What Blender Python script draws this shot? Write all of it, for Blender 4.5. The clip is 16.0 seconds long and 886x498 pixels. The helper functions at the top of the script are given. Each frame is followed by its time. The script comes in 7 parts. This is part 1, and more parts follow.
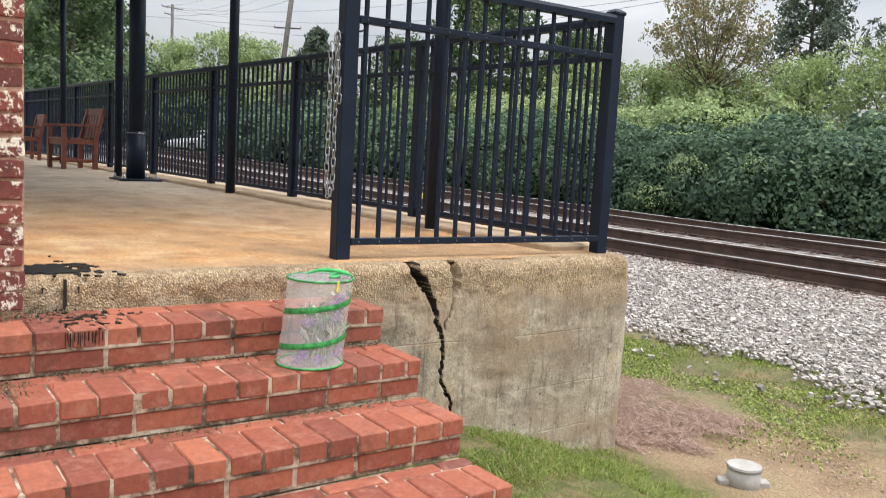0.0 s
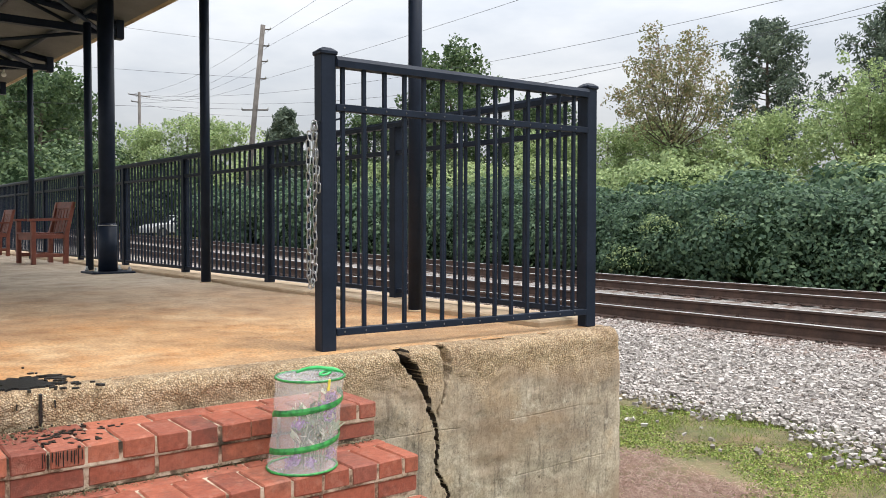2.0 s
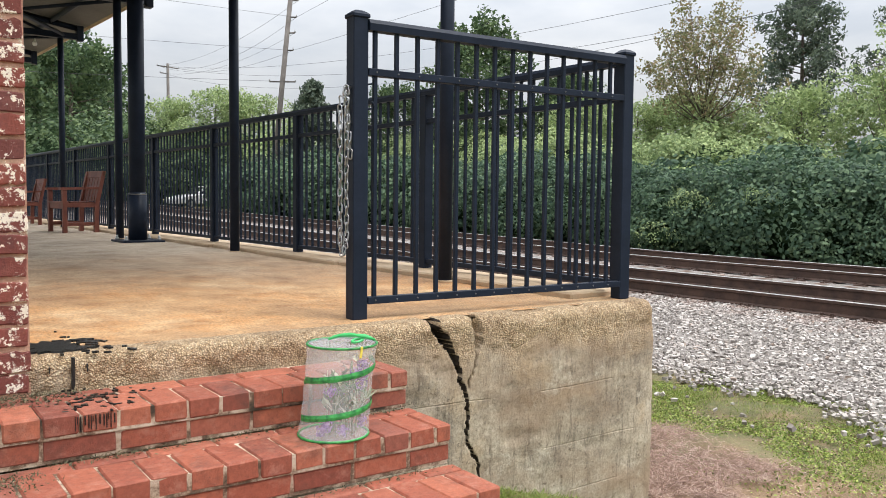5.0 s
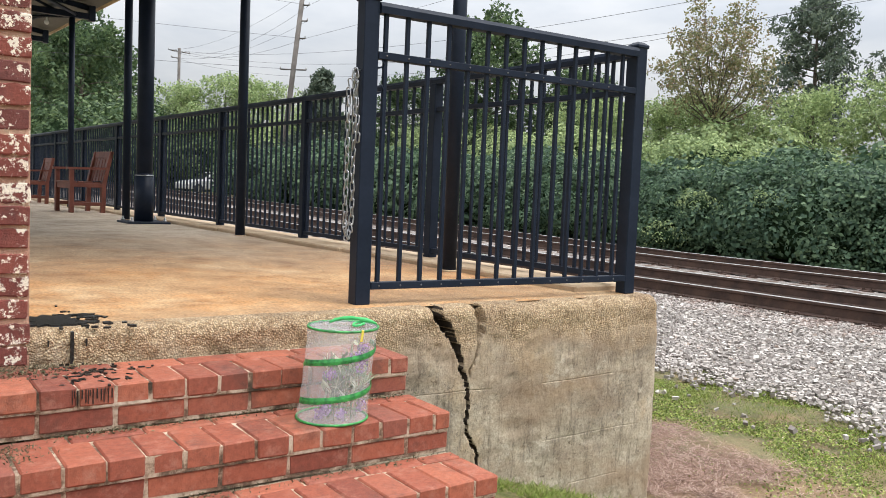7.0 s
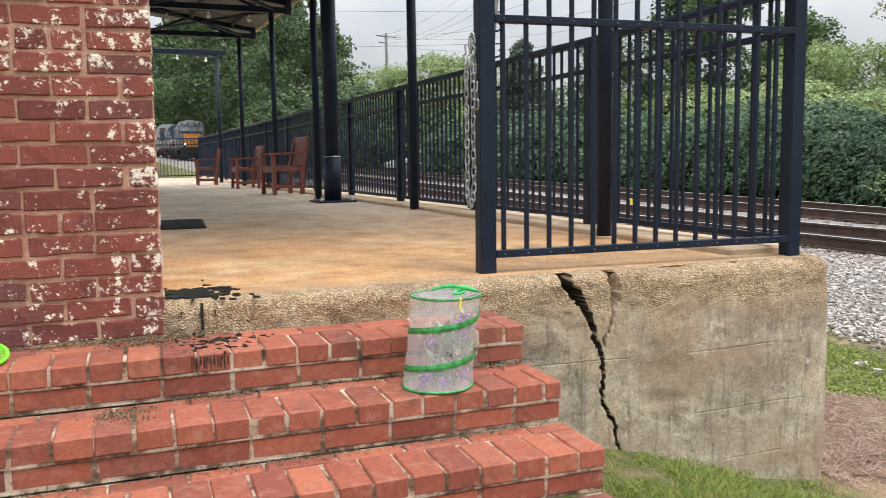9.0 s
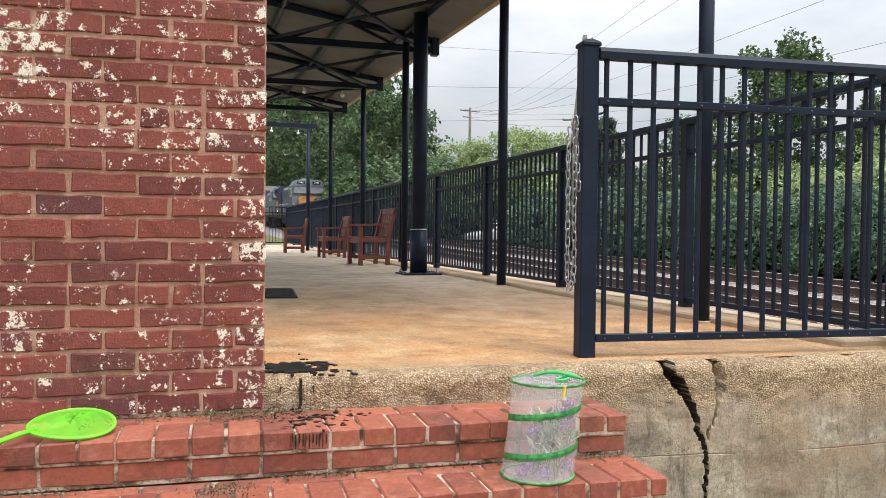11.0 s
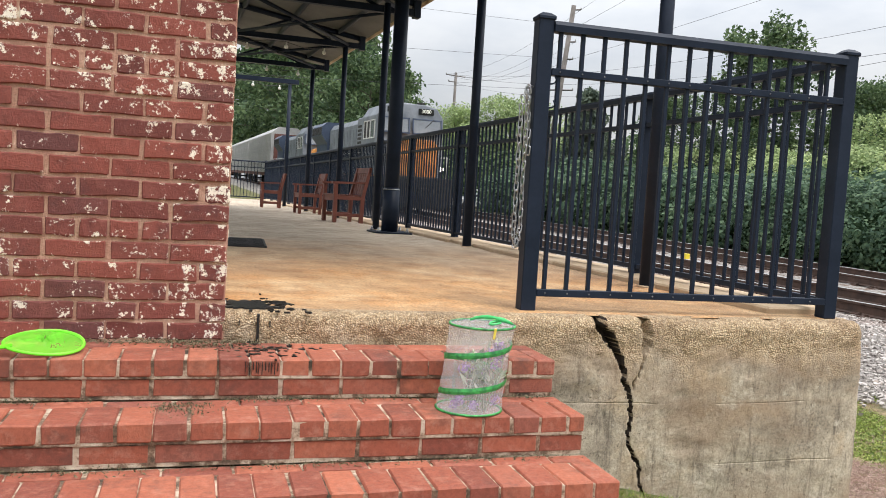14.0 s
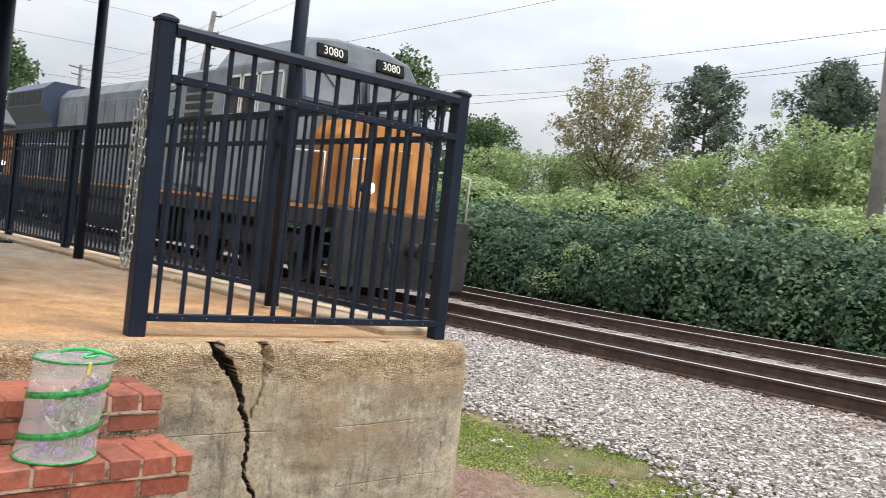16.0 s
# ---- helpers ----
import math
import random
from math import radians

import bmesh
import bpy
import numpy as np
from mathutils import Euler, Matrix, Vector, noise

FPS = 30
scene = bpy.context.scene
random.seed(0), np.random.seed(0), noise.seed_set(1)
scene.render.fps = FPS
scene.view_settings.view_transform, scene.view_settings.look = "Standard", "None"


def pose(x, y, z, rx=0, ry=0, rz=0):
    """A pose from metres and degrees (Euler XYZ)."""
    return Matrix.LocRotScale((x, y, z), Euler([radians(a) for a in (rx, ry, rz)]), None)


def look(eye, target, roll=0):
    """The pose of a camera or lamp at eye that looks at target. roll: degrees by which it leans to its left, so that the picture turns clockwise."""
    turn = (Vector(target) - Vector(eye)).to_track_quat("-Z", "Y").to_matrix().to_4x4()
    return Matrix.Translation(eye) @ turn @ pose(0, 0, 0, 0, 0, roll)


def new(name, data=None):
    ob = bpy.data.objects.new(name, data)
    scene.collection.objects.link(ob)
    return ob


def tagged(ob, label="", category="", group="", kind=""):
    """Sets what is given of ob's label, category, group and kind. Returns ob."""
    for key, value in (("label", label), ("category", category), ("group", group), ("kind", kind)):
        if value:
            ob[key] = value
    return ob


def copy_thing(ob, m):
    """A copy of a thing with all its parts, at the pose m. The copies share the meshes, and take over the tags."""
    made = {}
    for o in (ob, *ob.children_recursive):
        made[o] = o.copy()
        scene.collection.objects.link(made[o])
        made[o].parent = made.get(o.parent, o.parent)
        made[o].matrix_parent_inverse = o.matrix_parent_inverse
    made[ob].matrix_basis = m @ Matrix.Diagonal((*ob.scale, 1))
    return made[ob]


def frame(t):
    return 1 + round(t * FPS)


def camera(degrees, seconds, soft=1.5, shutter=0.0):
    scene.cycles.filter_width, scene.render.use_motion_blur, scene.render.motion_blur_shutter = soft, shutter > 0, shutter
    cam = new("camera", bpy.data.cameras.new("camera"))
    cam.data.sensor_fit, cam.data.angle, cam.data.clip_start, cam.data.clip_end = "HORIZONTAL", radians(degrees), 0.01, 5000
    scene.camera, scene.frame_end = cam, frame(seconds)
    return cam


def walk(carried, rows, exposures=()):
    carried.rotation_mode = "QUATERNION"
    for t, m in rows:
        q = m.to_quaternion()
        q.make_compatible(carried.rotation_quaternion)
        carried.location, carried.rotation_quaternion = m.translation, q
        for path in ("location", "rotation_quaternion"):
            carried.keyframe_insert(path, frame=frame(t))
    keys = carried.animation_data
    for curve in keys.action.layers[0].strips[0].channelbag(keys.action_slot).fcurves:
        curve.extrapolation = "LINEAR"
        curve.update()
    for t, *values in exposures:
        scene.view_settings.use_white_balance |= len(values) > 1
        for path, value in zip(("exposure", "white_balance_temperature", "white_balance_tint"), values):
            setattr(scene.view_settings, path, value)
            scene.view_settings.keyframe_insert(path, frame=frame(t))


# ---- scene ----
cam = camera(56.2, 16.0, soft=0.9, shutter=0.12)
PATH = [
    (0, (-1.574, -3.203, 0.477), (-0.483, -1.542, 0.248), 3.2),
    (0.5, (-1.572, -3.162, 0.521), (-0.549, -1.445, 0.475), 1.8),
    (1, (-1.57, -3.113, 0.524), (-0.52, -1.412, 0.461), 0.6),
    (1.5, (-1.571, -3.114, 0.538), (-0.478, -1.441, 0.458), -0.2),
    (2, (-1.573, -3.109, 0.532), (-0.429, -1.469, 0.471), 0.1),
    (2.5, (-1.573, -3.096, 0.512), (-0.437, -1.45, 0.459), 0.6),
    (3, (-1.574, -3.086, 0.514), (-0.505, -1.397, 0.433), 0.1),
    (3.5, (-1.565, -3.072, 0.512), (-0.522, -1.37, 0.397), -0.4),
    (4, (-1.565, -3.058, 0.512), (-0.511, -1.363, 0.38), -0.5),
    (4.5, (-1.566, -3.052, 0.51), (-0.488, -1.372, 0.381), -0.1),
    (7, (-1.55, -3.028, 0.48), (-0.47, -1.351, 0.34), 2.4),
    (7.5, (-1.537, -3.022, 0.47), (-0.474, -1.339, 0.287), 1.8),
    (8, (-1.505, -3.01, 0.462), (-0.482, -1.307, 0.23), 0.7),
    (8.5, (-1.36, -3.083, 0.448), (-0.479, -1.306, 0.193), -0.5),
    (9, (-1.217, -3.132, 0.464), (-0.594, -1.243, 0.249), -0.8),
    (9.5, (-1.263, -3.097, 0.503), (-0.853, -1.144, 0.362), -0.8),
    (10, (-1.256, -3.08, 0.504), (-0.855, -1.123, 0.407), -0.0),
    (12.5, (-1.344, -3.096, 0.469), (-0.849, -1.158, 0.461), 0.8),
    (13, (-1.271, -3.151, 0.463), (-0.825, -1.201, 0.42), 1.5),
    (13.5, (-1.24, -3.263, 0.47), (-0.802, -1.314, 0.384), 2.7),
    (14, (-1.24, -3.338, 0.463), (-0.742, -1.405, 0.337), 3.5),
    (14.5, (-1.239, -3.324, 0.465), (-0.62, -1.427, 0.33), 4.1),
    (15, (-1.218, -3.282, 0.477), (-0.438, -1.444, 0.355), 4.6),
    (15.5, (-1.176, -3.224, 0.49), (-0.171, -1.497, 0.408), 5.3),
    (16, (-1.132, -3.237, 0.502), (0.129, -1.684, 0.479), 6.1),
]
walk(cam, [(t, look(eye, target, roll)) for t, eye, target, roll in PATH])

# ---------------------------------------------------------------- light
world = bpy.data.worlds.new("world")
scene.world = world
world.use_nodes = True


def build_sky(nt):
    n = nt.nodes
    n.clear()
    out = n.new("ShaderNodeOutputWorld")
    bg = n.new("ShaderNodeBackground")
    sky = n.new("ShaderNodeTexSky")
    sky.sky_type = "NISHITA"
    sky.sun_disc = False
    sky.sun_elevation = radians(55)
    sky.sun_rotation = radians(60)
    sky.dust_density = 3.0
    coord = n.new("ShaderNodeTexCoord")
    mapping = n.new("ShaderNodeMapping")
    mapping.inputs["Scale"].default_value = (1.6, 1.6, 5.0)
    clouds = n.new("ShaderNodeTexNoise")
    clouds.inputs["Scale"].default_value = 1.7
    clouds.inputs["Detail"].default_value = 6
    clouds.inputs["Roughness"].default_value = 0.55
    ramp = n.new("ShaderNodeValToRGB")
    ramp.color_ramp.elements[0].position = 0.34
    ramp.color_ramp.elements[0].color = (5.4, 5.8, 6.4, 1)
    ramp.color_ramp.elements[1].position = 0.62
    ramp.color_ramp.elements[1].color = (8.0, 8.1, 8.25, 1)
    mix = n.new("ShaderNodeMixRGB")
    mix.inputs["Fac"].default_value = 0.9
    nt.links.new(coord.outputs["Generated"], mapping.inputs["Vector"])
    nt.links.new(mapping.outputs["Vector"], clouds.inputs["Vector"])
    nt.links.new(clouds.outputs["Fac"], ramp.inputs["Fac"])
    nt.links.new(sky.outputs["Color"], mix.inputs["Color1"])
    nt.links.new(ramp.outputs["Color"], mix.inputs["Color2"])
    sep = n.new("ShaderNodeSeparateXYZ")
    nt.links.new(coord.outputs["Generated"], sep.inputs["Vector"])
    rise = n.new("ShaderNodeMapRange")
    for key, value in (("From Min", 0.0), ("From Max", 1.0), ("To Min", 0.375), ("To Max", 2.42)):
        rise.inputs[key].default_value = value
    nt.links.new(sep.outputs["Z"], rise.inputs["Value"])
    dome = n.new("ShaderNodeMixRGB")
    dome.blend_type = "MULTIPLY"
    dome.inputs["Fac"].default_value = 1.0
    nt.links.new(mix.outputs["Color"], dome.inputs["Color1"])
    nt.links.new(rise.outputs["Result"], dome.inputs["Color2"])
    nt.links.new(dome.outputs["Color"], bg.inputs["Color"])
    bg.inputs["Strength"].default_value = 0.1
    nt.links.new(bg.outputs["Background"], out.inputs["Surface"])


build_sky(world.node_tree)
sun_data = bpy.data.lights.new("sun", "SUN")
sun_data.energy, sun_data.angle, sun_data.color = 1.55, radians(35), (1.0, 0.97, 0.94)
sun = new("sun", sun_data)
sun.matrix_world = look((0, 0, 30), (-9, 10, 0))
scene.view_settings.exposure = 0.74

# ---------------------------------------------------------------- frames of the plan
ALONG = radians(3.5)     # the track and the long fence lean this far from y
FRONT = radians(2.1)     # the platform's end wall and the steps lean this far from x
TRACK = Matrix.Rotation(ALONG, 4, "Z")
END = Matrix.Translation((0, -0.215, 0)) @ Matrix.Rotation(FRONT, 4, "Z")
RAIL_TOP = -0.65


def at_track(u, v, z=0.0, rz=0.0):
    return TRACK @ pose(u, v, z, 0, 0, rz)


def grade(v):
    """The line climbs gently away from the platform's end."""
    return 0.0 if v < 6 else 0.016 * (v - 6) ** 2 / 8 if v < 10 else 0.016 * (min(v, 150) - 8)


# ---------------------------------------------------------------- materials
def material(name, build, bump=0.0, bump_scale=0.0, **principled):
    m = bpy.data.materials.new(name)
    m.use_nodes = True
    nt = m.node_tree
    b = nt.nodes["Principled BSDF"]
    for key, value in principled.items():
        b.inputs[key.replace("_", " ")].default_value = value
    build(nt, b)
    return m


def node(nt, kind, **inputs):
    x = nt.nodes.new("ShaderNode" + kind)
    for key, value in inputs.items():
        x.inputs[key.replace("_", " ")].default_value = value
    return x


def coords(nt, kind="Object"):
    for x in nt.nodes:
        if x.bl_idname == "ShaderNodeTexCoord":
            return x.outputs[kind]
    return nt.nodes.new("ShaderNodeTexCoord").outputs[kind]


def noise_fac(nt, scale, detail=4.0, rough=0.6, kind="Object", stretch=None):
    x = node(nt, "TexNoise", Scale=scale, Detail=detail, Roughness=rough)
    src = coords(nt, kind)
    if stretch:
        mp = nt.nodes.new("ShaderNodeMapping")
        mp.inputs["Scale"].default_value = stretch
        nt.links.new(src, mp.inputs["Vector"])
        src = mp.outputs["Vector"]
    nt.links.new(src, x.inputs["Vector"])
    return x.outputs["Fac"]


def ramp(nt, fac, stops):
    r = nt.nodes.new("ShaderNodeValToRGB")
    e = r.color_ramp.elements
    while len(e) < len(stops):
        e.new(0.5)
    for el, (p, c) in zip(e, stops):
        el.position = p
        el.color = (*c, 1) if len(c) == 3 else c
    nt.links.new(fac, r.inputs["Fac"])
    return r.outputs["Color"]


def mix(nt, fac, a, b, mode="MIX"):
    x = nt.nodes.new("ShaderNodeMixRGB")
    x.blend_type = mode
    for sock, val in (("Fac", fac), ("Color1", a), ("Color2", b)):
        if isinstance(val, (int, float)):
            x.inputs[sock].default_value = val
        elif isinstance(val, tuple):
            x.inputs[sock].default_value = (*val, 1)
        else:
            nt.links.new(val, x.inputs[sock])
    return x.outputs["Color"]


def add_bump(nt, b, height, strength=0.4, distance=0.01):
    x = node(nt, "Bump", Strength=strength, Distance=distance)
    nt.links.new(height, x.inputs["Height"])
    nt.links.new(x.outputs["Normal"], b.inputs["Normal"])


BW = lambda v: (v, v, v)


def two_tone(a, b, scale, rough=0.8, fine=None, strength=0.3, metal=0.0, distance=0.004, spread=(0.35, 0.65), kind="Object"):
    """A surface that wanders between two colours, with fine relief."""
    def build(nt, bs):
        col = ramp(nt, noise_fac(nt, scale, 5, 0.6, kind), [(spread[0], a), (spread[1], b)])
        grain = noise_fac(nt, fine or scale * 12, 3, 0.6, kind)
        col = mix(nt, 0.35, col, ramp(nt, grain, [(0.3, BW(0.55)), (0.7, BW(1.0))]), "MULTIPLY")
        nt.links.new(col, bs.inputs["Base Color"])
        bs.inputs["Roughness"].default_value = rough
        bs.inputs["Metallic"].default_value = metal
        add_bump(nt, bs, grain, strength, distance)
    return build


def position_tex(nt):
    """Noise in the place's own metres."""
    geo = nt.nodes.new("ShaderNodeNewGeometry")
    def tex(scale, detail=5.0, rough=0.6, stretch=None, kind="TexNoise", out="Fac"):
        x = node(nt, kind, Scale=scale)
        if kind == "TexNoise":
            x.inputs["Detail"].default_value = detail
            x.inputs["Roughness"].default_value = rough
        src = geo.outputs["Position"]
        if stretch:
            mp = nt.nodes.new("ShaderNodeMapping")
            mp.inputs["Scale"].default_value = stretch
            nt.links.new(src, mp.inputs["Vector"])
            src = mp.outputs["Vector"]
        nt.links.new(src, x.inputs["Vector"])
        return x.outputs[out]
    sep = nt.nodes.new("ShaderNodeSeparateXYZ")
    nt.links.new(geo.outputs["Position"], sep.inputs["Vector"])
    return tex, sep.outputs


def span(nt, value, lo, hi, to_lo=0.0, to_hi=1.0):
    x = node(nt, "MapRange")
    for k, v in (("From Min", lo), ("From Max", hi), ("To Min", to_lo), ("To Max", to_hi)):
        x.inputs[k].default_value = v
    nt.links.new(value, x.inputs["Value"])
    return x.outputs["Result"]


def step_brick(nt, b):
    info = nt.nodes.new("ShaderNodeObjectInfo")
    tex, xyz = position_tex(nt)
    base = ramp(nt, info.outputs["Random"], [(0.0, (0.225, 0.061, 0.038)), (0.4, (0.325, 0.090, 0.050)), (0.75, (0.41, 0.128, 0.070)), (0.94, (0.31, 0.096, 0.060)), (1.0, (0.19, 0.062, 0.046))])
    base = mix(nt, 0.6, base, ramp(nt, tex(60, 6, 0.7), [(0.3, BW(0.5)), (0.62, BW(1.15))]), "MULTIPLY")
    soot = tex(6.5, 7, 0.7)
    base = mix(nt, ramp(nt, soot, [(0.52, BW(0.0)), (0.72, BW(0.75))]), base, (0.085, 0.042, 0.032))
    pale = tex(17.0, 6, 0.75)
    base = mix(nt, ramp(nt, pale, [(0.52, BW(0.0)), (0.72, BW(0.5))]), base, (0.50, 0.25, 0.18))
    spot = tex(120.0, 3, 0.6)
    base = mix(nt, ramp(nt, spot, [(0.64, BW(0.0)), (0.72, BW(0.5))]), base, (0.10, 0.05, 0.04))
    nt.links.new(base, b.inputs["Base Color"])
    b.inputs["Roughness"].default_value = 0.74
    add_bump(nt, b, mix(nt, 0.5, tex(170, 5, 0.75), tex(34, 6, 0.75)), 0.7, 0.006)


def step_mortar(nt, b):
    tex, xyz = position_tex(nt)
    col = ramp(nt, tex(9, 6, 0.7), [(0.34, (0.66, 0.57, 0.45)), (0.46, (0.48, 0.37, 0.27)), (0.53, (0.20, 0.13, 0.085)), (0.62, (0.06, 0.045, 0.03))])
    nt.links.new(col, b.inputs["Base Color"])
    b.inputs["Roughness"].default_value = 0.95
    add_bump(nt, b, tex(150, 5, 0.7), 0.8, 0.008)


def limewash(nt, tex, xyz, cling=0.0):
    """Where flakes of old limewash still cling: thick in some zones, and along the corner."""
    zone = ramp(nt, tex(2.1, 4, 0.6), [(0.40, BW(0.0)), (0.64, BW(0.095))])
    flake = mix(nt, 0.28, tex(22, 8, 0.74), tex(110, 5, 0.75))
    lift = mix(nt, 1.0, flake, zone, "ADD")
    lift = mix(nt, 1.0, lift, span(nt, xyz["X"], -1.36, -1.235, 0.0, 0.05), "ADD")
    return ramp(nt, lift, [(0.608 + cling, BW(0.0)), (0.614 + cling, BW(1.0))])


def wall_brick(nt, b):
    info = nt.nodes.new("ShaderNodeObjectInfo")
    tex, xyz = position_tex(nt)
    base = ramp(nt, info.outputs["Random"], [(0.0, (0.16, 0.042, 0.033)), (0.35, (0.225, 0.058, 0.043)), (0.7, (0.29, 0.075, 0.052)), (0.9, (0.23, 0.065, 0.05)), (1.0, (0.13, 0.045, 0.042))])
    base = mix(nt, ramp(nt, tex(15, 7, 0.72), [(0.52, BW(0.0)), (0.76, BW(0.4))]), base, (0.42, 0.16, 0.12))
    base = mix(nt, ramp(nt, tex(9, 7, 0.75), [(0.54, BW(0.0)), (0.70, BW(0.7))]), base, (0.10, 0.036, 0.034))
    base = mix(nt, 0.55, base, ramp(nt, tex(110, 5, 0.7), [(0.3, BW(0.62)), (0.65, BW(1.1))]), "MULTIPLY")
    base = mix(nt, limewash(nt, tex, xyz), base, (0.88, 0.79, 0.66))
    nt.links.new(base, b.inputs["Base Color"])
    b.inputs["Roughness"].default_value = 0.85
    add_bump(nt, b, tex(75, 7, 0.75), 0.8, 0.009)


def wall_mortar(nt, b):
    tex, xyz = position_tex(nt)
    col = ramp(nt, tex(11, 7, 0.72), [(0.3, (0.39, 0.185, 0.13)), (0.45, (0.54, 0.295, 0.21)), (0.58, (0.62, 0.385, 0.275)), (0.70, (0.67, 0.49, 0.33))])
    col = mix(nt, 0.5, col, ramp(nt, tex(130, 5, 0.7), [(0.3, BW(0.6)), (0.65, BW(1.1))]), "MULTIPLY")
    col = mix(nt, limewash(nt, tex, xyz, 0.045), col, (0.80, 0.68, 0.54))
    nt.links.new(col, b.inputs["Base Color"])
    b.inputs["Roughness"].default_value = 0.95
    add_bump(nt, b, tex(110, 6, 0.75), 0.9, 0.01)


def pebbles(nt, tex):
    """Bare aggregate: small stones of many tones in a sandy binder."""
    c1 = ramp(nt, tex(150, kind="TexVoronoi", out="Color"), [(0.1, (0.22, 0.145, 0.085)), (0.35, (0.45, 0.325, 0.205)), (0.65, (0.58, 0.45, 0.295)), (0.92, (0.72, 0.62, 0.47))])
    d1 = tex(150, kind="TexVoronoi", out="Distance")
    c2 = ramp(nt, tex(85, kind="TexVoronoi", out="Color"), [(0.1, (0.24, 0.155, 0.09)), (0.5, (0.50, 0.38, 0.245)), (0.9, (0.70, 0.59, 0.44))])
    col = mix(nt, 0.4, c1, c2)
    col = mix(nt, 0.8, col, ramp(nt, d1, [(0.25, BW(1.25)), (0.7, BW(0.5))]), "MULTIPLY")
    col = mix(nt, 0.75, col, ramp(nt, tex(3.1, 6, 0.7), [(0.32, (0.50, 0.40, 0.31)), (0.55, (1.0, 0.93, 0.82)), (0.75, (1.15, 1.1, 1.0))]), "MULTIPLY")
    return col, d1


def wall_concrete(nt, b):
    """Board-marked concrete, stained, with bare pebbles near the top."""
    tex, xyz = position_tex(nt)
    low = ramp(nt, tex(2.4, 8, 0.72, (1, 1, 1.5)), [(0.32, (0.25, 0.205, 0.155)), (0.45, (0.40, 0.335, 0.25)), (0.56, (0.53, 0.45, 0.335)), (0.70, (0.66, 0.59, 0.465))])
    low = mix(nt, ramp(nt, tex(1.5, 6, 0.7), [(0.50, BW(0.0)), (0.66, BW(0.7))]), low, (0.56, 0.385, 0.205))
    low = mix(nt, ramp(nt, tex(6, 7, 0.75, (4.5, 4.5, 0.45)), [(0.52, BW(0.0)), (0.66, BW(0.75))]), low, (0.13, 0.105, 0.08))
    low = mix(nt, ramp(nt, tex(7, 8, 0.8), [(0.56, BW(0.0)), (0.62, BW(0.75))]), low, (0.62, 0.55, 0.43))
    low = mix(nt, ramp(nt, tex(5, 7, 0.78), [(0.60, BW(0.0)), (0.66, BW(0.6))]), low, (0.13, 0.105, 0.08))
    low = mix(nt, 0.8, low, ramp(nt, tex(85, 7, 0.8), [(0.34, BW(0.35)), (0.5, BW(0.9)), (0.66, BW(1.2))]), "MULTIPLY")
    low = mix(nt, ramp(nt, tex(32, 5, 0.7), [(0.63, BW(0.0)), (0.68, BW(0.8))]), low, (0.09, 0.07, 0.05))
    low = mix(nt, ramp(nt, tex(0.9, 5, 0.65, (1, 1, 2.2)), [(0.44, BW(0.0)), (0.58, BW(0.6))]), low, (0.29, 0.19, 0.115))
    peb, d1 = pebbles(nt, tex)
    hi = nt.nodes.new("ShaderNodeMath")
    hi.operation = "MULTIPLY_ADD"
    hi.inputs[1].default_value = 0.62
    nt.links.new(tex(3.4, 6, 0.7), hi.inputs[0])
    nt.links.new(xyz["Z"], hi.inputs[2])
    gate = span(nt, hi.outputs["Value"], 0.07, 0.24)
    col = mix(nt, gate, low, peb)
    nt.links.new(col, b.inputs["Base Color"])
    b.inputs["Roughness"].default_value = 0.92
    h = mix(nt, gate, ramp(nt, tex(70, 7, 0.75), [(0.2, BW(0.3)), (0.8, BW(0.7))]), ramp(nt, d1, [(0.0, BW(1.0)), (0.8, BW(0.0))]))
    add_bump(nt, b, h, 0.8, 0.009)


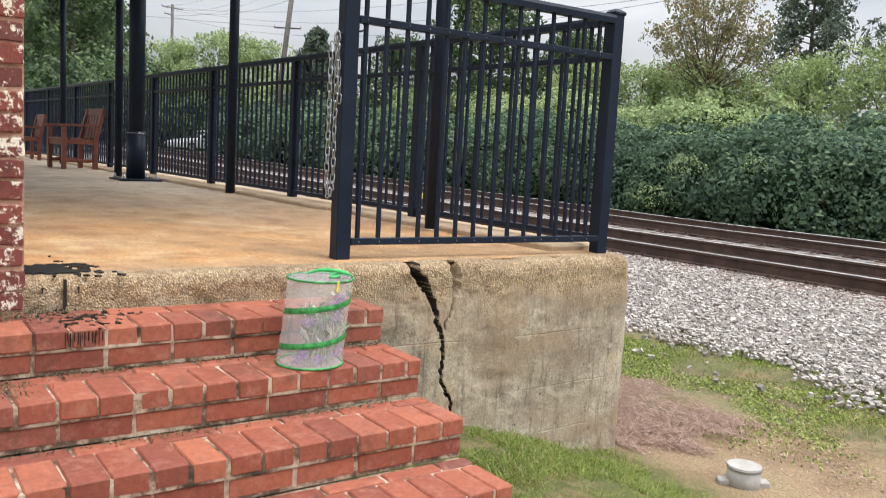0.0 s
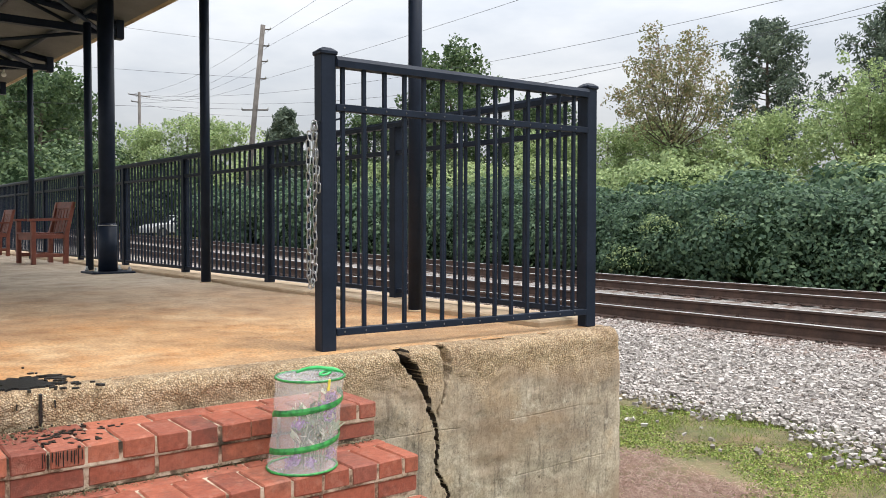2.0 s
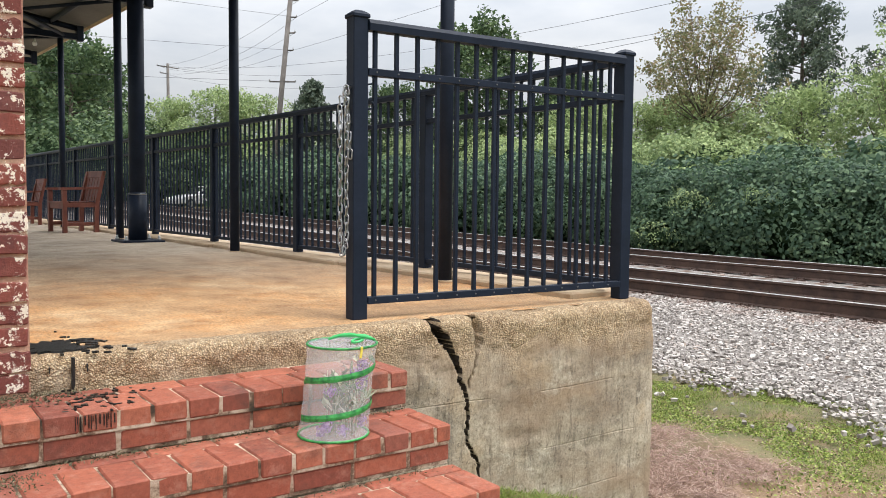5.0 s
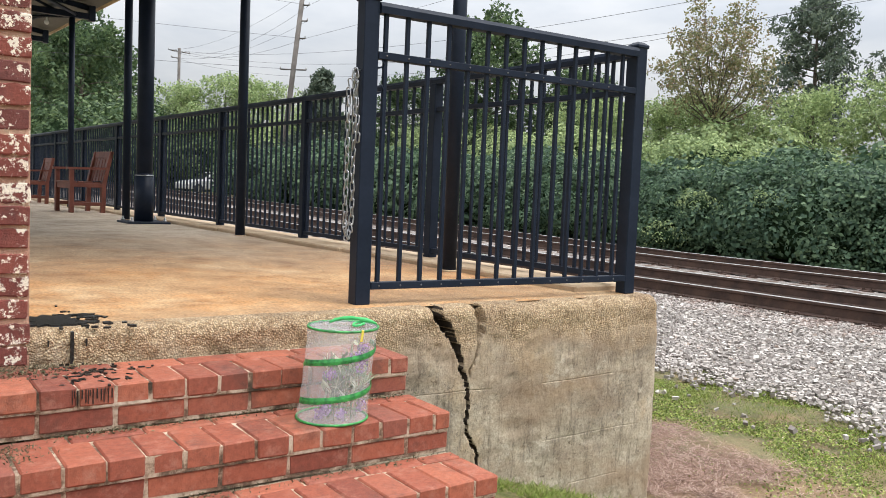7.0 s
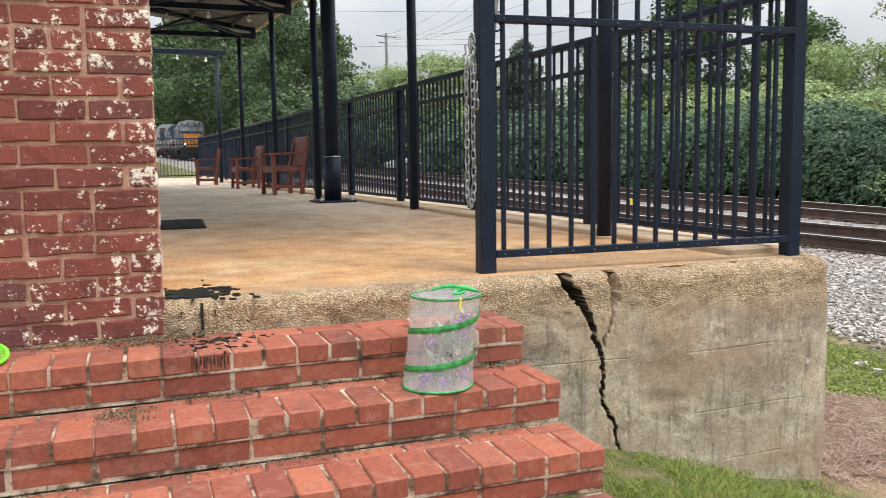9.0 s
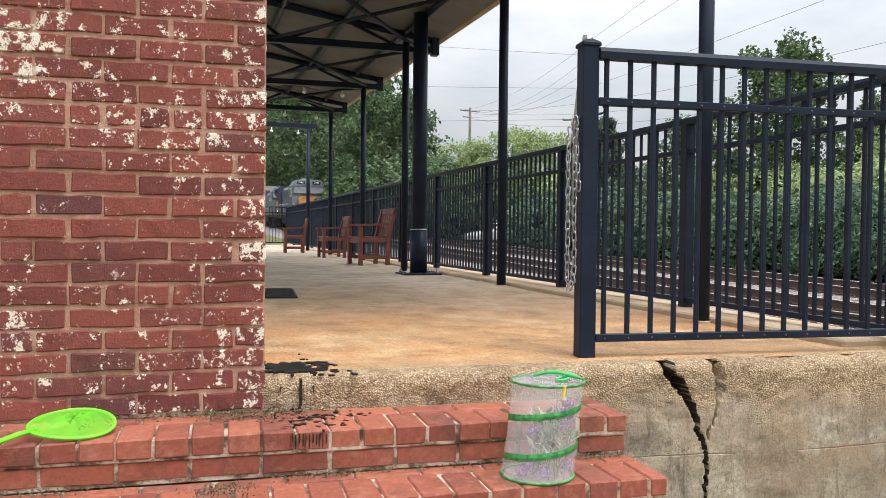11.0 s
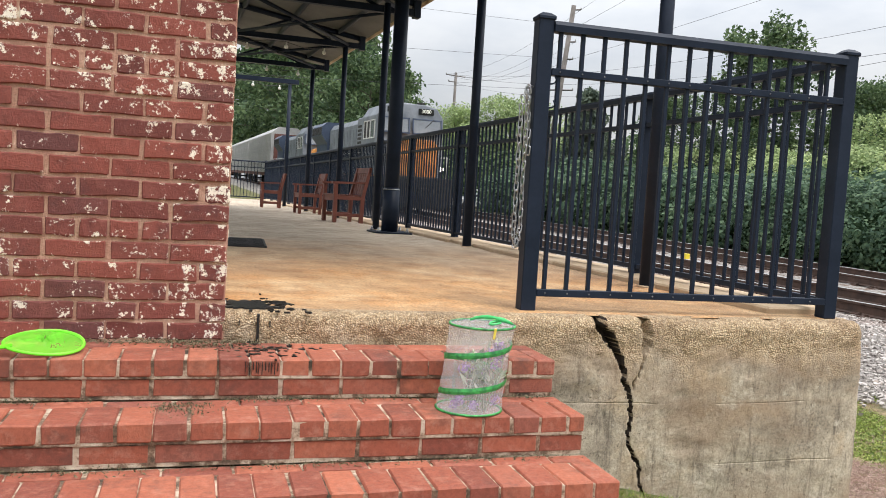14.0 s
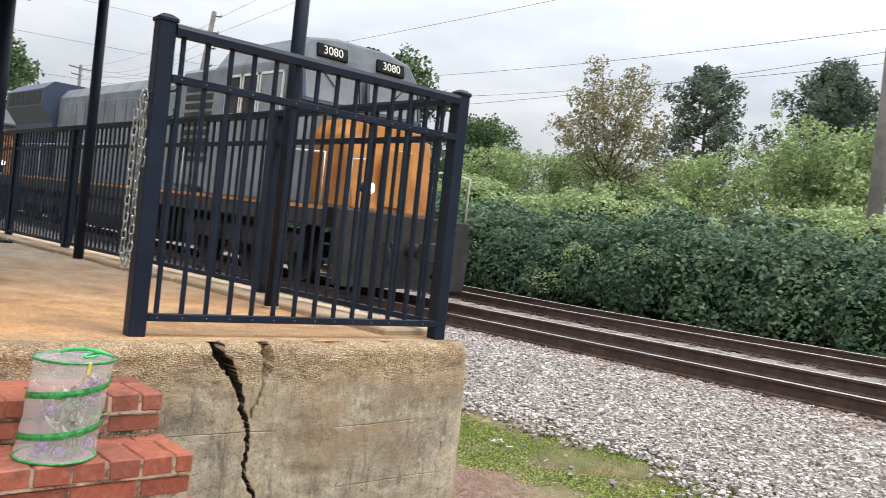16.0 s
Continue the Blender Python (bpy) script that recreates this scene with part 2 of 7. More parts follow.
def platform_concrete(nt, b):
    tex, xyz = position_tex(nt)
    near = ramp(nt, tex(1.1, 8, 0.72), [(0.34, (0.37, 0.20, 0.095)), (0.5, (0.53, 0.325, 0.16)), (0.62, (0.65, 0.46, 0.265)), (0.74, (0.74, 0.59, 0.40))])
    near = mix(nt, ramp(nt, tex(1.9, 7, 0.72), [(0.47, BW(0.0)), (0.62, BW(0.75))]), near, (0.56, 0.27, 0.09))
    far = ramp(nt, tex(0.7, 7, 0.7), [(0.35, (0.41, 0.335, 0.25)), (0.65, (0.61, 0.52, 0.405))])
    wob = nt.nodes.new("ShaderNodeMath")
    wob.operation = "MULTIPLY_ADD"
    wob.inputs[1].default_value = 4.0
    nt.links.new(tex(0.6, 5, 0.6), wob.inputs[0])
    nt.links.new(xyz["Y"], wob.inputs[2])
    col = mix(nt, span(nt, wob.outputs["Value"], 3.0, 6.6), near, far)
    col = mix(nt, 0.9, col, ramp(nt, tex(80, 6, 0.78), [(0.36, BW(0.38)), (0.52, BW(0.95)), (0.68, BW(1.24))]), "MULTIPLY")
    col = mix(nt, 0.85, col, ramp(nt, tex(4.2, 8, 0.74), [(0.34, (0.62, 0.52, 0.46)), (0.5, (0.97, 0.95, 0.93)), (0.68, (1.2, 1.18, 1.16))]), "MULTIPLY")
    peb, d1 = pebbles(nt, tex)
    col = mix(nt, span(nt, wob.outputs["Value"], 2.15, 1.5), col, mix(nt, 0.5, col, peb))
    col = mix(nt, ramp(nt, tex(1.0, 7, 0.75), [(0.60, BW(0.0)), (0.70, BW(0.6))]), col, (0.20, 0.15, 0.105))
    nt.links.new(col, b.inputs["Base Color"])
    b.inputs["Roughness"].default_value = 0.82
    add_bump(nt, b, tex(130, 6, 0.75), 0.55, 0.004)


def island_tone(stops, rough=0.8, bump_scale=0.0, spec=0.5, trans=0.0):
    def build(nt, b):
        geo = nt.nodes.new("ShaderNodeNewGeometry")
        col = ramp(nt, geo.outputs["Random Per Island"], stops)
        nt.links.new(col, b.inputs["Base Color"])
        b.inputs["Roughness"].default_value = rough
        b.inputs["Specular IOR Level"].default_value = spec
        if bump_scale:
            add_bump(nt, b, noise_fac(nt, bump_scale, 3), 0.4, 0.003)
        if trans:
            t = nt.nodes.new("ShaderNodeBsdfTranslucent")
            nt.links.new(col, t.inputs["Color"])
            m = nt.nodes.new("ShaderNodeMixShader")
            m.inputs["Fac"].default_value = trans
            nt.links.new(b.outputs["BSDF"], m.inputs[1])
            nt.links.new(t.outputs["BSDF"], m.inputs[2])
            nt.links.new(m.outputs["Shader"], nt.nodes["Material Output"].inputs["Surface"])
    return build


def foliage(name, dark, mid, light):
    """Leaves: tone from bough to bough, a little from leaf to leaf."""
    def build(nt, b):
        geo = nt.nodes.new("ShaderNodeNewGeometry")
        def tone(scale, detail):
            x = node(nt, "TexNoise", Scale=scale, Detail=detail, Roughness=0.6)
            nt.links.new(geo.outputs["Position"], x.inputs["Vector"])
            return x.outputs["Fac"]
        f = mix(nt, 0.45, tone(0.42, 3), tone(2.1, 4))
        f = mix(nt, 0.36, f, geo.outputs["Random Per Island"])
        col = ramp(nt, f, [(0.3, dark), (0.5, mid), (0.7, light)])
        nt.links.new(col, b.inputs["Base Color"])
        b.inputs["Roughness"].default_value = 0.6
        b.inputs["Specular IOR Level"].default_value = 0.22
        t = nt.nodes.new("ShaderNodeBsdfTranslucent")
        nt.links.new(col, t.inputs["Color"])
        m = nt.nodes.new("ShaderNodeMixShader")
        m.inputs["Fac"].default_value = 0.34
        nt.links.new(b.outputs["BSDF"], m.inputs[1])
        nt.links.new(t.outputs["BSDF"], m.inputs[2])
        nt.links.new(m.outputs["Shader"], nt.nodes["Material Output"].inputs["Surface"])
    return material(name, build)


def sheer(color, opacity, rough=0.8):
    """Fine netting or film: part of the light goes straight through."""
    def build(nt, b):
        wv = noise_fac(nt, 14, 4, 0.6)
        col = mix(nt, ramp(nt, wv, [(0.35, BW(0.0)), (0.7, BW(0.6))]), color, tuple(c * 0.75 for c in color))
        nt.links.new(col, b.inputs["Base Color"])
        b.inputs["Roughness"].default_value = rough
        b.inputs["Alpha"].default_value = opacity
    return build


M_STEP = material("step_brick", step_brick)
M_STEP_MORTAR = material("step_mortar", step_mortar)
M_WALL_BRICK = material("painted_brick", wall_brick)
M_WALL_MORTAR = material("painted_mortar", wall_mortar)
M_CONCRETE = material("wall_concrete", wall_concrete)
M_PLATFORM = material("platform_concrete", platform_concrete)
M_CURB = material("curb_concrete", two_tone((0.42, 0.30, 0.185), (0.58, 0.45, 0.31), 3, 0.9, 80, 0.4))
M_FENCE = material("black_paint", two_tone((0.0105, 0.0165, 0.030), (0.0165, 0.0245, 0.043), 5, 0.46, 60, 0.12, distance=0.001), Specular_IOR_Level=0.16)
M_FENCE_SCREW = material("screw_steel", two_tone((0.10, 0.105, 0.115), (0.18, 0.185, 0.19), 40, 0.45, metal=0.6))
M_STEEL = material("galvanised_steel", two_tone((0.36, 0.375, 0.39), (0.56, 0.57, 0.58), 60, 0.32, 300, 0.2, metal=0.85, distance=0.001))
M_ROOF_UNDER = material("canopy_deck", two_tone((0.125, 0.12, 0.112), (0.185, 0.175, 0.165), 1.2, 0.85, 30, 0.25))
M_ROOF_TOP = material("canopy_metal", two_tone((0.22, 0.22, 0.22), (0.32, 0.32, 0.31), 1, 0.5, metal=0.6))
M_WOOD = material("stained_wood", two_tone((0.14, 0.038, 0.024), (0.22, 0.066, 0.04), 7, 0.55, 90, 0.25))
M_RAIL = material("rail_rust", two_tone((0.05, 0.030, 0.023), (0.095, 0.054, 0.039), 5, 0.85, 60, 0.4))
M_RAIL_HEAD = material("rail_head", two_tone((0.52, 0.50, 0.48), (0.66, 0.65, 0.63), 8, 0.28, 200, 0.1, metal=0.95, distance=0.001))
M_TIE = material("tie_wood", two_tone((0.07, 0.045, 0.032), (0.15, 0.10, 0.075), 6, 0.95, 70, 0.6, distance=0.01))
def gravel(nt, b):
    """Crushed stone, tone from stone to stone, with rust dust along the track."""
    geo = nt.nodes.new("ShaderNodeNewGeometry")
    tex, xyz = position_tex(nt)
    col = ramp(nt, geo.outputs["Random Per Island"], [(0.0, (0.17, 0.148, 0.135)), (0.25, (0.30, 0.27, 0.245)), (0.7, (0.43, 0.395, 0.365)), (0.93, (0.55, 0.515, 0.48)), (1.0, (0.30, 0.235, 0.19))])
    dust = mix(nt, 1.0, span(nt, xyz["X"], 6.3, 7.2), ramp(nt, tex(2.6, 5, 0.7), [(0.42, BW(0.0)), (0.62, BW(0.7))]), "MULTIPLY")
    col = mix(nt, dust, col, (0.19, 0.105, 0.075))
    nt.links.new(col, b.inputs["Base Color"])
    b.inputs["Roughness"].default_value = 0.9
    add_bump(nt, b, tex(90, 3), 0.4, 0.003)


M_STONE = material("ballast_stone", gravel)
M_BED = material("ballast_bed", two_tone((0.16, 0.14, 0.125), (0.36, 0.33, 0.305), 34, 0.95, 70, 0.9, distance=0.03))
M_BLADE = material("grass_blade", island_tone([(0.0, (0.09, 0.14, 0.02)), (0.45, (0.185, 0.255, 0.04)), (0.82, (0.30, 0.36, 0.08)), (0.9, (0.36, 0.30, 0.14)), (1.0, (0.28, 0.20, 0.11))], 0.6, trans=0.3))
M_WEED = material("low_weed", island_tone([(0.0, (0.09, 0.14, 0.03)), (0.4, (0.24, 0.32, 0.07)), (0.85, (0.46, 0.53, 0.15)), (0.92, (0.30, 0.22, 0.12)), (1.0, (0.15, 0.11, 0.065))], 0.65, trans=0.3))
M_STRAW = material("pine_straw", island_tone([(0.0, (0.09, 0.045, 0.03)), (0.35, (0.22, 0.12, 0.085)), (0.75, (0.40, 0.26, 0.20)), (1.0, (0.60, 0.46, 0.37))], 0.8))
M_BARK = material("bark", two_tone((0.085, 0.065, 0.05), (0.19, 0.155, 0.125), 5, 0.95, 30, 0.8, distance=0.03))
M_POLE = material("weathered_pole", two_tone((0.12, 0.105, 0.095), (0.20, 0.18, 0.165), 2, 0.9, 40, 0.5, distance=0.01))
M_WIRE = material("wire", two_tone((0.05, 0.05, 0.055), (0.09, 0.09, 0.095), 2, 0.6))
M_TAR = material("tar", two_tone((0.008, 0.008, 0.009), (0.022, 0.020, 0.019), 20, 0.35, 120, 0.5))
# Near-black brown that paints the shade inside the wall's crack.
M_CRACK_SHADE = material("crack_shade", two_tone((0.03, 0.022, 0.016), (0.07, 0.05, 0.035), 30, 1.0))


def ground_build(nt, b):
    geo = nt.nodes.new("ShaderNodeNewGeometry")
    def tex(scale, detail, rough):
        x = node(nt, "TexNoise", Scale=scale, Detail=detail, Roughness=rough)
        nt.links.new(geo.outputs["Position"], x.inputs["Vector"])
        return x.outputs["Fac"]
    soil = ramp(nt, tex(1.4, 6, 0.65), [(0.35, (0.24, 0.155, 0.085)), (0.6, (0.40, 0.285, 0.17)), (0.75, (0.48, 0.37, 0.24))])
    green = ramp(nt, tex(0.7, 5, 0.7), [(0.5, BW(0.0)), (0.66, BW(0.85))])
    sep = nt.nodes.new("ShaderNodeSeparateXYZ")
    nt.links.new(geo.outputs["Position"], sep.inputs["Vector"])
    moss = mix(nt, 1.0, span(nt, sep.outputs["X"], 2.75, 3.05), ramp(nt, tex(5, 5, 0.7), [(0.36, BW(0.15)), (0.55, BW(0.85))]), "MULTIPLY")
    soil = mix(nt, moss, soil, (0.11, 0.11, 0.042))
    soil = mix(nt, mix(nt, 1.0, span(nt, sep.outputs["X"], 1.75, 1.45), ramp(nt, tex(7, 5, 0.7), [(0.36, BW(0.3)), (0.55, BW(1.0))]), "MULTIPLY"), soil, (0.11, 0.125, 0.03))
    col = mix(nt, green, soil, (0.13, 0.155, 0.055))
    col = mix(nt, 0.85, col, ramp(nt, tex(75, 5, 0.75), [(0.34, BW(0.35)), (0.5, BW(0.8)), (0.68, BW(1.25))]), "MULTIPLY")
    nt.links.new(col, b.inputs["Base Color"])
    b.inputs["Roughness"].default_value = 1.0
    add_bump(nt, b, tex(45, 5, 0.7), 0.8, 0.02)


M_GROUND = material("ground_soil", ground_build)
# Leaf colours are lifted and partly blued to include the haze of distance.
F_HEDGE = foliage("hedge_leaves", (0.036, 0.070, 0.047), (0.083, 0.142, 0.084), (0.165, 0.238, 0.132))
F_BRIGHT = foliage("bright_leaves", (0.175, 0.245, 0.115), (0.30, 0.385, 0.175), (0.45, 0.525, 0.25))
F_TREE = foliage("tree_leaves", (0.042, 0.074, 0.040), (0.088, 0.14, 0.064), (0.165, 0.225, 0.10))
F_MAPLE = foliage("rusty_leaves", (0.165, 0.19, 0.095), (0.25, 0.25, 0.125), (0.33, 0.235, 0.14))
F_PINE = foliage("pine_needles", (0.065, 0.092, 0.075), (0.115, 0.15, 0.11), (0.18, 0.22, 0.15))
# Dark green that stands in for the shade deep inside a bush.
M_FOLIAGE_SHADE = material("foliage_shade", two_tone((0.018, 0.034, 0.018), (0.045, 0.075, 0.036), 9, 1.0, 30, 0.9, distance=0.1), Specular_IOR_Level=0.0)


# ---------------------------------------------------------------- mesh helpers
def bm_mesh(name, bm, mat):
    me = bpy.data.meshes.new(name)
    bm.to_mesh(me)
    bm.free()
    for m in (mat if isinstance(mat, (list, tuple)) else [mat]):
        me.materials.append(m)
    return me


def part(name, bm, mat, parent=None, label="", m=None):
    ob = new(name, bm_mesh(name, bm, mat))
    if parent:
        ob.parent = parent
    if m is not None:
        ob.matrix_basis = m
    if label:
        ob["label"] = label
    return ob


def piece(name, mesh, parent, m):
    ob = new(name, mesh)
    ob.parent = parent
    ob.matrix_basis = m
    return ob


def root(name, m, label, category, group="", kind=""):
    ob = new(name)
    ob.empty_display_size = 0.1
    ob.matrix_basis = m
    return tagged(ob, label, category, group, kind)


def box(bm, x0, x1, y0, y1, z0, z1, bevel=0.0, mat=0):
    n0 = len(bm.verts)
    r = bmesh.ops.create_cube(bm, size=1, matrix=Matrix.LocRotScale(((x0 + x1) / 2, (y0 + y1) / 2, (z0 + z1) / 2), None, (x1 - x0, y1 - y0, z1 - z0)))
    fs = {f for v in r["verts"] for f in v.link_faces}
    for f in fs:
        f.material_index = mat
    if bevel:
        es = list({e for v in r["verts"] for e in v.link_edges})
        out = bmesh.ops.bevel(bm, geom=es, offset=bevel, segments=1, affect="EDGES", profile=0.5)
        for f in out["faces"]:
            f.material_index = mat
    return bm


def boxm(x0, x1, y0, y1, z0, z1, bevel=0.0):
    return box(bmesh.new(), x0, x1, y0, y1, z0, z1, bevel)


def tube(bm, a, b, r0, r1=None, seg=12, mat=0):
    """A round bar from a to b."""
    a, b = Vector(a), Vector(b)
    d = b - a
    q = d.to_track_quat("Z", "Y").to_matrix().to_4x4()
    m = Matrix.Translation((a + b) / 2) @ q
    r = bmesh.ops.create_cone(bm, cap_ends=True, segments=seg, radius1=r0, radius2=r0 if r1 is None else r1, depth=d.length, matrix=m)
    for f in {f for v in r["verts"] for f in v.link_faces}:
        f.material_index = mat
        f.smooth = len(f.verts) == 4
    return bm


def sweep(bm, pts, radius, seg=6, closed=False, mat=0):
    """A round bar along a line of points."""
    pts = [Vector(p) for p in pts]
    n = len(pts)
    rings = []
    up = Vector((0.3, 0.2, 1)).normalized()
    for i, p in enumerate(pts):
        a = pts[i - 1] if (i > 0 or closed) else pts[i]
        b = pts[(i + 1) % n] if (i < n - 1 or closed) else pts[i]
        d = (b - a).normalized()
        s = d.cross(up)
        s = s.normalized() if s.length > 1e-4 else d.orthogonal().normalized()
        t = d.cross(s)
        r = radius[i] if isinstance(radius, (list, tuple)) else radius
        rings.append([bm.verts.new(p + r * (math.cos(2 * math.pi * k / seg) * s + math.sin(2 * math.pi * k / seg) * t)) for k in range(seg)])
    for i in range(n if closed else n - 1):
        for k in range(seg):
            f = bm.faces.new((rings[i][k], rings[i][(k + 1) % seg], rings[(i + 1) % n][(k + 1) % seg], rings[(i + 1) % n][k]))
            f.smooth = True
            f.material_index = mat
    if not closed:
        for ring in (rings[0][::-1], rings[-1]):
            bm.faces.new(ring).material_index = mat
    return bm


def prism(bm, outline, y0, y1, mat=0):
    """An outline in x and z, drawn out along y."""
    a = [bm.verts.new((x, y0, z)) for x, z in outline]
    b = [bm.verts.new((x, y1, z)) for x, z in outline]
    n = len(outline)
    fs = [bm.faces.new(a), bm.faces.new(b[::-1])]
    for i in range(n):
        fs.append(bm.faces.new((a[i], b[i], b[(i + 1) % n], a[(i + 1) % n])))
    for f in fs:
        f.material_index = mat
    bmesh.ops.recalc_face_normals(bm, faces=fs)
    return bm


def soup(name, verts, size, mat, smooth=False):
    """A mesh of many loose faces with the same number of corners."""
    verts = np.asarray(verts, dtype=np.float32).reshape(-1, 3)
    n = len(verts) // size
    me = bpy.data.meshes.new(name)
    me.vertices.add(len(verts))
    me.vertices.foreach_set("co", verts.ravel())
    me.loops.add(len(verts))
    me.loops.foreach_set("vertex_index", np.arange(len(verts), dtype=np.int32))
    me.polygons.add(n)
    me.polygons.foreach_set("loop_start", np.arange(0, n * size, size, dtype=np.int32))
    me.polygons.foreach_set("loop_total", np.full(n, size, dtype=np.int32))
    me.update(calc_edges=True)
    me.materials.append(mat)
    return me


def indexed(name, verts, tris, mat):
    verts = np.asarray(verts, dtype=np.float32).reshape(-1, 3)
    tris = np.asarray(tris, dtype=np.int32)
    k = tris.shape[1]
    me = bpy.data.meshes.new(name)
    me.vertices.add(len(verts))
    me.vertices.foreach_set("co", verts.ravel())
    me.loops.add(tris.size)
    me.loops.foreach_set("vertex_index", tris.ravel())
    me.polygons.add(len(tris))
    me.polygons.foreach_set("loop_start", np.arange(0, tris.size, k, dtype=np.int32))
    me.polygons.foreach_set("loop_total", np.full(len(tris), k, dtype=np.int32))
    me.update(calc_edges=True)
    me.materials.append(mat)
    return me


rng = np.random.default_rng(7)


def unit(n):
    v = rng.normal(size=(n, 3))
    return v / np.linalg.norm(v, axis=1, keepdims=True)


def leaves(points, length, width, lean=None):
    """Four-cornered leaves at the points, turned at random; lean biases their normals."""
    n = len(points)
    nrm = unit(n)
    if lean is not None:
        nrm = nrm + lean
        nrm /= np.linalg.norm(nrm, axis=1, keepdims=True)
    a = np.cross(nrm, unit(n))
    a /= np.linalg.norm(a, axis=1, keepdims=True) + 1e-9
    b = np.cross(nrm, a)
    s = rng.uniform(0.65, 1.35, (n, 1))
    fold = nrm * (length * 0.12)
    return np.stack([points - a * length * s, points + b * width * s + fold * s, points + a * length * s, points - b * width * s + fold * s], axis=1).reshape(-1, 3)


def corners_and_faces(bm):
    bmesh.ops.triangulate(bm, faces=bm.faces[:])
    v, f = np.array([v.co[:] for v in bm.verts]), np.array([[v.index for v in f.verts] for f in bm.faces])
    bm.free()
    return v, f


BLOCK, LUMP = bmesh.new(), bmesh.new()
bmesh.ops.create_cube(BLOCK, size=1.3)
bmesh.ops.create_icosphere(LUMP, subdivisions=1, radius=1)
BLOCK, LUMP = corners_and_faces(BLOCK), corners_and_faces(LUMP)


def stones(name, points, radius, mat, form):
    """Broken stones: one squashed, dented lump at each point."""
    n = len(points)
    k = len(form[0])
    v = np.repeat(form[0][None], n, 0) * rng.uniform(0.62, 1.18, (n, k, 1))
    v *= rng.uniform([0.7, 0.7, 0.45], [1.3, 1.1, 0.85], (n, 3))[:, None]
    ang = rng.uniform(0, 2 * math.pi, n)
    tip = rng.normal(0, 0.4, n)
    c, s = np.cos(ang)[:, None], np.sin(ang)[:, None]
    x, y, z = v[..., 0], v[..., 1], v[..., 2]
    ct, st = np.cos(tip)[:, None], np.sin(tip)[:, None]
    y, z = y * ct - z * st, y * st + z * ct
    v = np.stack([x * c - y * s, x * s + y * c, z], -1) * (radius * rng.uniform(0.6, 1.4, (n, 1)))[:, None] + points[:, None]
    f = (form[1][None] + (np.arange(n) * k)[:, None, None]).reshape(-1, 3)
    me = indexed(name, v, f, mat)
    me.shade_flat()
    return me


def tapered(bm, pts, r0, r1, seg=8):
    n = len(pts)
    return sweep(bm, pts, [r0 + (r1 - r0) * i / (n - 1) for i in range(n)], seg)


def smooth(a, b, x):
    t = np.clip((x - a) / (b - a), 0, 1)
    return t * t * (3 - 2 * t)


def grade_np(v):
    return np.where(v < 6, 0.0, np.where(v < 10, 0.016 * (v - 6) ** 2 / 8, 0.016 * (np.minimum(v, 150) - 8)))


def ground_z(u, v):
    """Height of the earth and the ballast bank in the track's frame."""
    u, v = np.asarray(u, float), np.asarray(v, float)
    z = -0.72 - 0.33 * smooth(0.2, 1.75, u)
    z = z + 0.165 * smooth(4.3, 6.9, u) - 0.13 * smooth(14.9, 16.2, u)
    return z + grade_np(v) * smooth(2.2, 4.5, u)


# ---------------------------------------------------------------- ground and track
def build_ground():
    us = np.unique(np.concatenate([np.linspace(-1200, -40, 12), np.linspace(-40, -4, 10), np.linspace(-4, 18, 111), np.linspace(18, 60, 15), np.linspace(60, 1200, 12)]))
    vs = np.unique(np.concatenate([np.linspace(-1200, -40, 12), np.linspace(-40, -6, 12), np.linspace(-6, 14, 101), np.linspace(14, 160, 60), np.linspace(160, 1400, 12)]))
    U, V = np.meshgrid(us, vs)
    Z = ground_z(U, V)
    near = (np.abs(U - 6) < 16) & (np.abs(V - 4) < 14)
    Z = Z + near * (0.012 * np.sin(U * 5.1 + 1.3 * np.sin(V * 2.3)) + 0.010 * np.sin(V * 4.3 + np.sin(U * 3.1)))
    n, m = U.shape
    idx = np.arange(n * m).reshape(n, m)
    q = np.stack([idx[:-1, :-1], idx[:-1, 1:], idx[1:, 1:], idx[1:, :-1]], -1).reshape(-1, 4)
    ob = new("ground", indexed("ground", np.stack([U, V, Z], -1), q, M_GROUND))
    ob.matrix_basis = TRACK
    tagged(ob, "bare earth with patchy low grass beside the railway", "ground", kind="structure")
    # the ballast bank as a sheet a little above the earth
    us = np.linspace(4.15, 15.6, 80)
    vs = np.concatenate([np.linspace(-80, -8, 20), np.linspace(-7, 30, 150), np.linspace(31, 460, 90)])
    U, V = np.meshgrid(us, vs)
    edge = smooth(4.15, 4.9, U) * (1 - smooth(15.2, 15.6, U))
    Z = ground_z(U, V) - 0.04 + 0.075 * edge + 0.012 * np.sin(U * 17 + 3 * np.sin(V * 7)) * np.sin(V * 19)
    n, m = U.shape
    idx = np.arange(n * m).reshape(n, m)
    q = np.stack([idx[:-1, :-1], idx[:-1, 1:], idx[1:, 1:], idx[1:, :-1]], -1).reshape(-1, 4)
    ob = new("ballast_bed", indexed("ballast_bed", np.stack([U, V, Z], -1), q, M_BED))
    ob.matrix_basis = TRACK
    tagged(ob, "packed pale grey ballast bed under two tracks", "ballast", kind="structure")


